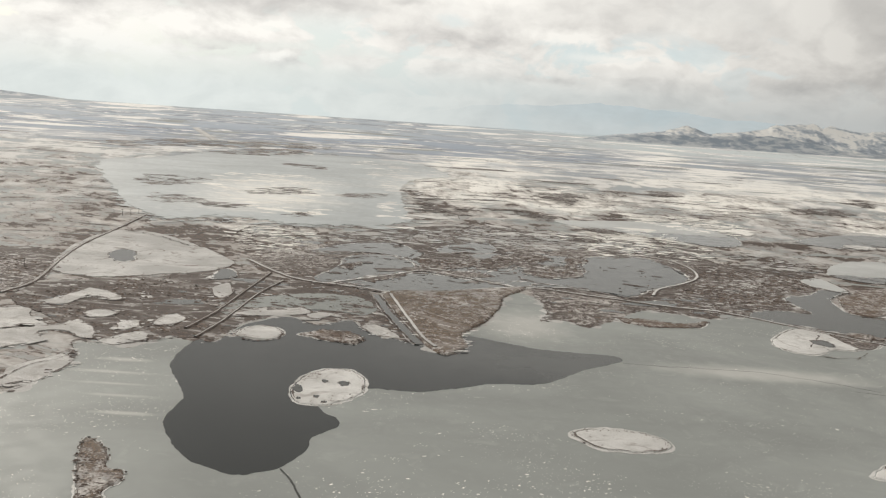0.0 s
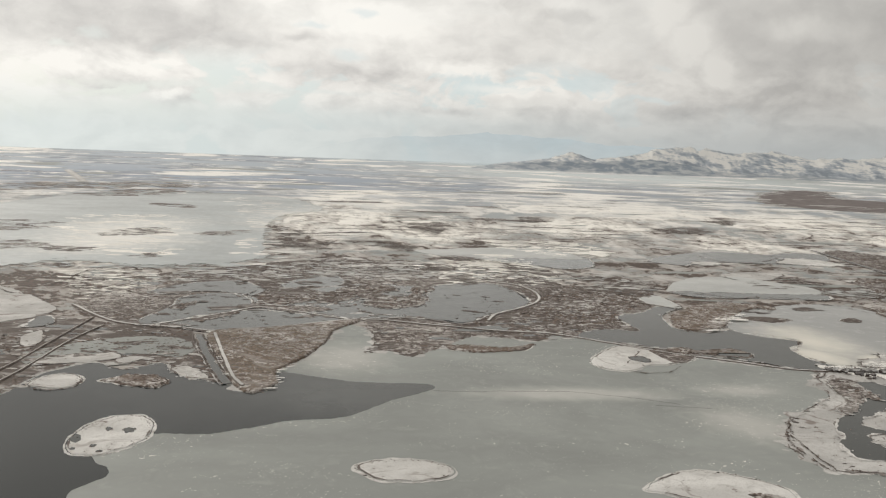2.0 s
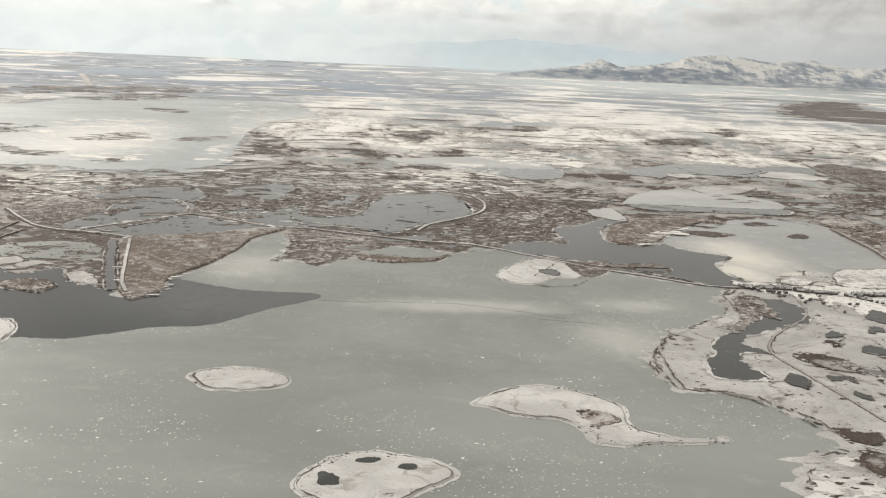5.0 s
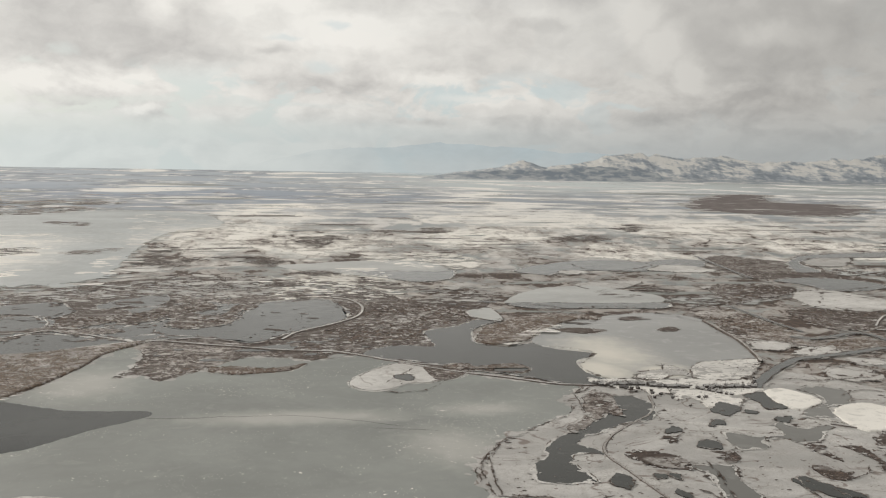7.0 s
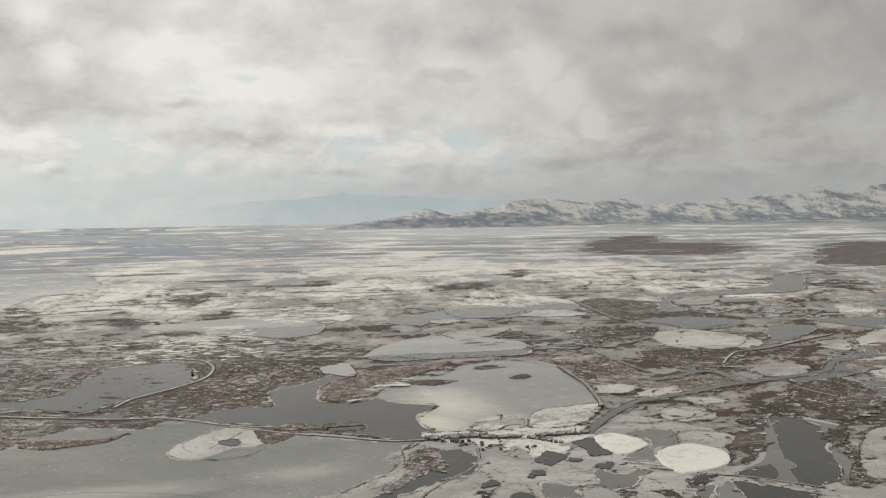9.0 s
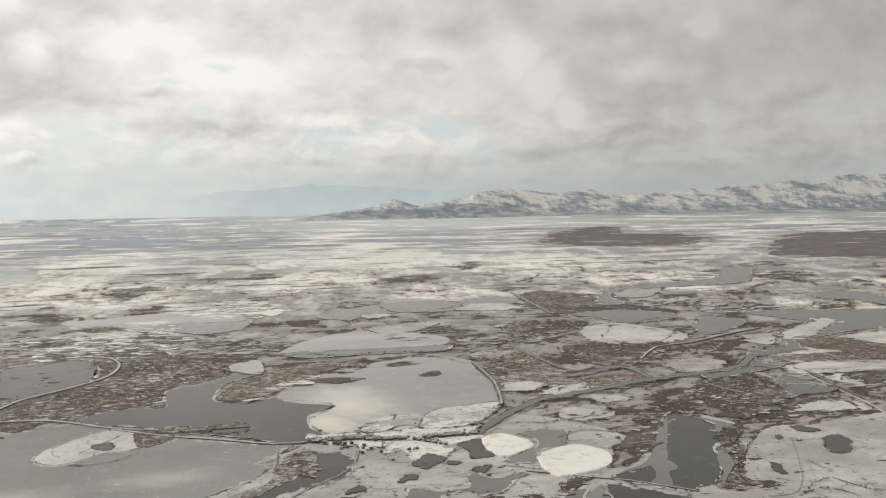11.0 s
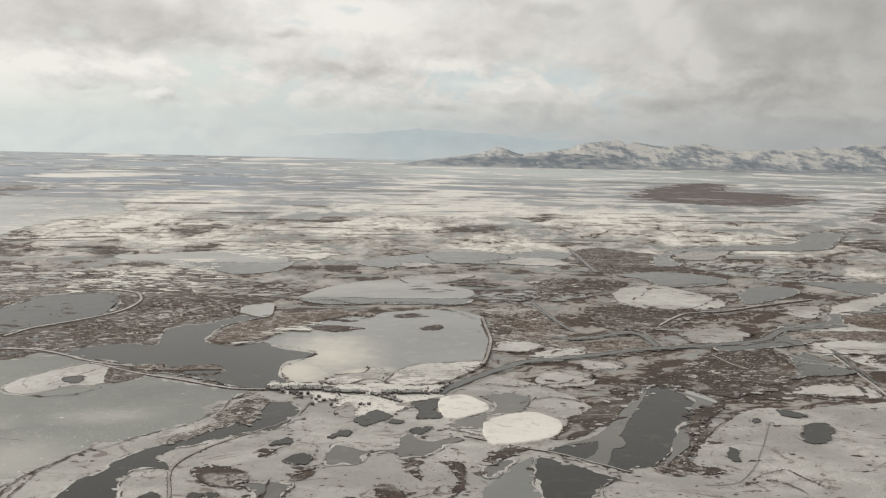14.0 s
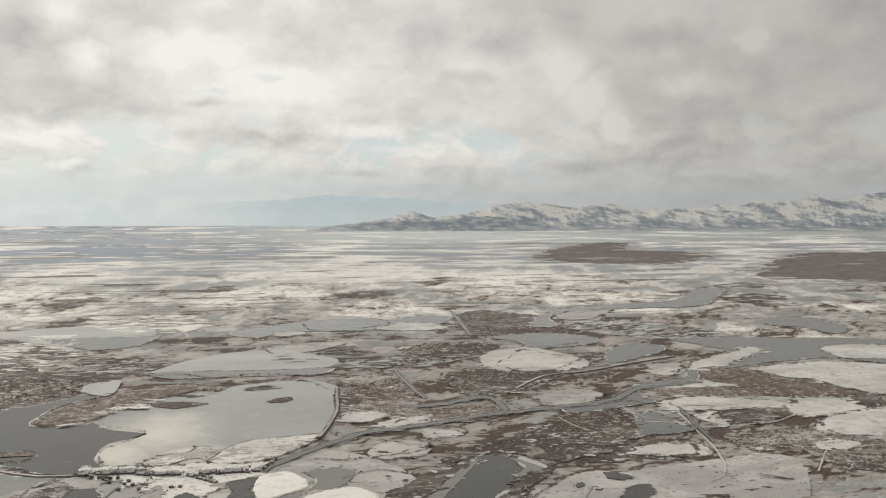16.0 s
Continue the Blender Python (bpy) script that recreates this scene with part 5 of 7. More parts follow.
def flat(name, mat, label, category, z, points):
    """A flat patch of the marsh whose torn edge, reeds and drifts grow coarser the farther out it lies."""
    flat.count += 1
    i = flat.count
    k = sum(y for x, y in points) / len(points) / 450.0
    reedy, icy = mat in ("brown", "thick", "straw", "sedge", "marsh"), mat in ("mere", "pond", "dark", "pale")
    rough = (2.2 if reedy else 2.6 if mat == "wide" else 2.0 if mat == "isle" else 1.1) * k
    if name == "reed_strip":
        line = outline(points, 1.2 * k, 1.6 * k, 800 + i)
        count = int(min(420, 40 + 0.10 * abs(area(line)) / k ** 2))
        ob = speckle(None, name, line, count, 0.30 * k * k, 800 + i, "brown", "", z, max(1.3, 6.0 / k))
        return tagged(ob, label=label, category=category)
    if name == "ice_shelf":
        return slab(name, points, z, M[mat], label, category, 0.8, 0.45, 800 + i)[0]
    ob, line = slab(name, points, z, M[mat], label, category, 1.2 * k, rough, 800 + i)
    if reedy:
        size = abs(area(line))
        scrub(ob, line, int(min(1300, 0.35 * size / k)), 0.55 * k, 900 + i, base=z, cut=0.0, freq=0.05 / k)
        speckle(ob, "patchy_snow", line, int(min(800, 0.10 * size / k)), 0.25 * k, 1000 + i, "dull", "small snow patches among the reeds", z + 0.02)
        shore_bits(ob, "shore_reed", line, 0.22 / k, 0.6 * k, 1.7 * k, 1100 + i, mat, "ragged reed patches along the edge", z + 0.075, -1.0 * k)
        shore_bits(ob, "patchy_snow", line, 0.16 / k, 0.55 * k, 1.4 * k, 1200 + i, "dull", "snow drifted into the edge", z + 0.13)
    elif icy:
        rim(ob, "snow_edge", line, 0.7 * k, 0.4 * k, z + 0.012, "isle", 1300 + i, "white snow along the edge", 0.25)
        rim(ob, "reed_edge", line, 0.1 * k, 0.7 * k, z + 0.02, "bank", 1400 + i, "brown reed edge of the shore", 0.3)
        shore_bits(ob, "shore_reed", line, 0.12 / k, 0.5 * k, 1.1 * k, 1100 + i, "marsh", "ragged reed patches along the shore", z + 0.04, 0.2 * k)
        if mat == "mere":
            speckle(ob, "reed_tuft", line, 26, 0.75 * k, 1500 + i, "thick", "small reed tufts in the ice", z + 0.10, 2.4)
    else:
        shore_bits(ob, "patchy_snow", line, 0.16 / k, 0.8 * k, 1.6 * k, 1200 + i, mat, "ragged snow patches along the edge", z + 0.02, -0.8 * k)
        if mat in ("isle", "dull"):
            rim(ob, "reed_edge", line, 0.2 * k, 0.8 * k, z + 0.08, "brown", 1400 + i, "brown reed edge of the snowfield", 0.40)
            shore_bits(ob, "shore_reed", line, 0.06 / k, 0.4 * k, 1.2 * k, 1100 + i, "thick", "ragged reeds along the edge", z + 0.09)


flat.count = 0


def drift(points, mat="white", z=0.44, label="streaks of sunlit snow painted bright over the marsh"):
    """Long streaks of snow or ice in the marsh."""
    drift.count += 1
    k = sum(y for x, y in points) / len(points) / 450.0
    line = outline(points, 1.2 * k, 1.6 * k, 1600 + drift.count)
    ob = speckle(None, "snow_drift", line, int(min(380, 60 + 0.05 * abs(area(line)) / k)), (0.6 if z > 1 else 0.36) * k * k, 1600 + drift.count, mat, "", z,
                 max(1.3, 4.5 / k))
    return tagged(ob, label=label, category="snow drift")


drift.count = 0
flat("reed_marsh", "sedge", "pale snowy sedge marsh", "marsh", 0.444, [(472.8, 645.8), (494.0, 658.9), (513.2, 664.0), (513.9, 581.6), (500.0, 525.7), (491.2, 539.7), (473.8, 543.5), (462.1, 565.2), (470.6, 605.9)])
flat("reed_marsh", "sedge", "pale snowy sedge marsh", "marsh", 0.448, [(502.4, 532.7), (528.7, 544.2), (551.3, 544.2), (560.9, 529.2), (553.7, 514.0), (523.2, 506.2), (504.2, 514.6)])
flat("reed_marsh", "brown", "brown reed marsh dusted with snow", "marsh", 0.456, [(549.7, 782.5), (575.5, 794.1), (602.8, 791.9), (623.1, 783.3), (610.8, 738.8), (581.6, 720.4), (530.0, 686.4), (519.9, 684.7)])
flat("reed_marsh", "brown", "brown reed marsh dusted with snow", "marsh", 0.460, [(557.6, 656.1), (606.3, 659.0), (645.2, 638.2), (613.6, 605.2), (587.8, 579.2), (559.4, 572.4), (546.1, 591.3)])
flat("reed_marsh", "brown", "brown reed marsh dusted with snow", "marsh", 0.464, [(674.2, 445.1), (712.9, 448.3), (724.3, 443.2), (746.2, 411.0), (761.3, 398.4), (728.7, 362.0), (709.0, 366.4), (686.8, 374.1), (693.6, 401.1), (682.6, 414.6), (668.0, 429.3)])
flat("reed_marsh", "straw", "straw-coloured marsh grass dusted with snow", "marsh", 0.472, [(752.9, 622.1), (784.5, 625.1), (791.4, 604.4), (792.6, 577.0), (809.6, 560.6), (818.0, 534.6), (812.5, 520.6), (766.3, 525.2), (709.4, 537.5), (669.4, 549.8), (680.8, 564.3), (720.9, 573.5)])
flat("reed_marsh", "thick", "dense dark brown reed marsh", "marsh", 0.480, [(573.4, 480.4), (595.2, 499.6), (618.1, 512.6), (633.0, 511.0), (631.2, 489.8), (624.6, 469.2), (609.2, 451.3), (585.7, 440.4), (564.1, 432.4), (535.9, 428.9), (523.7, 437.0), (536.8, 455.7), (553.4, 462.6)])
flat("reed_marsh", "thick", "dense dark brown reed marsh", "marsh", 0.484, [(671.1, 495.9), (702.8, 498.3), (731.9, 487.3), (733.2, 476.3), (706.1, 466.3), (695.5, 461.6), (677.6, 462.8), (676.4, 479.9)])
flat("reed_marsh", "thick", "dense dark brown reed marsh", "marsh", 0.488, [(594.6, 505.1), (617.0, 513.9), (632.3, 513.7), (632.2, 496.9), (626.7, 469.9), (615.2, 453.1), (591.7, 446.1), (575.6, 455.6), (567.8, 471.0), (580.0, 495.2)])
flat("reed_marsh", "thick", "dense dark brown reed marsh", "marsh", 0.492, [(465.8, 584.9), (473.0, 594.1), (480.1, 583.6), (475.0, 562.4), (465.0, 567.9)])
flat("reed_marsh", "thick", "dense dark brown reed marsh", "marsh", 0.496, [(528.5, 453.0), (545.2, 463.5), (558.7, 454.6), (578.2, 462.4), (602.0, 470.0), (607.5, 449.8), (593.2, 434.2), (577.1, 426.8), (559.9, 414.9), (553.9, 431.9), (538.1, 440.8)])
flat("reed_marsh", "thick", "dense dark brown reed marsh", "marsh", 0.476, [(474.4, 383.7), (486.1, 399.4), (495.9, 406.2), (511.3, 421.7), (520.1, 429.8), (513.9, 415.2), (498.9, 395.7), (486.6, 377.9)])
flat("reed_marsh", "thick", "dense dark brown reed marsh", "marsh", 0.480, [(591.0, 784.1), (622.0, 798.1), (632.1, 772.1), (604.2, 734.1), (576.7, 725.3), (533.8, 706.8), (517.1, 697.3), (560.8, 743.2)])
flat("ice_flat", "wide", "wide pale frozen flat far across the marsh", "ice flat", 0.444, [(-456, 1432), (-424, 1574), (-388, 1686), (-282, 1717), (-176, 1781), (-83, 1744), (-14, 1679), (36, 1456), (-20, 1349), (-36, 1181), (-29, 1045), (-18.2, 869.6), (-46.6, 824.4), (-91.8, 796.2), (-127.4, 800.6), (-154.0, 807.7), (-194.7, 826.5), (-212.1, 805.3), (-232.7, 784.0), (-304.7, 885.8), (-488, 1311)])
flat("reed_strip", "brown", "long thin brown reed strip on the plain", "reed strip", 0.509, [(-245, 1496), (-210, 1506), (-165, 1470), (-175, 1415), (-217, 1450)])
flat("reed_strip", "brown", "long thin brown reed strip on the plain", "reed strip", 0.513, [(-102, 1053), (-89, 1092), (-49, 1102), (-57, 1059), (-83, 1036)])
flat("reed_strip", "brown", "long thin brown reed strip on the plain", "reed strip", 0.517, [(-212, 1039), (-191, 1096), (-154, 1112), (-140, 1063), (-167, 1026), (-203, 1018)])
flat("reed_strip", "brown", "long thin brown reed strip on the plain", "reed strip", 0.521, [(-10.4, 988.2), (-4, 1055), (8, 1126), (15, 1094), (6, 1011), (18.5, 977.0), (-4.1, 953.5)])
flat("reed_strip", "brown", "long thin brown reed strip on the plain", "reed strip", 0.525, [(15.8, 970.8), (45.6, 997.5), (54.0, 973.7), (30.0, 940.1)])
flat("reed_strip", "brown", "long thin brown reed strip on the plain", "reed strip", 0.505, [(84, 1017), (116, 1012), (142.3, 983.1), (133.1, 949.8), (108.9, 966.7)])
flat("reed_strip", "brown", "long thin brown reed strip on the plain", "reed strip", 0.509, [(-135.5, 862.3), (-111.8, 887.9), (-115.4, 855.9), (-125.8, 844.3)])
flat("reed_strip", "brown", "long thin brown reed strip on the plain", "reed strip", 0.513, [(-370, 1130), (-346, 1176), (-290, 1155), (-280, 1083), (-314, 1054), (-322, 1011)])
flat("reed_strip", "brown", "long thin brown reed strip on the plain", "reed strip", 0.517, [(-302.2, 959.5), (-255.0, 956.1), (-226.6, 914.4), (-248.6, 891.7), (-272.0, 883.3)])
flat("reed_strip", "brown", "long thin brown reed strip on the plain", "reed strip", 0.521, [(-229.1, 913.5), (-182.5, 905.8), (-189.6, 875.2), (-223.7, 881.8)])
flat("reed_strip", "brown", "long thin brown reed strip on the plain", "reed strip", 0.525, [(342, 1354), (371, 1435), (390, 1414), (358, 1325)])
flat("reed_strip", "brown", "long thin brown reed strip on the plain", "reed strip", 0.505, [(534, 1266), (602, 1309), (623, 1248), (597, 1210), (551, 1221)])
flat("reed_strip", "brown", "long thin brown reed strip on the plain", "reed strip", 0.509, [(695, 1436), (769, 1549), (753, 1460), (693, 1362)])
flat("reed_strip", "brown", "long thin brown reed strip on the plain", "reed strip", 0.513, [(-401, 1694), (-323, 1857), (-253, 1855), (-288, 1695), (-373, 1629)])
flat("reed_strip", "brown", "long thin brown reed strip on the plain", "reed strip", 0.517, [(-644, 1823), (-572, 2000), (-427, 2098), (-246, 2089), (-240, 1974), (-433, 1846), (-583, 1669)])
flat("reed_strip", "brown", "long thin brown reed strip on the plain", "reed strip", 0.521, [(204.2, 830.9), (220.0, 850.7), (236.4, 842.3), (253.9, 813.4), (256.0, 781.3), (242.9, 764.5), (228.6, 765.7), (215.7, 797.2)])
flat("reed_strip", "brown", "long thin brown reed strip on the plain", "reed strip", 0.525, [(199.6, 740.2), (210.4, 761.5), (221.4, 754.8), (214.9, 725.5)])
flat("reed_strip", "brown", "long thin brown reed strip on the plain", "reed strip", 0.505, [(144.8, 803.1), (157.1, 828.0), (173.2, 826.6), (166.7, 801.3), (156.2, 780.8)])
flat("reed_strip", "brown", "long thin brown reed strip on the plain", "reed strip", 0.509, [(149.8, 744.6), (162.5, 760.0), (177.4, 731.5), (166.2, 717.2)])
flat("reed_strip", "brown", "long thin brown reed strip on the plain", "reed strip", 0.513, [(108.1, 958.9), (119.3, 990.4), (140.2, 961.2), (136.0, 931.0), (119.1, 932.1)])
flat("reed_strip", "brown", "long thin brown reed strip on the plain", "reed strip", 0.517, [(151, 1204), (164, 1256), (200, 1286), (229, 1285), (227, 1230), (190, 1217), (166, 1169)])
flat("reed_strip", "brown", "long thin brown reed strip on the plain", "reed strip", 0.521, [(168, 1124), (179, 1189), (198, 1195), (191, 1135), (178, 1105)])
flat("reed_strip", "brown", "long thin brown reed strip on the plain", "reed strip", 0.525, [(163.5, 880.9), (175.6, 907.4), (195.6, 902.0), (204.5, 881.6), (187.1, 864.2)])
flat("reed_strip", "brown", "long thin brown reed strip on the plain", "reed strip", 0.505, [(2.8, 948.8), (-6, 1013), (-11, 1080), (-9, 1109), (3, 1074), (7, 1007), (24.6, 987.2), (33.0, 938.3), (21.6, 922.7)])
flat("reed_strip", "brown", "long thin brown reed strip on the plain", "reed strip", 0.509, [(476.7, 769.0), (488.7, 787.5), (499.6, 776.7), (512.1, 759.7), (496.3, 742.6), (483.4, 752.8)])
flat("reed_strip", "brown", "long thin brown reed strip on the plain", "reed strip", 0.513, [(1128, 1285), (1246, 1326), (1209, 1249), (1111, 1221)])
flat("reed_strip", "brown", "long thin brown reed strip on the plain", "reed strip", 0.517, [(1085, 1116), (1146, 1170), (1156, 1110), (1098, 1040), (1053, 1049)])
flat("snowfield", "isle", "open pale snowfield in the brown marsh", "snowfield", 0.579, [(427.7, 884.9), (445.4, 904.7), (462.5, 899.2), (460.2, 878.4), (442.7, 867.7)])
flat("snowfield", "isle", "open pale snowfield in the brown marsh", "snowfield", 0.583, [(536.4, 902.5), (572.0, 941.3), (597.5, 939.6), (615.4, 910.4), (606.9, 888.8), (563.2, 887.6)])
flat("snowfield", "isle", "open pale snowfield in the brown marsh", "snowfield", 0.587, [(482.8, 504.5), (500.7, 518.9), (511.3, 522.4), (509.3, 510.4), (494.2, 496.1), (482.5, 493.2)])
flat("snowfield", "isle", "open pale snowfield in the brown marsh", "snowfield", 0.591, [(463.2, 448.6), (473.3, 466.6), (485.3, 462.8), (498.1, 451.6), (489.4, 439.9), (472.2, 436.3)])
flat("snowfield", "isle", "open pale snowfield in the brown marsh", "snowfield", 0.595, [(664.6, 521.2), (683.3, 536.0), (711.3, 533.5), (749.3, 513.0), (745.7, 500.3), (690.3, 504.2), (663.2, 505.4)])
flat("snowfield", "isle", "open pale snowfield in the brown marsh", "snowfield", 0.575, [(746.9, 503.3), (765.7, 518.1), (792.0, 512.4), (791.7, 495.3), (791.9, 483.7), (764.0, 475.7), (741.9, 472.9), (738.0, 484.4)])
flat("snowfield", "isle", "open pale snowfield in the brown marsh", "snowfield", 0.579, [(735.4, 454.3), (768.5, 476.2), (804.8, 480.9), (821.1, 464.8), (774.6, 413.1), (754.8, 421.2), (735.9, 429.1), (726.7, 441.4)])
flat("snowfield", "isle", "open pale snowfield in the brown marsh", "snowfield", 0.583, [(600.7, 423.7), (618.5, 432.1), (643.1, 427.8), (642.2, 413.5), (629.7, 409.8), (607.6, 416.8)])
flat("snowfield", "isle", "open pale snowfield in the brown marsh", "snowfield", 0.587, [(708.4, 631.6), (731.4, 641.5), (737.5, 627.8), (723.3, 612.0), (712.6, 618.9)])
flat("snowfield", "isle", "open pale snowfield in the brown marsh", "snowfield", 0.591, [(460.0, 534.4), (474.0, 545.0), (487.4, 534.4), (476.9, 516.4), (463.2, 515.2)])
flat("snowfield", "isle", "open pale snowfield in the brown marsh", "snowfield", 0.595, [(478.5, 509.1), (491.1, 518.9), (505.9, 523.0), (515.6, 523.8), (506.6, 509.9), (488.2, 502.9)])
flat("snowfield", "isle", "open pale snowfield in the brown marsh", "snowfield", 0.575, [(467.3, 456.4), (476.0, 469.2), (487.2, 462.1), (495.0, 451.4), (484.4, 447.2), (472.8, 449.7)])
flat("snowfield", "isle", "open pale snowfield in the brown marsh", "snowfield", 0.579, [(507.6, 483.0), (518.8, 488.2), (521.7, 477.3), (511.9, 473.3)])
flat("snowfield", "isle", "open pale snowfield in the brown marsh", "snowfield", 0.604, [(647.3, 745.0), (663.3, 716.2), (682.5, 700.0), (650.5, 659.9), (616.9, 650.6), (604.5, 677.0), (625.4, 713.6)])
flat("snowfield", "isle", "open pale snowfield in the brown marsh", "snowfield", 0.608, [(698.0, 572.4), (727.2, 584.6), (738.8, 592.9), (739.5, 582.0), (748.8, 565.4), (719.9, 563.6), (699.2, 566.1)])
flat("snowfield", "isle", "open pale snowfield in the brown marsh", "snowfield", 0.612, [(598.6, 717.8), (638.4, 761.0), (665.5, 745.6), (682.0, 677.9), (648.3, 644.5), (626.1, 661.5), (596.1, 655.7)])
flat("mere", "mere", "wide grey frozen mere among reed islets", "lake", 0.488, [(-68.6, 555.7), (-58.0, 603.5), (-51.5, 640.4), (-20.8, 659.3), (-1.2, 642.0), (22.7, 675.7), (55.3, 698.8), (83.4, 704.0), (134.9, 707.2), (185.4, 723.2), (196.6, 693.2), (200.6, 658.8), (195.6, 631.0), (177.8, 607.2), (157.3, 589.5), (139.5, 562.6), (118.5, 570.4), (96.7, 576.5), (57.6, 564.5), (12.6, 537.0), (-15.3, 527.0), (-44.1, 538.4)])
flat("pond", "mere", "grey frozen pond in the reed marsh", "pond", 0.504, [(-69.6, 557.2), (-64.8, 578.2), (-58.2, 605.6), (-57.5, 638.1), (-42.4, 658.8), (-20.8, 659.3), (-11.0, 645.7), (-5.0, 624.4), (-8.6, 603.5), (-21.5, 584.7), (-39.4, 569.0), (-52.5, 551.7), (-62.3, 543.2)])
flat("pond", "mere", "grey frozen pond in the reed marsh", "pond", 0.508, [(-55.1, 541.9), (-35.0, 559.1), (-17.5, 580.1), (-1.8, 599.5), (17.0, 591.5), (36.0, 581.9), (56.0, 567.6), (42.3, 558.0), (12.6, 537.0), (-8.3, 525.8), (-29.6, 534.3), (-44.1, 538.4)])
flat("pond", "mere", "grey frozen pond in the reed marsh", "pond", 0.512, [(-82.1, 666.8), (-59.5, 704.0), (-23.4, 718.9), (-8.8, 698.7), (1.4, 680.8), (-4.4, 657.9), (-13.9, 644.6), (-25.3, 662.7), (-47.3, 667.2), (-67.4, 651.7)])
flat("pond", "mere", "grey frozen pond in the reed marsh", "pond", 0.516, [(10.4, 703.5), (23.9, 732.3), (54.0, 754.0), (61.5, 720.8), (51.3, 694.5), (32.3, 698.1), (18.4, 682.0)])
flat("pond", "mere", "grey frozen pond in the reed marsh", "pond", 0.520, [(47.6, 662.2), (59.4, 692.2), (72.7, 713.8), (82.2, 692.8), (76.4, 658.0), (62.8, 625.7), (50.2, 621.4), (40.5, 593.2), (51.3, 581.0), (71.6, 591.4), (78.5, 583.9), (63.7, 570.0), (40.2, 589.1), (27.2, 605.1), (37.9, 621.6)])
flat("dike_lake", "mere", "large grey frozen lake inside a curved dike", "lake", 0.500, [(135.4, 710.1), (162.0, 725.5), (186.1, 726.2), (197.3, 696.0), (202.3, 661.6), (196.6, 631.3), (177.3, 605.1), (156.8, 587.4), (149.8, 574.4), (138.7, 559.0), (118.5, 570.4), (97.9, 584.3), (77.2, 589.3), (69.2, 606.6), (88.1, 629.9), (103.6, 622.2), (121.2, 641.1), (124.0, 670.0)])
flat("pond", "pale", "small pale frozen pond with straight sides", "pond", 0.616, [(292.8, 662.6), (301.1, 673.2), (315.2, 676.6), (314.3, 626.4), (305.5, 625.3), (293.2, 643.0)])
flat("pond", "pale", "small pale frozen pond with straight sides", "pond", 0.620, [(539.4, 427.6), (544.4, 422.4), (547.7, 408.7), (540.6, 402.7), (535.8, 405.7), (535.2, 416.4)])
flat("river", "pond", "grey frozen river arm in the marsh", "river", 0.634, [(743.2, 626.6), (751.5, 624.8), (728.0, 584.5), (700.9, 573.7), (687.9, 578.6), (672.9, 564.0), (665.4, 539.9), (668.1, 528.9), (643.4, 520.9), (620.5, 513.1), (597.8, 513.4), (602.8, 526.5), (628.7, 532.3), (650.1, 539.7), (662.3, 558.7), (678.7, 582.6), (707.7, 591.0), (727.4, 602.0)])
flat("river", "pond", "grey frozen river arm in the marsh", "river", 0.638, [(631.1, 482.7), (648.1, 476.1), (660.5, 463.8), (648.0, 452.2), (624.6, 451.0), (610.4, 448.0), (624.4, 465.1)])
flat("river", "pond", "grey frozen river arm in the marsh", "river", 0.642, [(733.1, 958.6), (799, 1036), (890, 1068), (991, 1105), (1063, 1221), (1145, 1242), (1062, 1121), (984, 1030), (869, 1021), (795, 1006), (750.9, 960.2), (734.4, 890.4), (700.8, 883.9)])
flat("river", "pond", "grey frozen river arm in the marsh", "river", 0.646, [(976.9, 883.1), (1031.8, 907.9), (1044.9, 864.2), (1033.9, 810.5), (990.5, 773.4), (987.7, 824.5), (965.6, 842.6)])
flat("pond", "dark", "small dark frozen pond in brown reeds", "pond", 0.604, [(-131.4, 535.3), (-132.0, 559.4), (-129.5, 572.2), (-121.8, 562.8), (-116.2, 545.7), (-122.9, 536.2)])
flat("snowfield", "isle", "open pale snowfield in the brown marsh", "snowfield", 0.583, [(672.6, 488.1), (688.2, 493.7), (684.7, 476.6), (681.5, 461.9), (673.9, 469.1)])
flat("snowfield", "isle", "open pale snowfield in the brown marsh", "snowfield", 0.587, [(705.0, 415.3), (722.4, 421.0), (731.4, 413.1), (720.6, 403.9), (703.0, 404.5)])
flat("snowfield", "isle", "open pale snowfield in the brown marsh", "snowfield", 0.591, [(913.1, 696.5), (944.6, 713.1), (985.9, 697.6), (1015.9, 681.3), (959.7, 618.8), (933.8, 635.3), (902.5, 650.4), (906.2, 670.1)])
flat("snowfield", "isle", "open pale snowfield in the brown marsh", "snowfield", 0.595, [(776.7, 666.0), (829.5, 698.5), (858.7, 717.8), (852.8, 693.5), (812.0, 661.2), (775.1, 634.6), (746.9, 630.7), (767.5, 657.1)])
flat("snowfield", "isle", "open pale snowfield in the brown marsh", "snowfield", 0.575, [(803.7, 623.5), (839.7, 631.1), (871.0, 637.7), (918.5, 616.9), (943.8, 601.2), (864.6, 513.1), (824.6, 531.3), (819.0, 573.5), (800.5, 588.6)])
flat("reed_islet", "marsh", "ragged brown reed islet between frozen ponds", "islet", 0.644, [(117.2, 697.9), (130.9, 711.1), (129.6, 684.4), (119.3, 668.4), (119.8, 645.1), (106.8, 629.7), (102.5, 643.8), (110.0, 665.1)])
flat("reed_islet", "marsh", "ragged brown reed islet between frozen ponds", "islet", 0.648, [(2.8, 676.0), (23.0, 689.1), (40.4, 674.6), (43.6, 651.0), (34.1, 629.2), (17.3, 614.5), (1.1, 622.1), (-3.3, 643.7)])
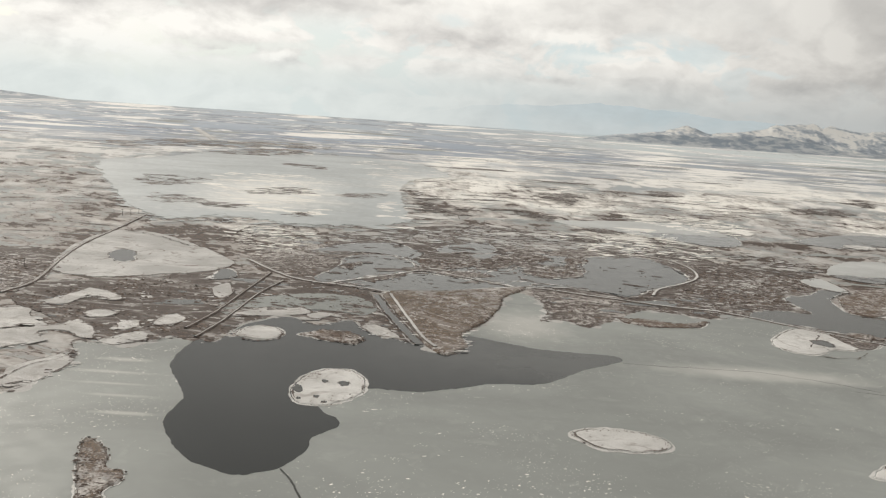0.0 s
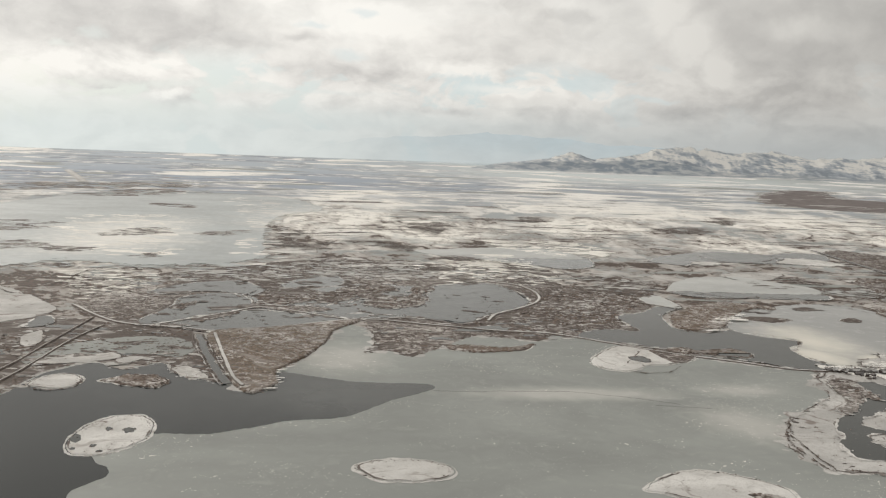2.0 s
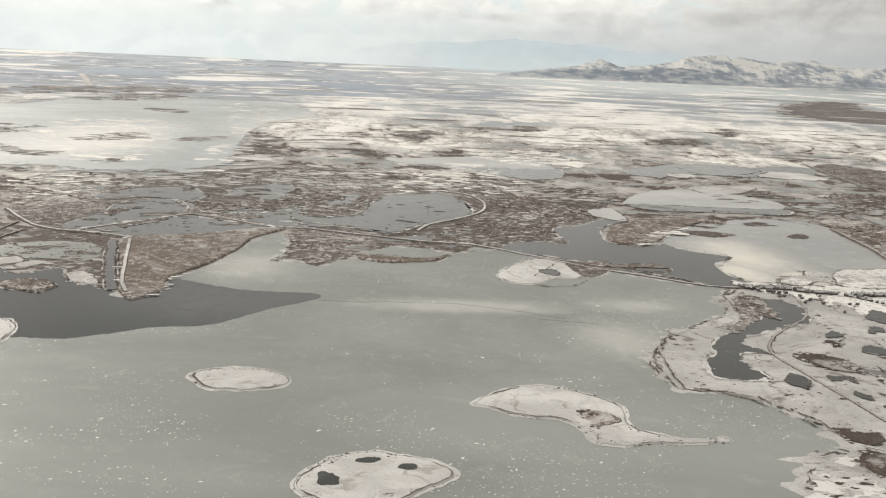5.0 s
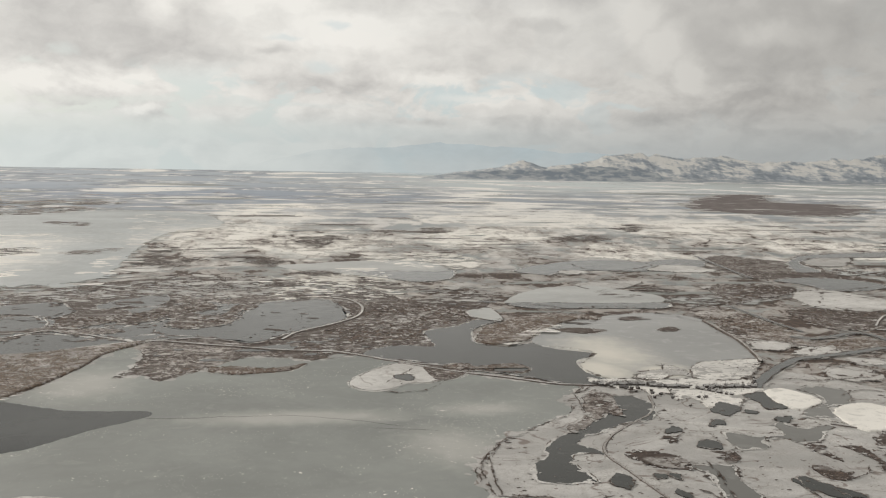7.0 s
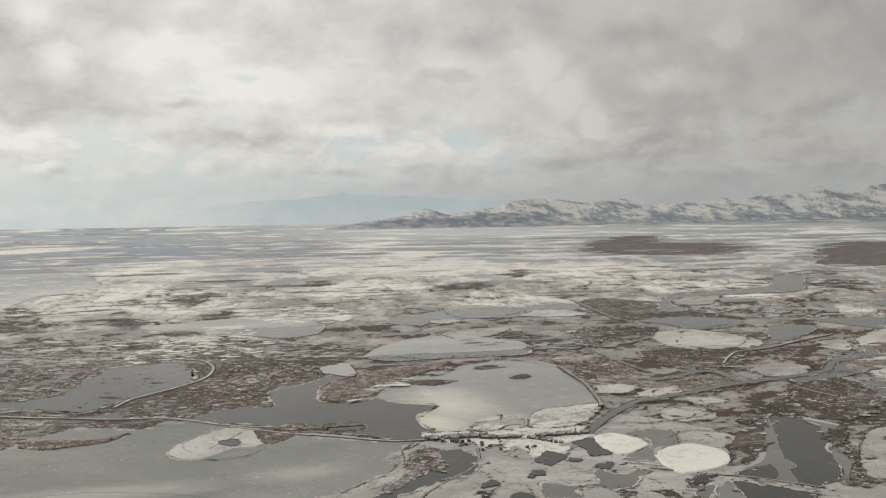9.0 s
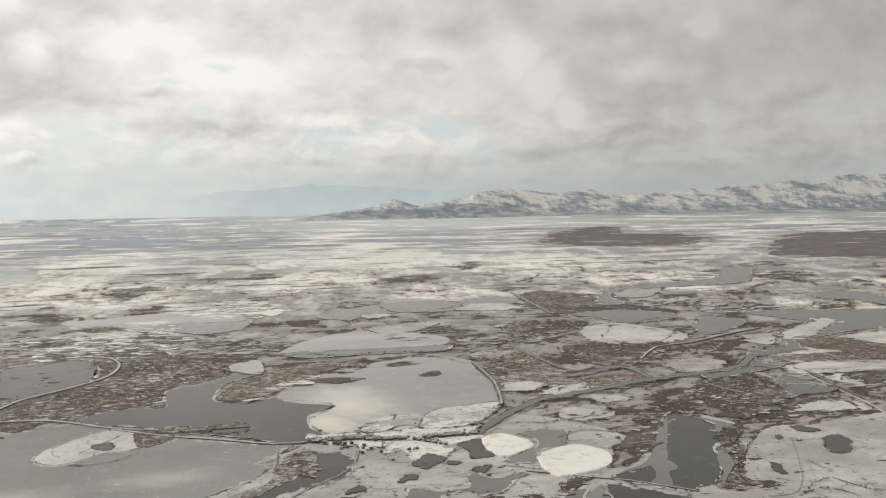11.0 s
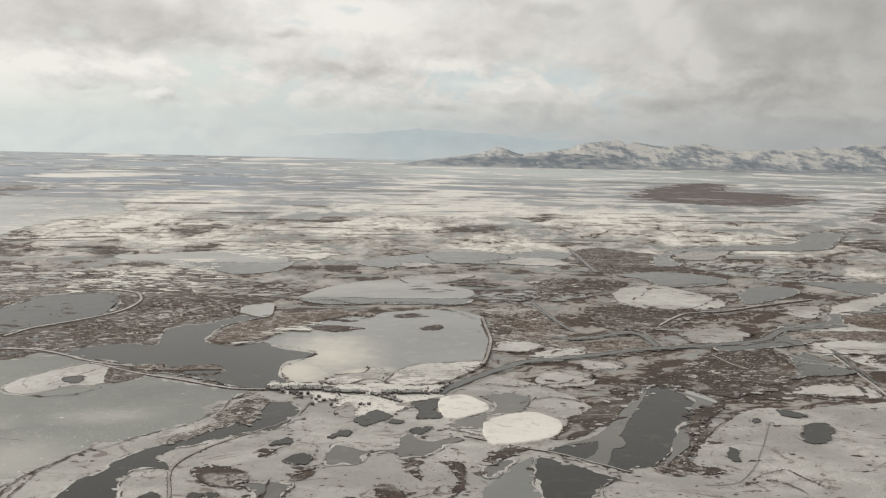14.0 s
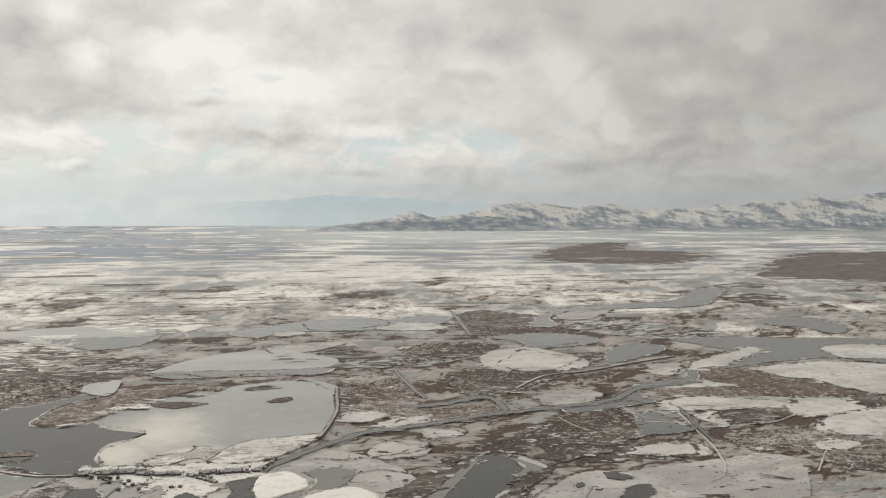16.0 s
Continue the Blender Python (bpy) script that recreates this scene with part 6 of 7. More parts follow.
flat("reed_islet", "marsh", "ragged brown reed islet between frozen ponds", "islet", 0.652, [(54.2, 682.4), (79.4, 710.8), (97.6, 706.7), (101.9, 687.1), (88.3, 667.1), (102.3, 657.6), (89.2, 639.2), (74.9, 643.4), (67.9, 659.8), (57.5, 665.8)])
flat("reed_islet", "marsh", "ragged brown reed islet between frozen ponds", "islet", 0.660, [(-2.2, 622.3), (17.3, 613.7), (37.4, 612.0), (49.5, 599.3), (32.4, 587.8), (13.2, 597.5), (-0.7, 605.4)])
flat("reed_islet", "marsh", "ragged brown reed islet between frozen ponds", "islet", 0.664, [(73.8, 633.1), (104.8, 660.0), (121.5, 642.6), (106.4, 613.9), (85.2, 607.0)])
flat("reed_islet", "marsh", "ragged brown reed islet between frozen ponds", "islet", 0.668, [(-39.2, 566.3), (-21.5, 583.9), (-9.2, 584.0), (-31.3, 559.5)])
flat("reed_islet", "marsh", "ragged brown reed islet between frozen ponds", "islet", 0.672, [(-58.2, 604.8), (-44.0, 625.6), (-43.1, 614.6), (-53.1, 593.7)])
flat("reed_islet", "marsh", "ragged brown reed islet between frozen ponds", "islet", 0.676, [(30.9, 655.2), (53.6, 673.5), (67.3, 653.9), (54.6, 626.5), (40.4, 630.5)])
flat("reed_islet", "marsh", "ragged brown reed islet between frozen ponds", "islet", 0.680, [(-65.9, 543.0), (-52.5, 550.9), (-37.7, 546.6), (-51.0, 537.2)])
flat("reed_strip", "thick", "curved reed strip in a pale ice flat", "reed strip", 0.521, [(433.2, 763.2), (434.3, 739.1), (444.8, 723.9), (458.6, 731.2), (465.5, 745.3), (449.8, 732.0), (440.2, 744.5), (438.3, 762.8)])
# clearings under cloud shade, which is painted as dull grey snow
flat("snowfield", "dull", "grey snow-covered clearing among brown reeds", "snowfield", 0.524, [(-197.7, 455.6), (-194.2, 465.0), (-189.9, 480.8), (-186.9, 489.4), (-175.8, 485.1), (-162.5, 471.4), (-164.0, 465.3), (-173.7, 471.0), (-181.6, 471.5), (-183.8, 454.2), (-187.6, 449.2), (-193.4, 448.9)])
flat("snowfield", "dull", "grey snow-covered clearing among brown reeds", "snowfield", 0.528, [(-169.0, 435.2), (-166.0, 442.3), (-160.3, 442.6), (-154.2, 439.2), (-155.0, 431.7), (-160.6, 427.9), (-165.7, 428.9)])
flat("snowfield", "dull", "grey snow-covered clearing among brown reeds", "snowfield", 0.532, [(-130.1, 421.9), (-130.1, 438.3), (-124.4, 443.5), (-118.6, 436.5), (-119.1, 428.1), (-123.5, 421.3)])
flat("snowfield", "dull", "grey snow-covered clearing among brown reeds", "snowfield", 0.536, [(-146.6, 417.7), (-143.9, 424.1), (-138.5, 425.5), (-136.6, 414.7), (-141.1, 408.2)])
flat("snowfield", "dull", "grey snow-covered clearing among brown reeds", "snowfield", 0.540, [(-224.0, 426.5), (-210.9, 433.7), (-198.3, 437.2), (-189.8, 421.4), (-181.3, 414.4), (-177.9, 409.8), (-187.5, 407.3), (-190.0, 401.3), (-205.7, 391.2)])
flat("snowfield", "dull", "grey snow-covered clearing among brown reeds", "snowfield", 0.520, [(-203.8, 387.6), (-192.9, 396.4), (-172.2, 409.0), (-169.0, 417.6), (-162.0, 417.1), (-152.6, 403.2), (-149.2, 390.8), (-154.2, 390.6), (-163.4, 400.6), (-171.7, 401.6), (-175.6, 395.5), (-169.3, 387.0), (-171.9, 378.8), (-176.7, 373.1), (-188.0, 357.3)])
flat("snowfield", "dull", "grey snow-covered clearing among brown reeds", "snowfield", 0.524, [(-171.1, 324.7), (-162.2, 332.9), (-163.4, 342.4), (-160.9, 349.2), (-156.9, 355.8), (-152.7, 362.5), (-150.7, 364.7), (-143.9, 358.6), (-143.0, 350.6), (-144.3, 342.5), (-146.9, 328.1), (-151.1, 328.0), (-165.4, 313.7)])
flat("snowfield", "dull", "grey snow-covered clearing among brown reeds", "snowfield", 0.528, [(-144.0, 387.2), (-138.1, 399.5), (-130.8, 405.4), (-124.7, 394.7), (-130.1, 387.6), (-135.9, 382.4)])
flat("snowfield", "dull", "grey snow-covered clearing among brown reeds", "snowfield", 0.532, [(-122.3, 512.5), (-116.6, 524.3), (-108.9, 497.5), (-114.1, 485.5)])
flat("snowfield", "dull", "grey snow-covered clearing among brown reeds", "snowfield", 0.536, [(-99.9, 457.7), (-81.0, 469.5), (-62.8, 471.8), (-58.9, 462.2), (-78.0, 453.3), (-95.2, 450.0)])
flat("snowfield", "dull", "grey snow-covered clearing among brown reeds", "snowfield", 0.540, [(-29.2, 441.5), (-22.2, 446.8), (-11.3, 432.3), (-9.5, 423.9), (-16.6, 425.5), (-24.1, 431.4)])
flat("snowfield", "dull", "grey snow-covered clearing among brown reeds", "snowfield", 0.520, [(-59.8, 462.0), (-51.3, 466.9), (-45.6, 463.2), (-51.2, 454.1), (-57.7, 453.6)])
flat("ice_shelf", "slough", "pale ice shelf along a dark pond", "ice", 0.660, [(514.4, 424.3), (518.0, 427.1), (501.5, 397.6), (490.2, 379.0), (480.0, 361.3), (471.2, 355.5), (461.0, 353.0), (448.9, 348.6), (454.5, 353.0), (468.1, 360.5), (483.5, 379.8), (492.7, 393.9), (504.0, 412.0)])
flat("ice_shelf", "slough", "pale ice tongue in a dark pond", "ice", 0.664, [(468.7, 355.8), (479.4, 360.6), (479.1, 351.5), (476.0, 346.0), (471.1, 343.7), (462.5, 327.1), (454.6, 332.0), (461.5, 339.3), (466.1, 347.9)])
flat("ice_shelf", "slough", "pale ice shelf along a dark pond", "ice", 0.668, [(533.4, 425.3), (538.4, 421.5), (547.4, 399.8), (536.2, 400.2), (527.0, 388.9), (528.3, 396.3), (537.6, 411.0)])
flat("ice_shelf", "slough", "pale ice shelf along a dark pond", "ice", 0.672, [(511.6, 367.9), (512.0, 361.4), (506.0, 346.6), (497.3, 336.9), (487.4, 326.5), (495.9, 340.6), (500.4, 351.1)])
flat("reed_marsh", "thick", "dense dark brown reeds beside a pond", "marsh", 0.700, [(474.7, 396.0), (484.6, 409.1), (496.5, 415.8), (512.7, 423.3), (502.9, 408.9), (492.1, 393.9), (486.0, 381.1), (480.4, 379.2), (470.7, 369.6), (463.6, 362.4), (453.7, 357.5), (447.8, 360.5), (456.7, 372.1), (464.1, 383.8)])
flat("reed_marsh", "thick", "dense dark brown reeds beside a pond", "marsh", 0.704, [(531.1, 395.8), (542.1, 402.3), (547.3, 399.7), (532.9, 383.5), (525.0, 379.9), (521.7, 368.3), (512.8, 360.4), (516.7, 373.1), (524.0, 385.5)])
flat("reed_marsh", "brown", "brown reeds beside a pond", "marsh", 0.708, [(496.2, 334.8), (502.7, 339.6), (498.7, 329.7), (500.8, 322.8), (508.8, 318.5), (499.4, 314.0), (494.1, 319.7), (484.3, 319.7), (480.8, 323.3), (489.0, 326.2)])
flat("reed_marsh", "thick", "dense dark brown reed marsh", "marsh", 0.712, [(499.1, 432.4), (522.4, 448.1), (546.6, 456.3), (560.3, 449.8), (576.3, 441.9), (586.0, 429.1), (560.1, 414.5), (548.0, 421.3), (543.9, 431.7), (537.4, 438.1), (523.4, 436.3), (501.9, 424.5)])
flat("reed_patch", "thick", "brown reed patch in the snow", "marsh", 0.716, [(302.7, 332.4), (308.5, 334.0), (321.3, 328.8), (322.6, 324.1), (318.9, 321.2), (321.2, 315.4), (312.6, 319.2), (307.4, 321.0), (303.8, 326.5)])
flat("reed_patch", "marsh", "ragged brown reeds in an oxbow pond", "marsh", 0.720, [(311.9, 412.6), (318.5, 428.7), (325.8, 423.0), (320.8, 405.4), (317.7, 388.2), (313.2, 393.6)])
drift([(-20.9, 521.8), (-14.0, 521.9), (2.7, 455.6), (13.2, 413.2), (17.5, 407.5), (16.9, 401.9), (9.0, 403.7), (-5.0, 449.8)], "clean_lit", 1.02, "bright snow along the edge of a reed spit")
drift([(-17.2, 523.5), (4.1, 527.6), (33.8, 546.9), (68.4, 570.0), (69.7, 562.8), (41.0, 535.7), (14.9, 515.8), (-7.0, 507.5)], "clean_lit", 1.02, "bright snow along the edge of a reed spit")
drift([(16.9, 401.9), (19.6, 413.2), (25.2, 417.2), (24.0, 427.4), (30.1, 450.4), (19.4, 431.5), (14.5, 411.3)], "clean_lit", 1.02, "bright snow along the edge of a reed spit")
drift([(299.4, 549.5), (309.3, 573.0), (324.4, 587.2), (349.0, 603.3), (341.5, 587.3), (323.9, 569.7), (312.1, 560.9), (309.2, 545.3), (303.0, 538.3)], "clean_lit", 1.24, "streaks of bright snow on a reedy peninsula")
# sunlit marsh, painted as streaks of whiter snow
drift([(118.5, 847.4), (155.5, 865.9), (196.8, 870.2), (235.3, 856.1), (253.4, 836.7), (260.2, 792.8), (244.6, 743.8), (216.3, 714.5), (173.8, 710.9), (148.9, 738.8)])
drift([(-172.4, 746.6), (-141.6, 775.7), (-100.6, 769.6), (-86.8, 709.8), (-96.8, 650.0), (-122.0, 627.8), (-143.8, 671.3)])
drift([(194.0, 893.9), (228.0, 926.5), (240.2, 902.6), (251.4, 853.2), (199.9, 762.5), (162.2, 763.0), (160.6, 794.3), (186.5, 843.8)])
drift([(237.0, 1025.3), (300.0, 1070.1), (353.1, 1053.6), (370.4, 965.4), (331.9, 917.4), (274.0, 936.3)])
drift([(-96.0, 772.7), (-27.8, 823.6), (80.0, 827.5), (176.7, 822.5), (253.2, 771.9), (241.1, 733.0), (171.3, 746.4), (73.9, 756.3), (4.7, 740.1), (-51.8, 722.6), (-87.8, 710.4)], "pale", 0.45, "streaks of pale ice among the reeds")
drift([(8.8, 867.5), (78.0, 869.3), (134.2, 843.7), (146.3, 761.7), (112.2, 737.7), (55.4, 730.1)], "dull", 0.45, "streaks of grey snow among the reeds")
drift([(256.0, 781.6), (299.9, 803.4), (339.7, 774.6), (332.7, 717.8), (291.9, 700.9), (260.5, 711.3)], "dull", 0.45, "streaks of grey snow among the reeds")
drift([(-131.1, 760.9), (-38.9, 776.0), (59.0, 795.4), (141.7, 799.8), (138.8, 756.0), (41.2, 750.9), (-29.4, 715.3), (-84.0, 719.5)], "dull", 0.45, "streaks of grey snow among the reeds")
drift([(752.3, 915.1), (865.0, 868.3), (885.1, 799.7), (815.6, 775.8), (751.8, 819.6)], "pale", 0.45, "streaks of pale ice among the reeds")
drift([(479.5, 721.3), (558.4, 732.3), (570.9, 701.9), (518.7, 674.9), (484.0, 682.3)], "pale", 0.45, "streaks of pale ice among the reeds")
flat("reed_strip", "thick", "curved reed strip in pale ice", "reed strip", 0.60, [(361.8, 627.6), (367.0, 616.2), (377.7, 615.6), (385.5, 628.6), (385.6, 619.6), (374.9, 607.1), (361.6, 605.8), (357.7, 616.7)])
flat("reed_strip", "brown", "low reed islet in pale ice", "reed strip", 0.60, [(406.9, 629.7), (415.3, 633.9), (421.9, 631.2), (415.3, 622.4), (406.6, 622.9)])
drift([(-137, 1658), (-64, 1776), (51, 1633), (42, 1285), (9, 1060), (9.4, 900.6), (-23.7, 808.6), (-52.5, 978.5), (-67, 1250)], "clean_lit", 0.48, "streaks of bright snow blown over the ice")
# streaks painted white for the sun patch on the ice flat
drift([(-290, 1155), (-273, 1272), (-175, 1286), (-141, 1196), (-127.9, 961.5), (-97.4, 892.9), (-131.1, 834.6), (-196.1, 896.4)], "white", 0.49, "streaks of bright snow blown over the ice")
drift([(-496, 1366), (-484, 1559), (-401, 1731), (-209, 1851), (-188, 1719), (-362, 1590), (-427, 1400), (-440, 1235)], "wide", 0.47, "streaks of pale ice along the flat")
drift([(-266.5, 819.9), (-206.9, 847.7), (-149.0, 825.1), (-49.0, 839.7), (-42.1, 796.1), (-133.7, 770.3), (-200.1, 772.3), (-236.4, 748.1)], "wide", 0.47, "streaks of pale ice along the flat")

# ---- islands ----
ISLANDS = []
ISLANDS.append(([(-49.1, 338.2), (-45.8, 355.1), (-37.7, 366.3), (-27.9, 366.7), (-20.9, 354.6), (-19.8, 340.2), (-24.3, 327.8), (-34.3, 319.5), (-43, 320.5), (-46.9, 326.3)], "isle", 0.3, "round snow-covered island with small dark pools"))
ISLANDS.append(([(59.1, 306.7), (63.7, 311.4), (74.6, 313.2), (87, 311.1), (94, 305.5), (94.3, 297.6), (88.4, 292.1), (76.2, 291.3), (64.8, 294.1), (59.9, 301.3)], "isle", 0.3, "flat oval snow-covered island ringed with reeds"))
ISLANDS.append(([(192.1, 458.3), (201.2, 476.6), (214.8, 493.2), (226.6, 500.5), (237.1, 493.3), (253.5, 485.6), (258.6, 471.9), (249.3, 461.2), (235.1, 454.9), (224.1, 453.2), (216.1, 445.6), (205.8, 440.1), (195.1, 445.4)], "isle", 0.3, "snow-covered island joined to the road by brown reeds"))
ISLANDS.append(([(246.2, 491.2), (253, 496.4), (263.2, 494.5), (265.1, 488.2), (280, 494.2), (291.3, 494), (298.3, 480.7), (290.6, 470.7), (277.4, 473.5), (264, 478.8), (250.3, 484.1)], "sedge", 0.25, "brown reedy islets along the dike road"))
ISLANDS.append(([(237.1, 490.9), (253.5, 485.6), (258.6, 471.9), (249.3, 461.2), (239.3, 458.9), (235.4, 474.7)], "marsh", 0.35, "brown reed bed on a snowy island"))
ISLANDS.append(([(158.3, 282.8), (171.1, 293.8), (184, 299), (195.9, 295.2), (204.9, 288.3), (211.1, 279.2), (209.2, 266.6), (212.4, 260), (225.8, 254.3), (237.7, 256.1), (238.8, 252.7), (228.6, 251.3), (213.8, 250.8), (202.4, 248.7), (194.1, 252.1), (192.1, 261.3), (185.7, 268.4), (174.7, 271.7), (162, 278.9)], "isle", 0.3, "long snow-covered island with a narrow tail"))
ISLANDS.append(([(193.8, 274.5), (201.6, 276.7), (207.4, 273.6), (207.6, 266.7), (197.9, 261.9), (194.7, 266.2)], "sedge", 0.33, "brown reed bed on a snowy island"))
ISLANDS.append(([(101.9, 226.1), (107.4, 235.7), (116.3, 242.5), (127.7, 243.7), (139.4, 240.1), (146.8, 234.6), (147.2, 228.5), (139.6, 221.7), (130.7, 214.5), (116.3, 212.1), (105.3, 218.3)], "isle", 0.3, "snow-covered island with dark pools"))
ISLANDS.append(([(-88.2, 412.7), (-84.3, 426.7), (-75.2, 431.2), (-66.1, 422.3), (-67.2, 409.4), (-77.1, 405)], "isle", 0.3, "small snowy islet ringed with reeds"))
ISLANDS.append(([(-58.1, 417.8), (-47.9, 428.9), (-33.6, 427.9), (-25.7, 417), (-31.7, 407.4), (-48.6, 412.7)], "sedge", 0.4, "small low reedy islet in dark water"))
ISLANDS.append(([(116.6, 497.2), (131.8, 498.4), (150.1, 492.3), (169.1, 502.4), (161.8, 487.3), (140.1, 479.5), (118.8, 484.4)], "sedge", 0.4, "low reedy islet near the shore"))
ISLANDS.append(([(-79.8, 199.3), (-106.6, 270.4), (-103.1, 273.3), (-95.5, 267.4), (-91.7, 256.8), (-86.6, 251.3), (-85.2, 243.5), (-86.2, 235.1), (-70.6, 200.2)], "sedge", 0.6, "reedy snow-covered point of land"))
ISLANDS.append(([(-21.9, 524.4), (20.1, 543.5), (69.5, 568.9), (51.6, 532.8), (47.6, 504.3), (37.1, 469), (23.6, 438.3), (25, 415.2), (14.3, 398.2), (4.9, 409.7), (-6, 454.4)], "straw", 0.8, "triangular reed-covered spit of land"))
ISLANDS.append(([(279, 553.6), (283.4, 568.9), (294.5, 602.3), (307.1, 613.4), (323.1, 631.5), (345.4, 645.9), (362.3, 648.5), (386.4, 638.9), (386.5, 622.3), (371.3, 626.5), (356.8, 614.7), (339.9, 593.8), (324, 570), (314.2, 554.9), (302.5, 548.9), (288.9, 544.4)], "sedge", 0.7, "brown reedy peninsula dusted with snow"))
ISLANDS.append(([(342.2, 589.5), (352.0, 595.0), (364.3, 594.2), (375.3, 589.5), (379.4, 583.3), (366.7, 576.3), (358.1, 574.9), (351.3, 579.1), (345.9, 581.4)], "brown", 0.3, "brown reed islet in pale ice"))
ISLANDS.append(([(417.7, 587.0), (425.2, 592.7), (432.4, 594.4), (434.4, 586.0), (428.8, 578.3), (422.7, 576.7), (418.2, 579.0)], "brown", 0.3, "small dark reed islet in pale ice"))
# the white of the two mounds also paints the sun on them
ISLANDS.append(([(410.9, 424.8), (422.0, 427.6), (427.0, 418.9), (430.5, 407.7), (429.3, 400.4), (421.6, 394.1), (413.3, 389.0), (405.8, 391.6), (405.3, 403.3), (406.1, 415.4)], "white", 0.5, "smooth white snow mound"))
ISLANDS.append(([(430.4, 391.3), (436.9, 394.1), (447.5, 396.4), (455.5, 390.9), (459.1, 381.7), (457.4, 371.1), (451.6, 362.2), (443.1, 357.2), (434.0, 353.1), (423.6, 352.2), (419.8, 356.3), (419.4, 367.0), (421.8, 377.9), (426.0, 385.7)], "white", 0.6, "large smooth white snow mound"))
for i, (pts, mat, high, label) in enumerate(ISLANDS):
    ob, line = slab("snow_mound" if mat == "white" else "island", pts, 0.45 + 0.004 * i, M[mat], label, "mound" if mat == "white" else "island", 0.7, 1.0 if mat == "white" else 1.4 if mat in ("brown", "sedge") else 0.8, 200 + i,
                    bank=high, slope=1.0 if mat == "white" else 1.6)
    if mat != "white":
        if mat == "isle":
            rim(ob, "snow_apron", line, 0.2, 0.8, 0.47, "isle", 240 + i, "thin snow apron on the ice", -0.3)
        ring = inward(line, 1.1)
        rim(ob, "reed_ring", ring, 0.24, 0.20, 0.57 + high * 0.7, "bank", 210 + i, "thin broken reed ring", 0.42)
        fringe(ob, line, 0.6, 0.9 if mat == "isle" else 1.6, 200 + i, size=0.28, base=0.5, gaps=0.42)
        fringe(ob, inward(line, 2.2), 0.9, 1.1, 230 + i, size=0.26, base=0.45 + high, gaps=0.40)
    if mat in ("sedge", "brown"):
        rim(ob, "snow_edge", line, 0.25, 0.45, 0.47 + 0.002 * i, "isle", 270 + i, "thin white snow edge of the islet", 0.1)
    if mat in ("marsh", "thick", "sedge"):
        scrub(ob, line, int(min(1500, 0.8 * abs(area(line)))), 0.5, 200 + i, base=0.45 + high, cut=-0.05, freq=0.06)


def pool(x, y, rx, ry, z, seed):
    ob, line = slab("frozen_pool", blob(rng(seed), x, y, rx, ry, 0.2, seed * 0.71, 16, 0.3), z, M["dark"], "small dark frozen pool on a snowy island", "pool", 0.7, 0.15, seed)
    ob["group"] = "pools on the islands"
    fringe(ob, line, 0.3, 1.4, seed, size=0.25, base=z - 0.05)


for i, (x, y, rx, ry, z) in enumerate((
        (-46.3, 337.1, 2.0, 4.5, 0.84), (-36.8, 348.4, 1.4, 2.0, 0.84), (-28.8, 346.4, 2.4, 3.0, 0.84), (-38, 329.1, 1.3, 1.6, 0.84),
        (-44.5, 326.0, 0.8, 1.3, 0.84), (-34.4, 323.4, 1.1, 1.2, 0.84), (111.5, 227.2, 3.0, 4.6, 0.84), (122.8, 238.6, 3.6, 2.0, 0.84),
        (134.3, 234.3, 2.8, 2.2, 0.84))):
    pool(x, y, rx, ry, z, 260 + i)

# ---- levees, roads and channels ----
levee("spit_levee", [(-18.2, 520.7), (-8.1, 472.8), (1.9, 427.6), (9, 408.6)], "straight snow-covered levee along the spit", 1.5, 1.3, False, 301)
channel("spit_canal", [(-27, 518.1), (-15.8, 470.8), (-6.1, 436.8), (1.3, 412.9)], 4.0, "straight dark canal beside the levee", "dark", 303)
levee("dike_road", [(-121.4, 606.4), (-81.4, 552.7), (-36.6, 536.6), (-8, 523.6), (20.1, 543.5), (69.5, 568.9), (112.2, 555.3), (155.8, 538.3), (189.2, 530.4), (221.4, 504.7), (248.7, 490.5)], "snowy dike road along the marsh", 1.5, 0.4, False, 304)
levee("dike_road", [(223.4, 499.8), (252.5, 477), (278.1, 461.8), (304.9, 445.2), (328.9, 441.5)], "snowy dike road leading to the village", 1.3, 0.5, False, 305)
levee("curved_dike", [(184.1, 736.7), (204.6, 722.1), (213.2, 694.1), (211.7, 662.7), (202.5, 637.7), (183.9, 613.4), (164.1, 592), (154.5, 569.3)], "curved snowy dike round a frozen lake", 1.7, 0.4, False, 306, 0.8)
levee("levee_road", [(-98.7, 564.1), (-103.4, 503.5), (-107.3, 451.8), (-113.2, 417.4)], "straight levee road with snowy shoulders", 0.95, 0.5, True, 307, share=0.36)
levee("levee_road", [(-86.8, 541.9), (-94.5, 500), (-99, 441.6), (-104.6, 402.7)], "straight levee road with snowy shoulders", 0.8, 0.5, False, 308, share=0.28)
levee("marsh_road", [(-252.8, 792.5), (-248.2, 709.9), (-245.2, 631.6), (-237.2, 572.9), (-222.7, 498.9), (-226.7, 467)], "pale snowy road across the marsh", 1.3, 0.3, True, 309, 0.5)
levee("village_road", [(344.2, 419.9), (338.8, 401), (330, 386.7), (315.5, 373.6), (302.6, 359.6), (294.3, 345.8), (292.2, 333.9), (294.5, 317.7), (297.1, 300.2), (299.6, 284.3), (301.8, 269.8), (307.1, 259.2), (312.6, 250.1), (319, 238)], "brown gravel road curving to the village", 0.8, 0.12, True, 311, 0.5)
levee("thin_road", [(411.2, 365.6), (422.5, 357.8), (433.2, 349.7), (446.6, 341.1), (458.4, 330.3), (469.8, 318.7)], "thin straight road between frozen lakes", 0.6, 0.35, False, 312, 0.4)
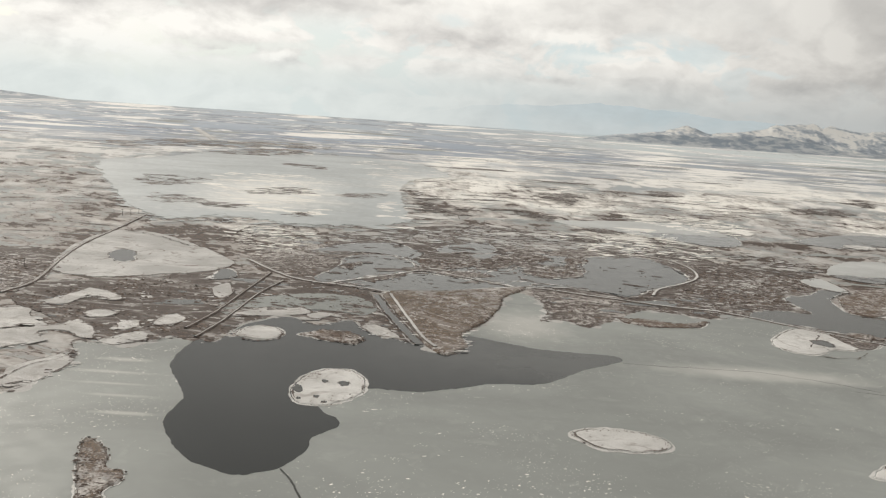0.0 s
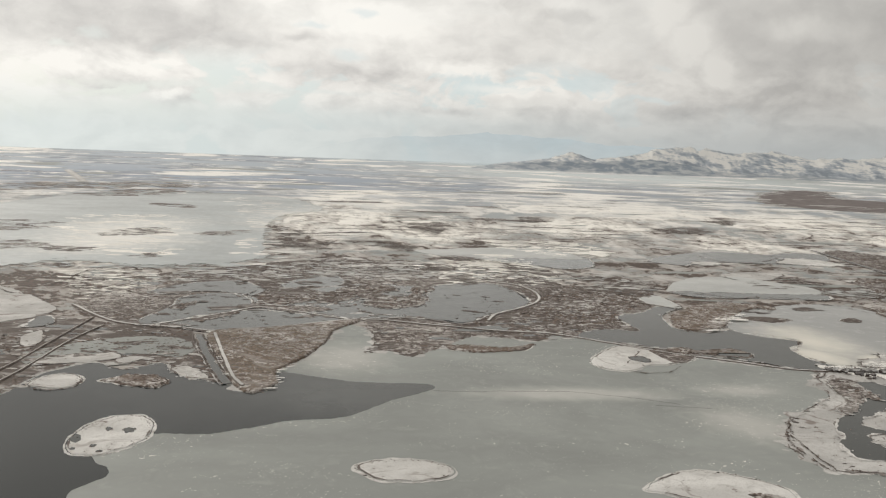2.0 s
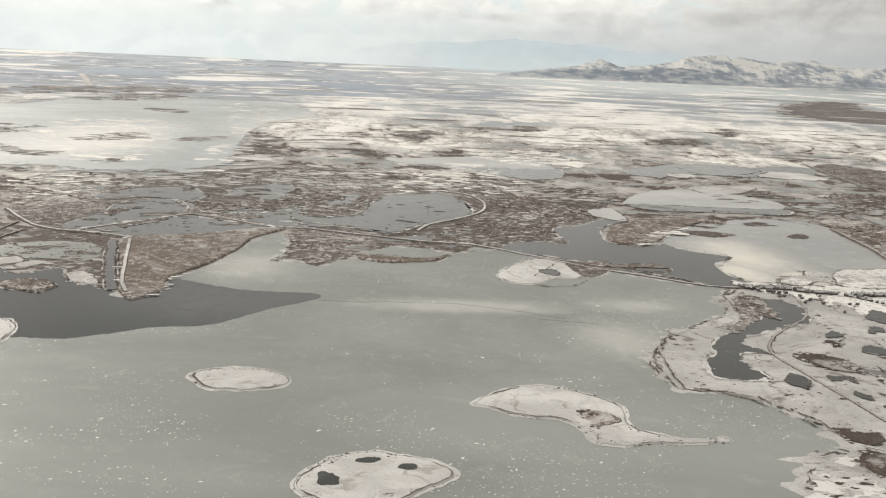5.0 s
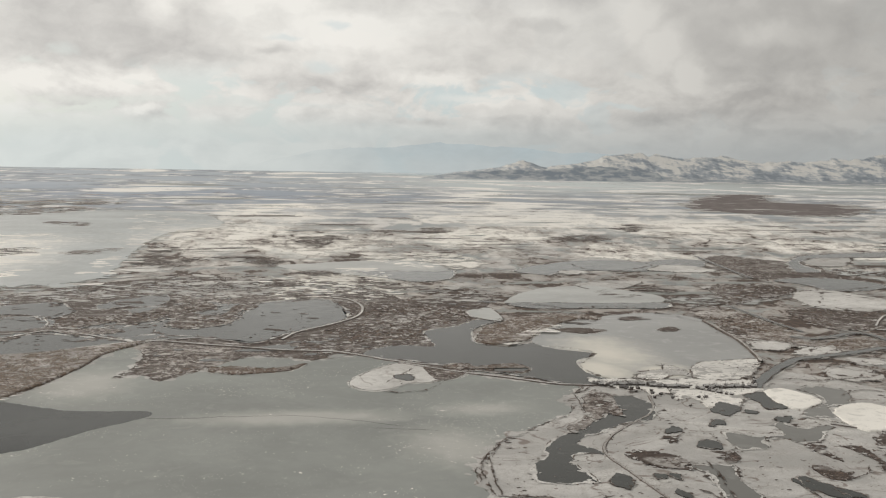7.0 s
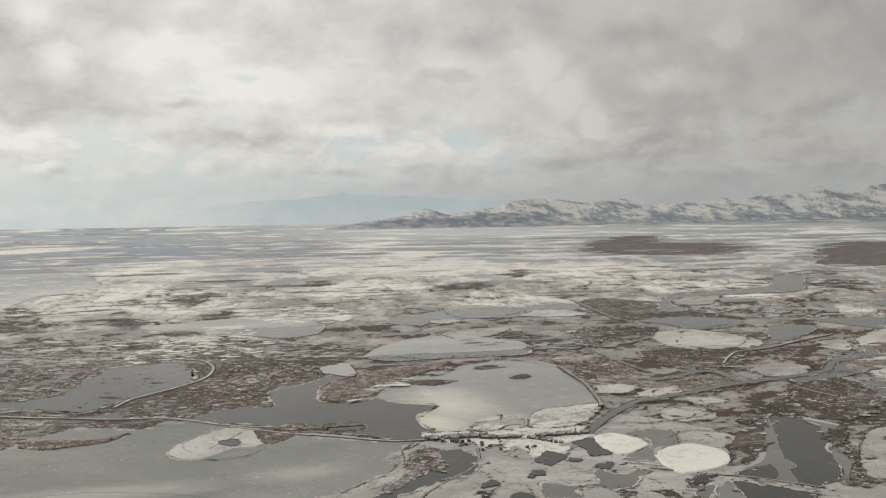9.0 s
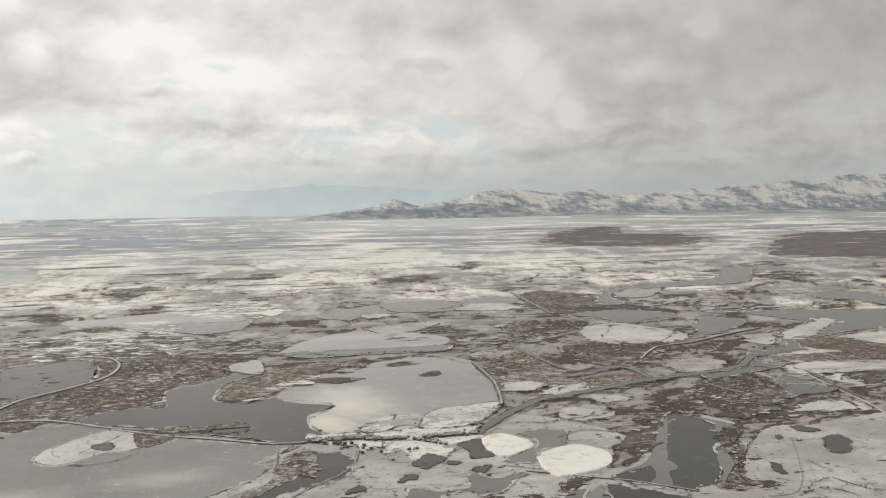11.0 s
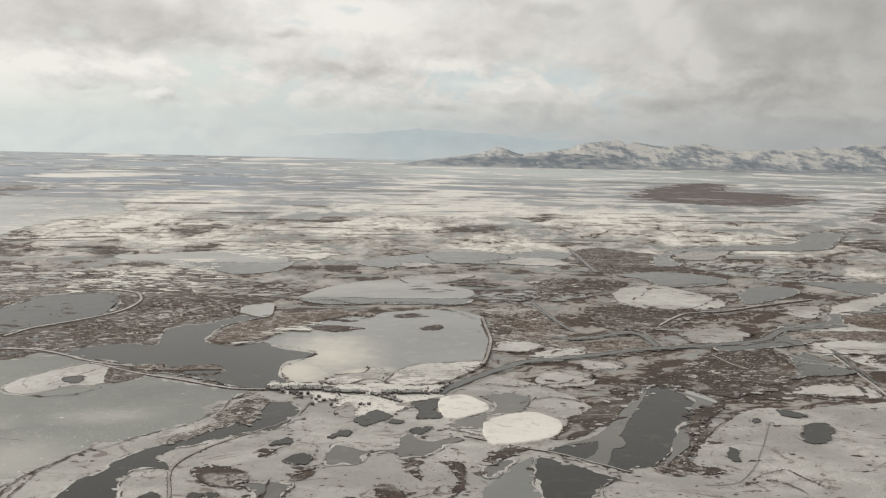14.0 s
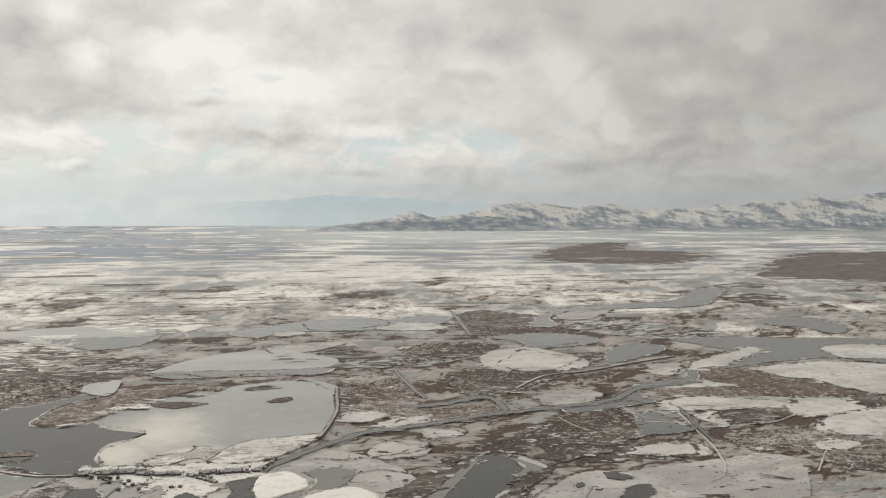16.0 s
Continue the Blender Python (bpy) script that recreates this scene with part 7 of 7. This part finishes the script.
levee("snow_track", [(557.8, 374.6), (542.6, 350.6), (525.2, 324.6), (508.6, 305.9), (494.3, 303.9)], "pale track through the snow", 0.31, 0.15, True, 313, 0.0)
levee("curved_dike", [(466.2, 615.3), (463.1, 586.7), (458.2, 544.3), (447.3, 500.6), (441.6, 485)], "double-rutted dike along the ice sheet", 1.4, 0.9, True, 314, 0.8)
levee("dike_road", [(588.5, 586.1), (624.6, 626.3), (663.5, 637.8), (710.3, 661.7), (763.8, 685.2)], "narrow dike through the brown marsh", 1.4, 0.7, False, 315)
levee("snow_track", [(717.1, 418.7), (694.3, 393.7), (675.2, 372.2)], "short pale track in the snow", 0.50, 0.15, False, 317, 0.0)
channel("river", [(407.8, 429.5), (420.5, 444.7), (443.9, 470.2), (467.9, 489.8), (489.5, 496.2), (517.9, 505.5), (548.6, 516.8), (608.7, 528.6), (643.7, 541.2), (673.9, 568.6), (730, 581.8)], 5.5, "long grey frozen river winding through the marsh", "pond", 320)
channel("river", [(501.1, 554), (517.2, 547.5), (556, 564.4), (564.3, 555.9), (563.1, 525.6)], 4.5, "frozen side channel of the river", "pond", 321)
channel("canal", [(517.7, 673.1), (517.9, 616.2), (520.3, 569.4)], 2.6, "straight grey frozen canal", "pond", 322)
channel("canal", [(651.3, 1034.3), (635.8, 925.5), (623.2, 836.7)], 3.0, "straight grey frozen canal", "pond", 323)
channel("canal", [(674.4, 512.4), (663.9, 472.7), (652.5, 430.6)], 1.8, "straight narrow frozen canal", "pond", 324)
levee("airstrip", [(-689, 2597), (-590, 2317), (-497, 2045)], "straight pale strip far across the plain", 9.0, 0.6, False, 326, 0.0, category="airstrip")
strip("ice_crack", [(95.5, 404.3), (122.6, 401.9), (166.1, 402.0), (212.5, 381.9)], [(-0.13, 0.40), (0.13, 0.40)], M["dark"],
      label="thin dark crack across the lake ice", category="crack", rough=0.8, seed=330, lift=0.01)
strip("ice_crack", [(-40.1, 261.0), (-36.1, 253.1), (-30.8, 240.3)], [(-0.35, 0.40), (0.35, 0.40)], M["dark"],
      label="dark crack running from the open water", category="crack", rough=0.6, seed=331, lift=0.01)
strip("ice_crack", [(199.8, 380.0), (227.4, 374.1)], [(-0.12, 0.40), (0.12, 0.40)], M["dark"],
      label="thin dark crack across the lake ice", category="crack", rough=0.5, seed=332, lift=0.01)

# ---- thin reed lines along old shores ----
REED_LINES = []
REED_LINES.append([(250.9, 353.5), (242.9, 335.5), (241.1, 319.2), (239.1, 298.7)])
REED_LINES.append([(243.6, 342.5), (237.5, 328.8), (237.2, 311.3), (237, 297.6)])
REED_LINES.append([(243.4, 298.6), (252.4, 293.1), (261.1, 287.7), (268.6, 275), (273.6, 263.3)])
REED_LINES.append([(326.9, 351.2), (331.5, 355), (337.3, 360.2)])
REED_LINES.append([(368.7, 314.5), (371, 306.4), (376.4, 299.5), (387.3, 303), (392.8, 310.6)])
REED_LINES.append([(462.5, 314.4), (454.4, 304.8), (451.6, 294.5), (454.1, 287)])
REED_LINES.append([(507.6, 303.2), (522.1, 312.7), (534.1, 316.8), (536.6, 309.1), (540.9, 295)])
REED_LINES.append([(506.4, 301.1), (520.6, 305.9), (527.7, 298.4), (528.6, 285.4)])
REED_LINES.append([(507, 345), (523.3, 362.5), (541.3, 381.8), (556.6, 394.3)])
REED_LINES.append([(433.4, 446.6), (455, 440.8), (481.2, 445.6), (500.4, 437.7), (518.9, 444.8)])
REED_LINES.append([(447.3, 411.2), (464.3, 420.2), (478.8, 410.3)])
REED_LINES.append([(406.6, 374.4), (417.7, 366.4), (428.6, 358.7)])
REED_LINES.append([(309.7, 298.2), (315.7, 292.6), (316.4, 281.9), (311.5, 269.6)])
REED_LINES.append([(329.5, 322.5), (329.1, 312.9), (325.5, 298.1), (322.9, 281.8)])
REED_LINES.append([(281, 250.2), (288.4, 245.9), (298.2, 239.7), (305.8, 233.8)])
REED_LINES.append([(-152.5, 386.6), (-139, 391.6), (-123.2, 390.4), (-111.3, 403.1)])
REED_LINES.append([(-160.4, 329.5), (-157.2, 346.6), (-149.8, 356.1), (-145.8, 369.7)])
REED_LINES.append([(-85.6, 407.1), (-76.7, 403.1), (-67, 408.4), (-65.5, 420.3)])
REED_LINES.append([(208.4, 451.1), (218.4, 466.9), (229.1, 483.9), (234.9, 492.3)])
REED_LINES.append([(198.2, 444.2), (212, 438), (228.2, 437.7), (240.4, 450.4)])
REED_LINES.append([(579.8, 570.7), (611.5, 602.8), (645.1, 621.3), (695.7, 640.9), (744.4, 669.1)])
REED_LINES.append([(559.2, 708.4), (594, 729.1), (626.5, 752.4), (671.7, 759), (711, 774.3)])
REED_LINES.append([(666.4, 509.3), (659.3, 518.9), (654.3, 533.4), (637.5, 531.9)])
REED_LINES.append([(683, 1297), (699, 1251), (719, 1168), (772, 1236)])
REED_LINES.append([(347.5, 357.5), (347.2, 348.8), (345, 338.1)])
REED_LINES.append([(311.8, 373.7), (317.4, 375.4), (320.9, 376.4)])
REED_LINES.append([(264.2, 291.3), (266.8, 283), (272.4, 276.1), (276.9, 269.4), (278.7, 261.2)])
REED_LINES.append([(301.8, 398), (304.4, 410.3), (306, 425), (312.7, 431.1), (318.5, 439.2)])
REED_LINES.append([(-244.6, 703.9), (-221.9, 689.9), (-195.2, 669.8), (-174.8, 647.9), (-159.7, 643.5), (-140.6, 615.5)])
REED_LINES.append([(-249, 786.3), (-215.6, 766.7), (-196, 773.8), (-179.6, 789.5)])
REED_LINES.append([(-305.2, 629.6), (-287.6, 626.4), (-280.1, 649.7)])


def reed_line(points):
    """A thin line of reeds along an old shore; broader far out."""
    reed_line.count += 1
    i = reed_line.count
    k = max(1.0, sum(y for x, y in points) / len(points) / 450.0)
    line = outline(points, 0.7 * k, 1.1 * k, 500 + i, closed=False)
    root = band(None, "reed_line", line, 0.0, 0.75 * k, 0.70 + 0.004 * i, "thick", 500 + i, "thin line of dry reeds along an old shore")
    tagged(root, category="reeds", group="reed lines")
    h, pts = rng(500 + i), []
    for a, b in zip(line, line[1:]):
        if noise.noise(Vector((a.x * 0.1, a.y * 0.1, i))) > -0.15:
            for _ in range(h.poisson(0.9 * (b - a).length / k)):
                pts.append((a.x + h.normal(0, 0.35 * k), a.y + h.normal(0, 0.7 * k)))
    size = 0.24 * k * h.lognormal(0, 0.4, len(pts))
    clumps("reed_clump", pts, size, size * 0.6, M["reed"], root, "dry reed clumps", 500 + i, 0.68, stretch=1.4)


reed_line.count = 0
for points in REED_LINES:
    reed_line(points)
levee("low_dike", [(-60.4, 542.0), (-45.8, 557.5), (-32.1, 571.4), (-17.8, 586.0), (-0.7, 606.2), (17.1, 599.7), (32.5, 588.6), (47.3, 577.9), (62.4, 567.7)], "low snowy dike between frozen ponds", 1.3, 0.35, False, 340, 0.6)
reed_line([(-187.1, 668.8), (-166.5, 679.0), (-155.1, 707.2), (-152.5, 754.7), (-134.6, 773.3), (-101.7, 775.6), (-67.0, 796.0), (-19.2, 774.2), (8.8, 788.6), (48.1, 810.1), (89.7, 796.3), (156.0, 821.1), (195.6, 809.9)])
reed_line([(-93.0, 623.9), (-56.8, 635.9), (-39.4, 649.1), (-18.1, 644.0), (-5.8, 673.8)])
reed_line([(56.0, 780.6), (85.3, 772.4), (117.1, 790.1), (141.8, 806.5), (158.3, 821.2)])
reed_line([(204.4, 706.2), (248.8, 692.3), (292.4, 681.1), (318.5, 690.7), (354.2, 692.4), (379.3, 672.9), (407.0, 680.0), (437.9, 674.7), (457.7, 660.8), (477.2, 666.1), (499.9, 681.4), (519.9, 684.7)])
reed_line([(329.8, 633.1), (351.4, 650.3), (377.6, 656.8), (402.1, 645.4), (433.5, 651.4), (449.4, 643.1), (457.3, 620.6), (465.1, 609.4)])
levee("snow_track", [(572.3, 672.2), (595.0, 677.8), (624.2, 716.7), (644.5, 732.8), (674.7, 739.5), (694.3, 722.4)], "pale narrow track across the marsh", 0.56, 0.15, False, 347, 0.0)
levee("snow_track", [(530.0, 686.4), (552.4, 695.0), (596.6, 719.1), (629.1, 734.2)], "pale narrow track across the marsh", 0.56, 0.15, False, 348, 0.0)
levee("snow_track", [(589.6, 503.2), (591.2, 482.6), (596.3, 468.3)], "pale narrow track across the marsh", 0.56, 0.15, False, 349, 0.0)
levee("snow_track", [(660.2, 461.2), (684.2, 461.4), (712.8, 464.8), (731.6, 475.2), (751.4, 486.2), (779.6, 496.2)], "pale narrow track across the marsh", 0.56, 0.15, False, 350, 0.0)
levee("snow_track", [(639.8, 521.7), (641.1, 492.0), (652.7, 477.9), (660.2, 461.2)], "pale narrow track across the marsh", 0.56, 0.15, False, 351, 0.0)
levee("snow_track", [(670.8, 510.1), (663.1, 479.9), (656.2, 454.2), (649.7, 427.5), (642.7, 407.0), (634.8, 388.5), (625.1, 374.8), (615.2, 369.1)], "pale narrow track across the marsh", 0.56, 0.15, False, 352, 0.0)
reed_line([(433.0, 446.0), (454.4, 444.3), (476.1, 434.4), (499.2, 432.4), (522.3, 439.9)])

# ---- the village ----


def box(bm, x0, x1, y0, y1, z0, z1):
    v = [bm.verts.new((x, y, z)) for z in (z0, z1) for x, y in ((x0, y0), (x1, y0), (x1, y1), (x0, y1))]
    for f in ((3, 2, 1, 0), (4, 5, 6, 7), (0, 1, 5, 4), (1, 2, 6, 5), (2, 3, 7, 6), (3, 0, 4, 7)):
        bm.faces.new([v[i] for i in f])


def gable(bm, x, y, z0, z1, over, thick):
    """Two sloping roof slabs over a house of half sizes x and y."""
    for s in (-1, 1):
        a = [(-x - over, s * (y + over), z0 - over * 0.5), (x + over, s * (y + over), z0 - over * 0.5), (x + over, 0, z1), (-x - over, 0, z1)]
        lo = [bm.verts.new(p) for p in a]
        hi = [bm.verts.new((p[0], p[1], p[2] + thick)) for p in a]
        bm.faces.new(hi if s < 0 else hi[::-1])
        bm.faces.new(lo[::-1] if s < 0 else lo)
        for i in range(4):
            j = (i + 1) % 4
            f = (lo[i], lo[j], hi[j], hi[i])
            bm.faces.new(f if s < 0 else f[::-1])


def house(x, y, tall, roof, windows, label, name="house", chimney=True):
    """A board house: walls with gable ends, roof, door, windows and chimney."""
    root = new(name)
    tagged(root, label=label, category="house", group="village houses")
    peak = tall + y * 0.75
    bm = bmesh.new()
    box(bm, -x, x, -y, y, -0.1, tall)
    for s in (-1, 1):
        v = [bm.verts.new(p) for p in ((s * x, -y, tall), (s * x, y, tall), (s * x, 0, peak))]
        bm.faces.new(v if s > 0 else v[::-1])
    part("wall", bm, M["wall"], root)
    bm = bmesh.new()
    gable(bm, x, y, tall, peak, 0.12, 0.06)
    part("roof", bm, M[roof], root)
    bm = bmesh.new()
    box(bm, -0.16 + x * 0.4, 0.16 + x * 0.4, -y - 0.03, -y + 0.02, 0, 0.68)
    part("door", bm, M["bark"], root)
    for i in range(windows):
        u = -x * 0.75 + i * (1.0 * x / max(1, windows - 1) if windows > 1 else 0)
        bm = bmesh.new()
        box(bm, u - 0.14, u + 0.14, -y - 0.025, -y + 0.02, tall * 0.45, tall * 0.8)
        w = part("window", bm, M["white_roof"], root)
        bm = bmesh.new()
        box(bm, u - 0.11, u + 0.11, -y - 0.035, -y - 0.02, tall * 0.48, tall * 0.77)
        part("pane", bm, M["pane"], w)
    if chimney:
        bm = bmesh.new()
        box(bm, -x * 0.5 - 0.09, -x * 0.5 + 0.09, -0.09, 0.09, peak - 0.15, peak + 0.3)
        part("chimney", bm, M["track"], root)
    return root


KINDS = [
    house(0.82, 0.55, 0.66, "roof", 2, "small dark board house with a snow-dusted roof"),
    house(1.17, 0.66, 0.78, "white_roof", 3, "long dark board house under a snowy roof"),
    house(0.62, 0.51, 0.58, "white_roof", 1, "small dark cabin under a snowy roof"),
    house(1.72, 0.86, 1.01, "roof", 2, "large dark barn with a snow-dusted roof", "barn", False),
    house(0.55, 0.43, 0.47, "roof", 0, "small dark wooden shed standing in snow", "shed", False),
]
SPOTS = [(0, 323.0, 443.0), (1, 357.0, 437.5), (2, 330.5, 438.5), (3, 353.0, 438.6), (4, 336.4, 432.7)]
for k, x, y in SPOTS:
    KINDS[k].matrix_world = pose(x, y, 0.62, 0, 0, 6 * k - 8) @ Matrix.Scale(1.35, 4)
g = rng(77)


def row(x0, y0, x1, y1, count, kinds, spread=0.8):
    turn = math.degrees(math.atan2(y1 - y0, x1 - x0))
    for i in range(count):
        t = (i + 0.5) / count
        k = kinds[int(g.integers(len(kinds)))]
        copy_thing(KINDS[k], pose(x0 + (x1 - x0) * t + g.normal(0, 0.3), y0 + (y1 - y0) * t + g.normal(0, spread), 0.62, 0, 0,
                                  turn + g.normal(0, 9) + (90 if g.random() < 0.2 else 0)))


row(324.0, 441.6, 349.5, 439.6, 20, (0, 2, 0, 1, 4), 0.5)
row(322.5, 445.0, 349.0, 443.0, 16, (2, 1, 0), 0.5)
row(333.0, 436.0, 345.0, 433.0, 4, (0, 4), 1.0)
row(352.0, 436.6, 371.5, 432.2, 13, (0, 2, 1), 0.6)
row(375.0, 430.0, 387.0, 423.0, 9, (0, 4, 2), 0.9)
row(379.0, 424.5, 388.5, 417.0, 6, (2, 4), 1.0)
row(381.0, 431.6, 407.5, 429.8, 18, (0, 1, 2, 1, 4), 0.6)
row(386.0, 433.8, 404.0, 432.4, 7, (0, 2, 4), 0.5)
row(409.5, 433.5, 418.0, 449.0, 4, (2, 4), 0.6)
for x, y in ((348.6, 427.5), (351.0, 421.0), (347.2, 422.7), (345.5, 415.4), (354.5, 414.0), (368.4, 413.6), (372.5, 413.5), (358.5, 436.0), (340.0, 427.0)):
    copy_thing(KINDS[4], pose(x, y, 0.62, 0, 0, g.uniform(-40, 40)))


def tree(height, seed):
    """A bare winter tree: tapered trunk, forked limbs and a ragged crown of twigs."""
    q = rng(seed)
    root = new("bare_tree")
    tagged(root, label="bare dark winter tree in the village", category="tree", group="village trees")
    bm = bmesh.new()

    def limb(a, b, r0, r1):
        axis = (b - a).normalized()
        u = axis.orthogonal().normalized()
        w = axis.cross(u)
        ends = []
        for p, r in ((a, r0), (b, r1)):
            ends.append([bm.verts.new(p + r * (math.cos(t) * u + math.sin(t) * w)) for t in (0, 1.257, 2.513, 3.77, 5.027)])
        for i in range(5):
            bm.faces.new((ends[0][i], ends[0][(i + 1) % 5], ends[1][(i + 1) % 5], ends[1][i]))

    top = Vector((0.05, 0.03, height * 0.55))
    limb(Vector((0, 0, -0.1)), top, height * 0.05, height * 0.03)
    tips = []
    for i in range(7):
        a = i * 0.9 + q.uniform(0, 0.5)
        start = top * q.uniform(0.55, 1.0)
        end = start + Vector((math.cos(a) * 0.35, math.sin(a) * 0.35, q.uniform(0.2, 0.5))) * height
        limb(start, end, height * 0.022, height * 0.008)
        tips += [end, start.lerp(end, 0.6)]
    part("trunk", bm, M["bark"], root)
    bm = bmesh.new()
    for t in tips:
        for _ in range(16):
            c = t + Vector(q.normal(0, 0.11, 3)) * height
            s = height * q.uniform(0.02, 0.05)
            v = [bm.verts.new(c + Vector(q.normal(0, 1, 3)) * s) for _ in range(4)]
            for f in ((0, 1, 2), (0, 2, 3), (0, 3, 1), (1, 3, 2)):
                bm.faces.new([v[i] for i in f])
    part("crown", bm, M["bush"], root)
    return root


TREES = [tree(1.7, 5), tree(1.3, 6)]
TREES[0].matrix_world = pose(358.2, 428.6, 0.62)
TREES[1].matrix_world = pose(356.4, 420.9, 0.62)
for i, (x, y) in enumerate(((356.0, 396.6), (357.2, 397.4), (339.7, 431.0), (362.4, 433.6), (383.3, 433.4), (382.5, 457.6), (375.8, 477.9), (367.2, 407.3),
                            (370.0, 410.5), (359.0, 426.5), (357.4, 424.0), (395.0, 430.9), (404.0, 436.0), (341.5, 447.0), (372.8, 433.0))):
    copy_thing(TREES[i % 2], pose(x, y, 0.62, 0, 0, i * 47))

# ---- utility poles beside the marsh road ----


def utility_pole(height):
    root = new("utility_pole")
    tagged(root, label="thin dark wooden utility pole with a crossarm", category="utility pole", group="utility poles")
    bm = bmesh.new()
    bmesh.ops.create_cone(bm, cap_ends=True, segments=8, radius1=0.16, radius2=0.10, depth=height, matrix=Matrix.Translation((0, 0, height / 2 - 0.2)))
    part("post", bm, M["bark"], root)
    bm = bmesh.new()
    box(bm, -0.9, 0.9, -0.07, 0.07, height - 0.9, height - 0.74)
    part("crossarm", bm, M["bark"], root)
    for x in (-0.8, 0.0, 0.8):
        bm = bmesh.new()
        bmesh.ops.create_cone(bm, cap_ends=True, segments=6, radius1=0.07, radius2=0.05, depth=0.2, matrix=Matrix.Translation((x, 0, height - 0.64)))
        part("insulator", bm, M["pane"], root)
    return root


POLES = [(-275.0, 773.4), (-269.4, 778.9), (-263.2, 782.2), (-259.5, 792.3), (-236.4, 488.0), (-245.8, 537.1), (-355.3, 788.3), (-306.1, 784.0)]
first = utility_pole(6.0)
first.matrix_world = pose(*POLES[0], 0.1, 0, 0, 20)
for i, (x, y) in enumerate(POLES[1:]):
    copy_thing(first, pose(x, y, 0.1, 0, 0, 20 + 5 * i))
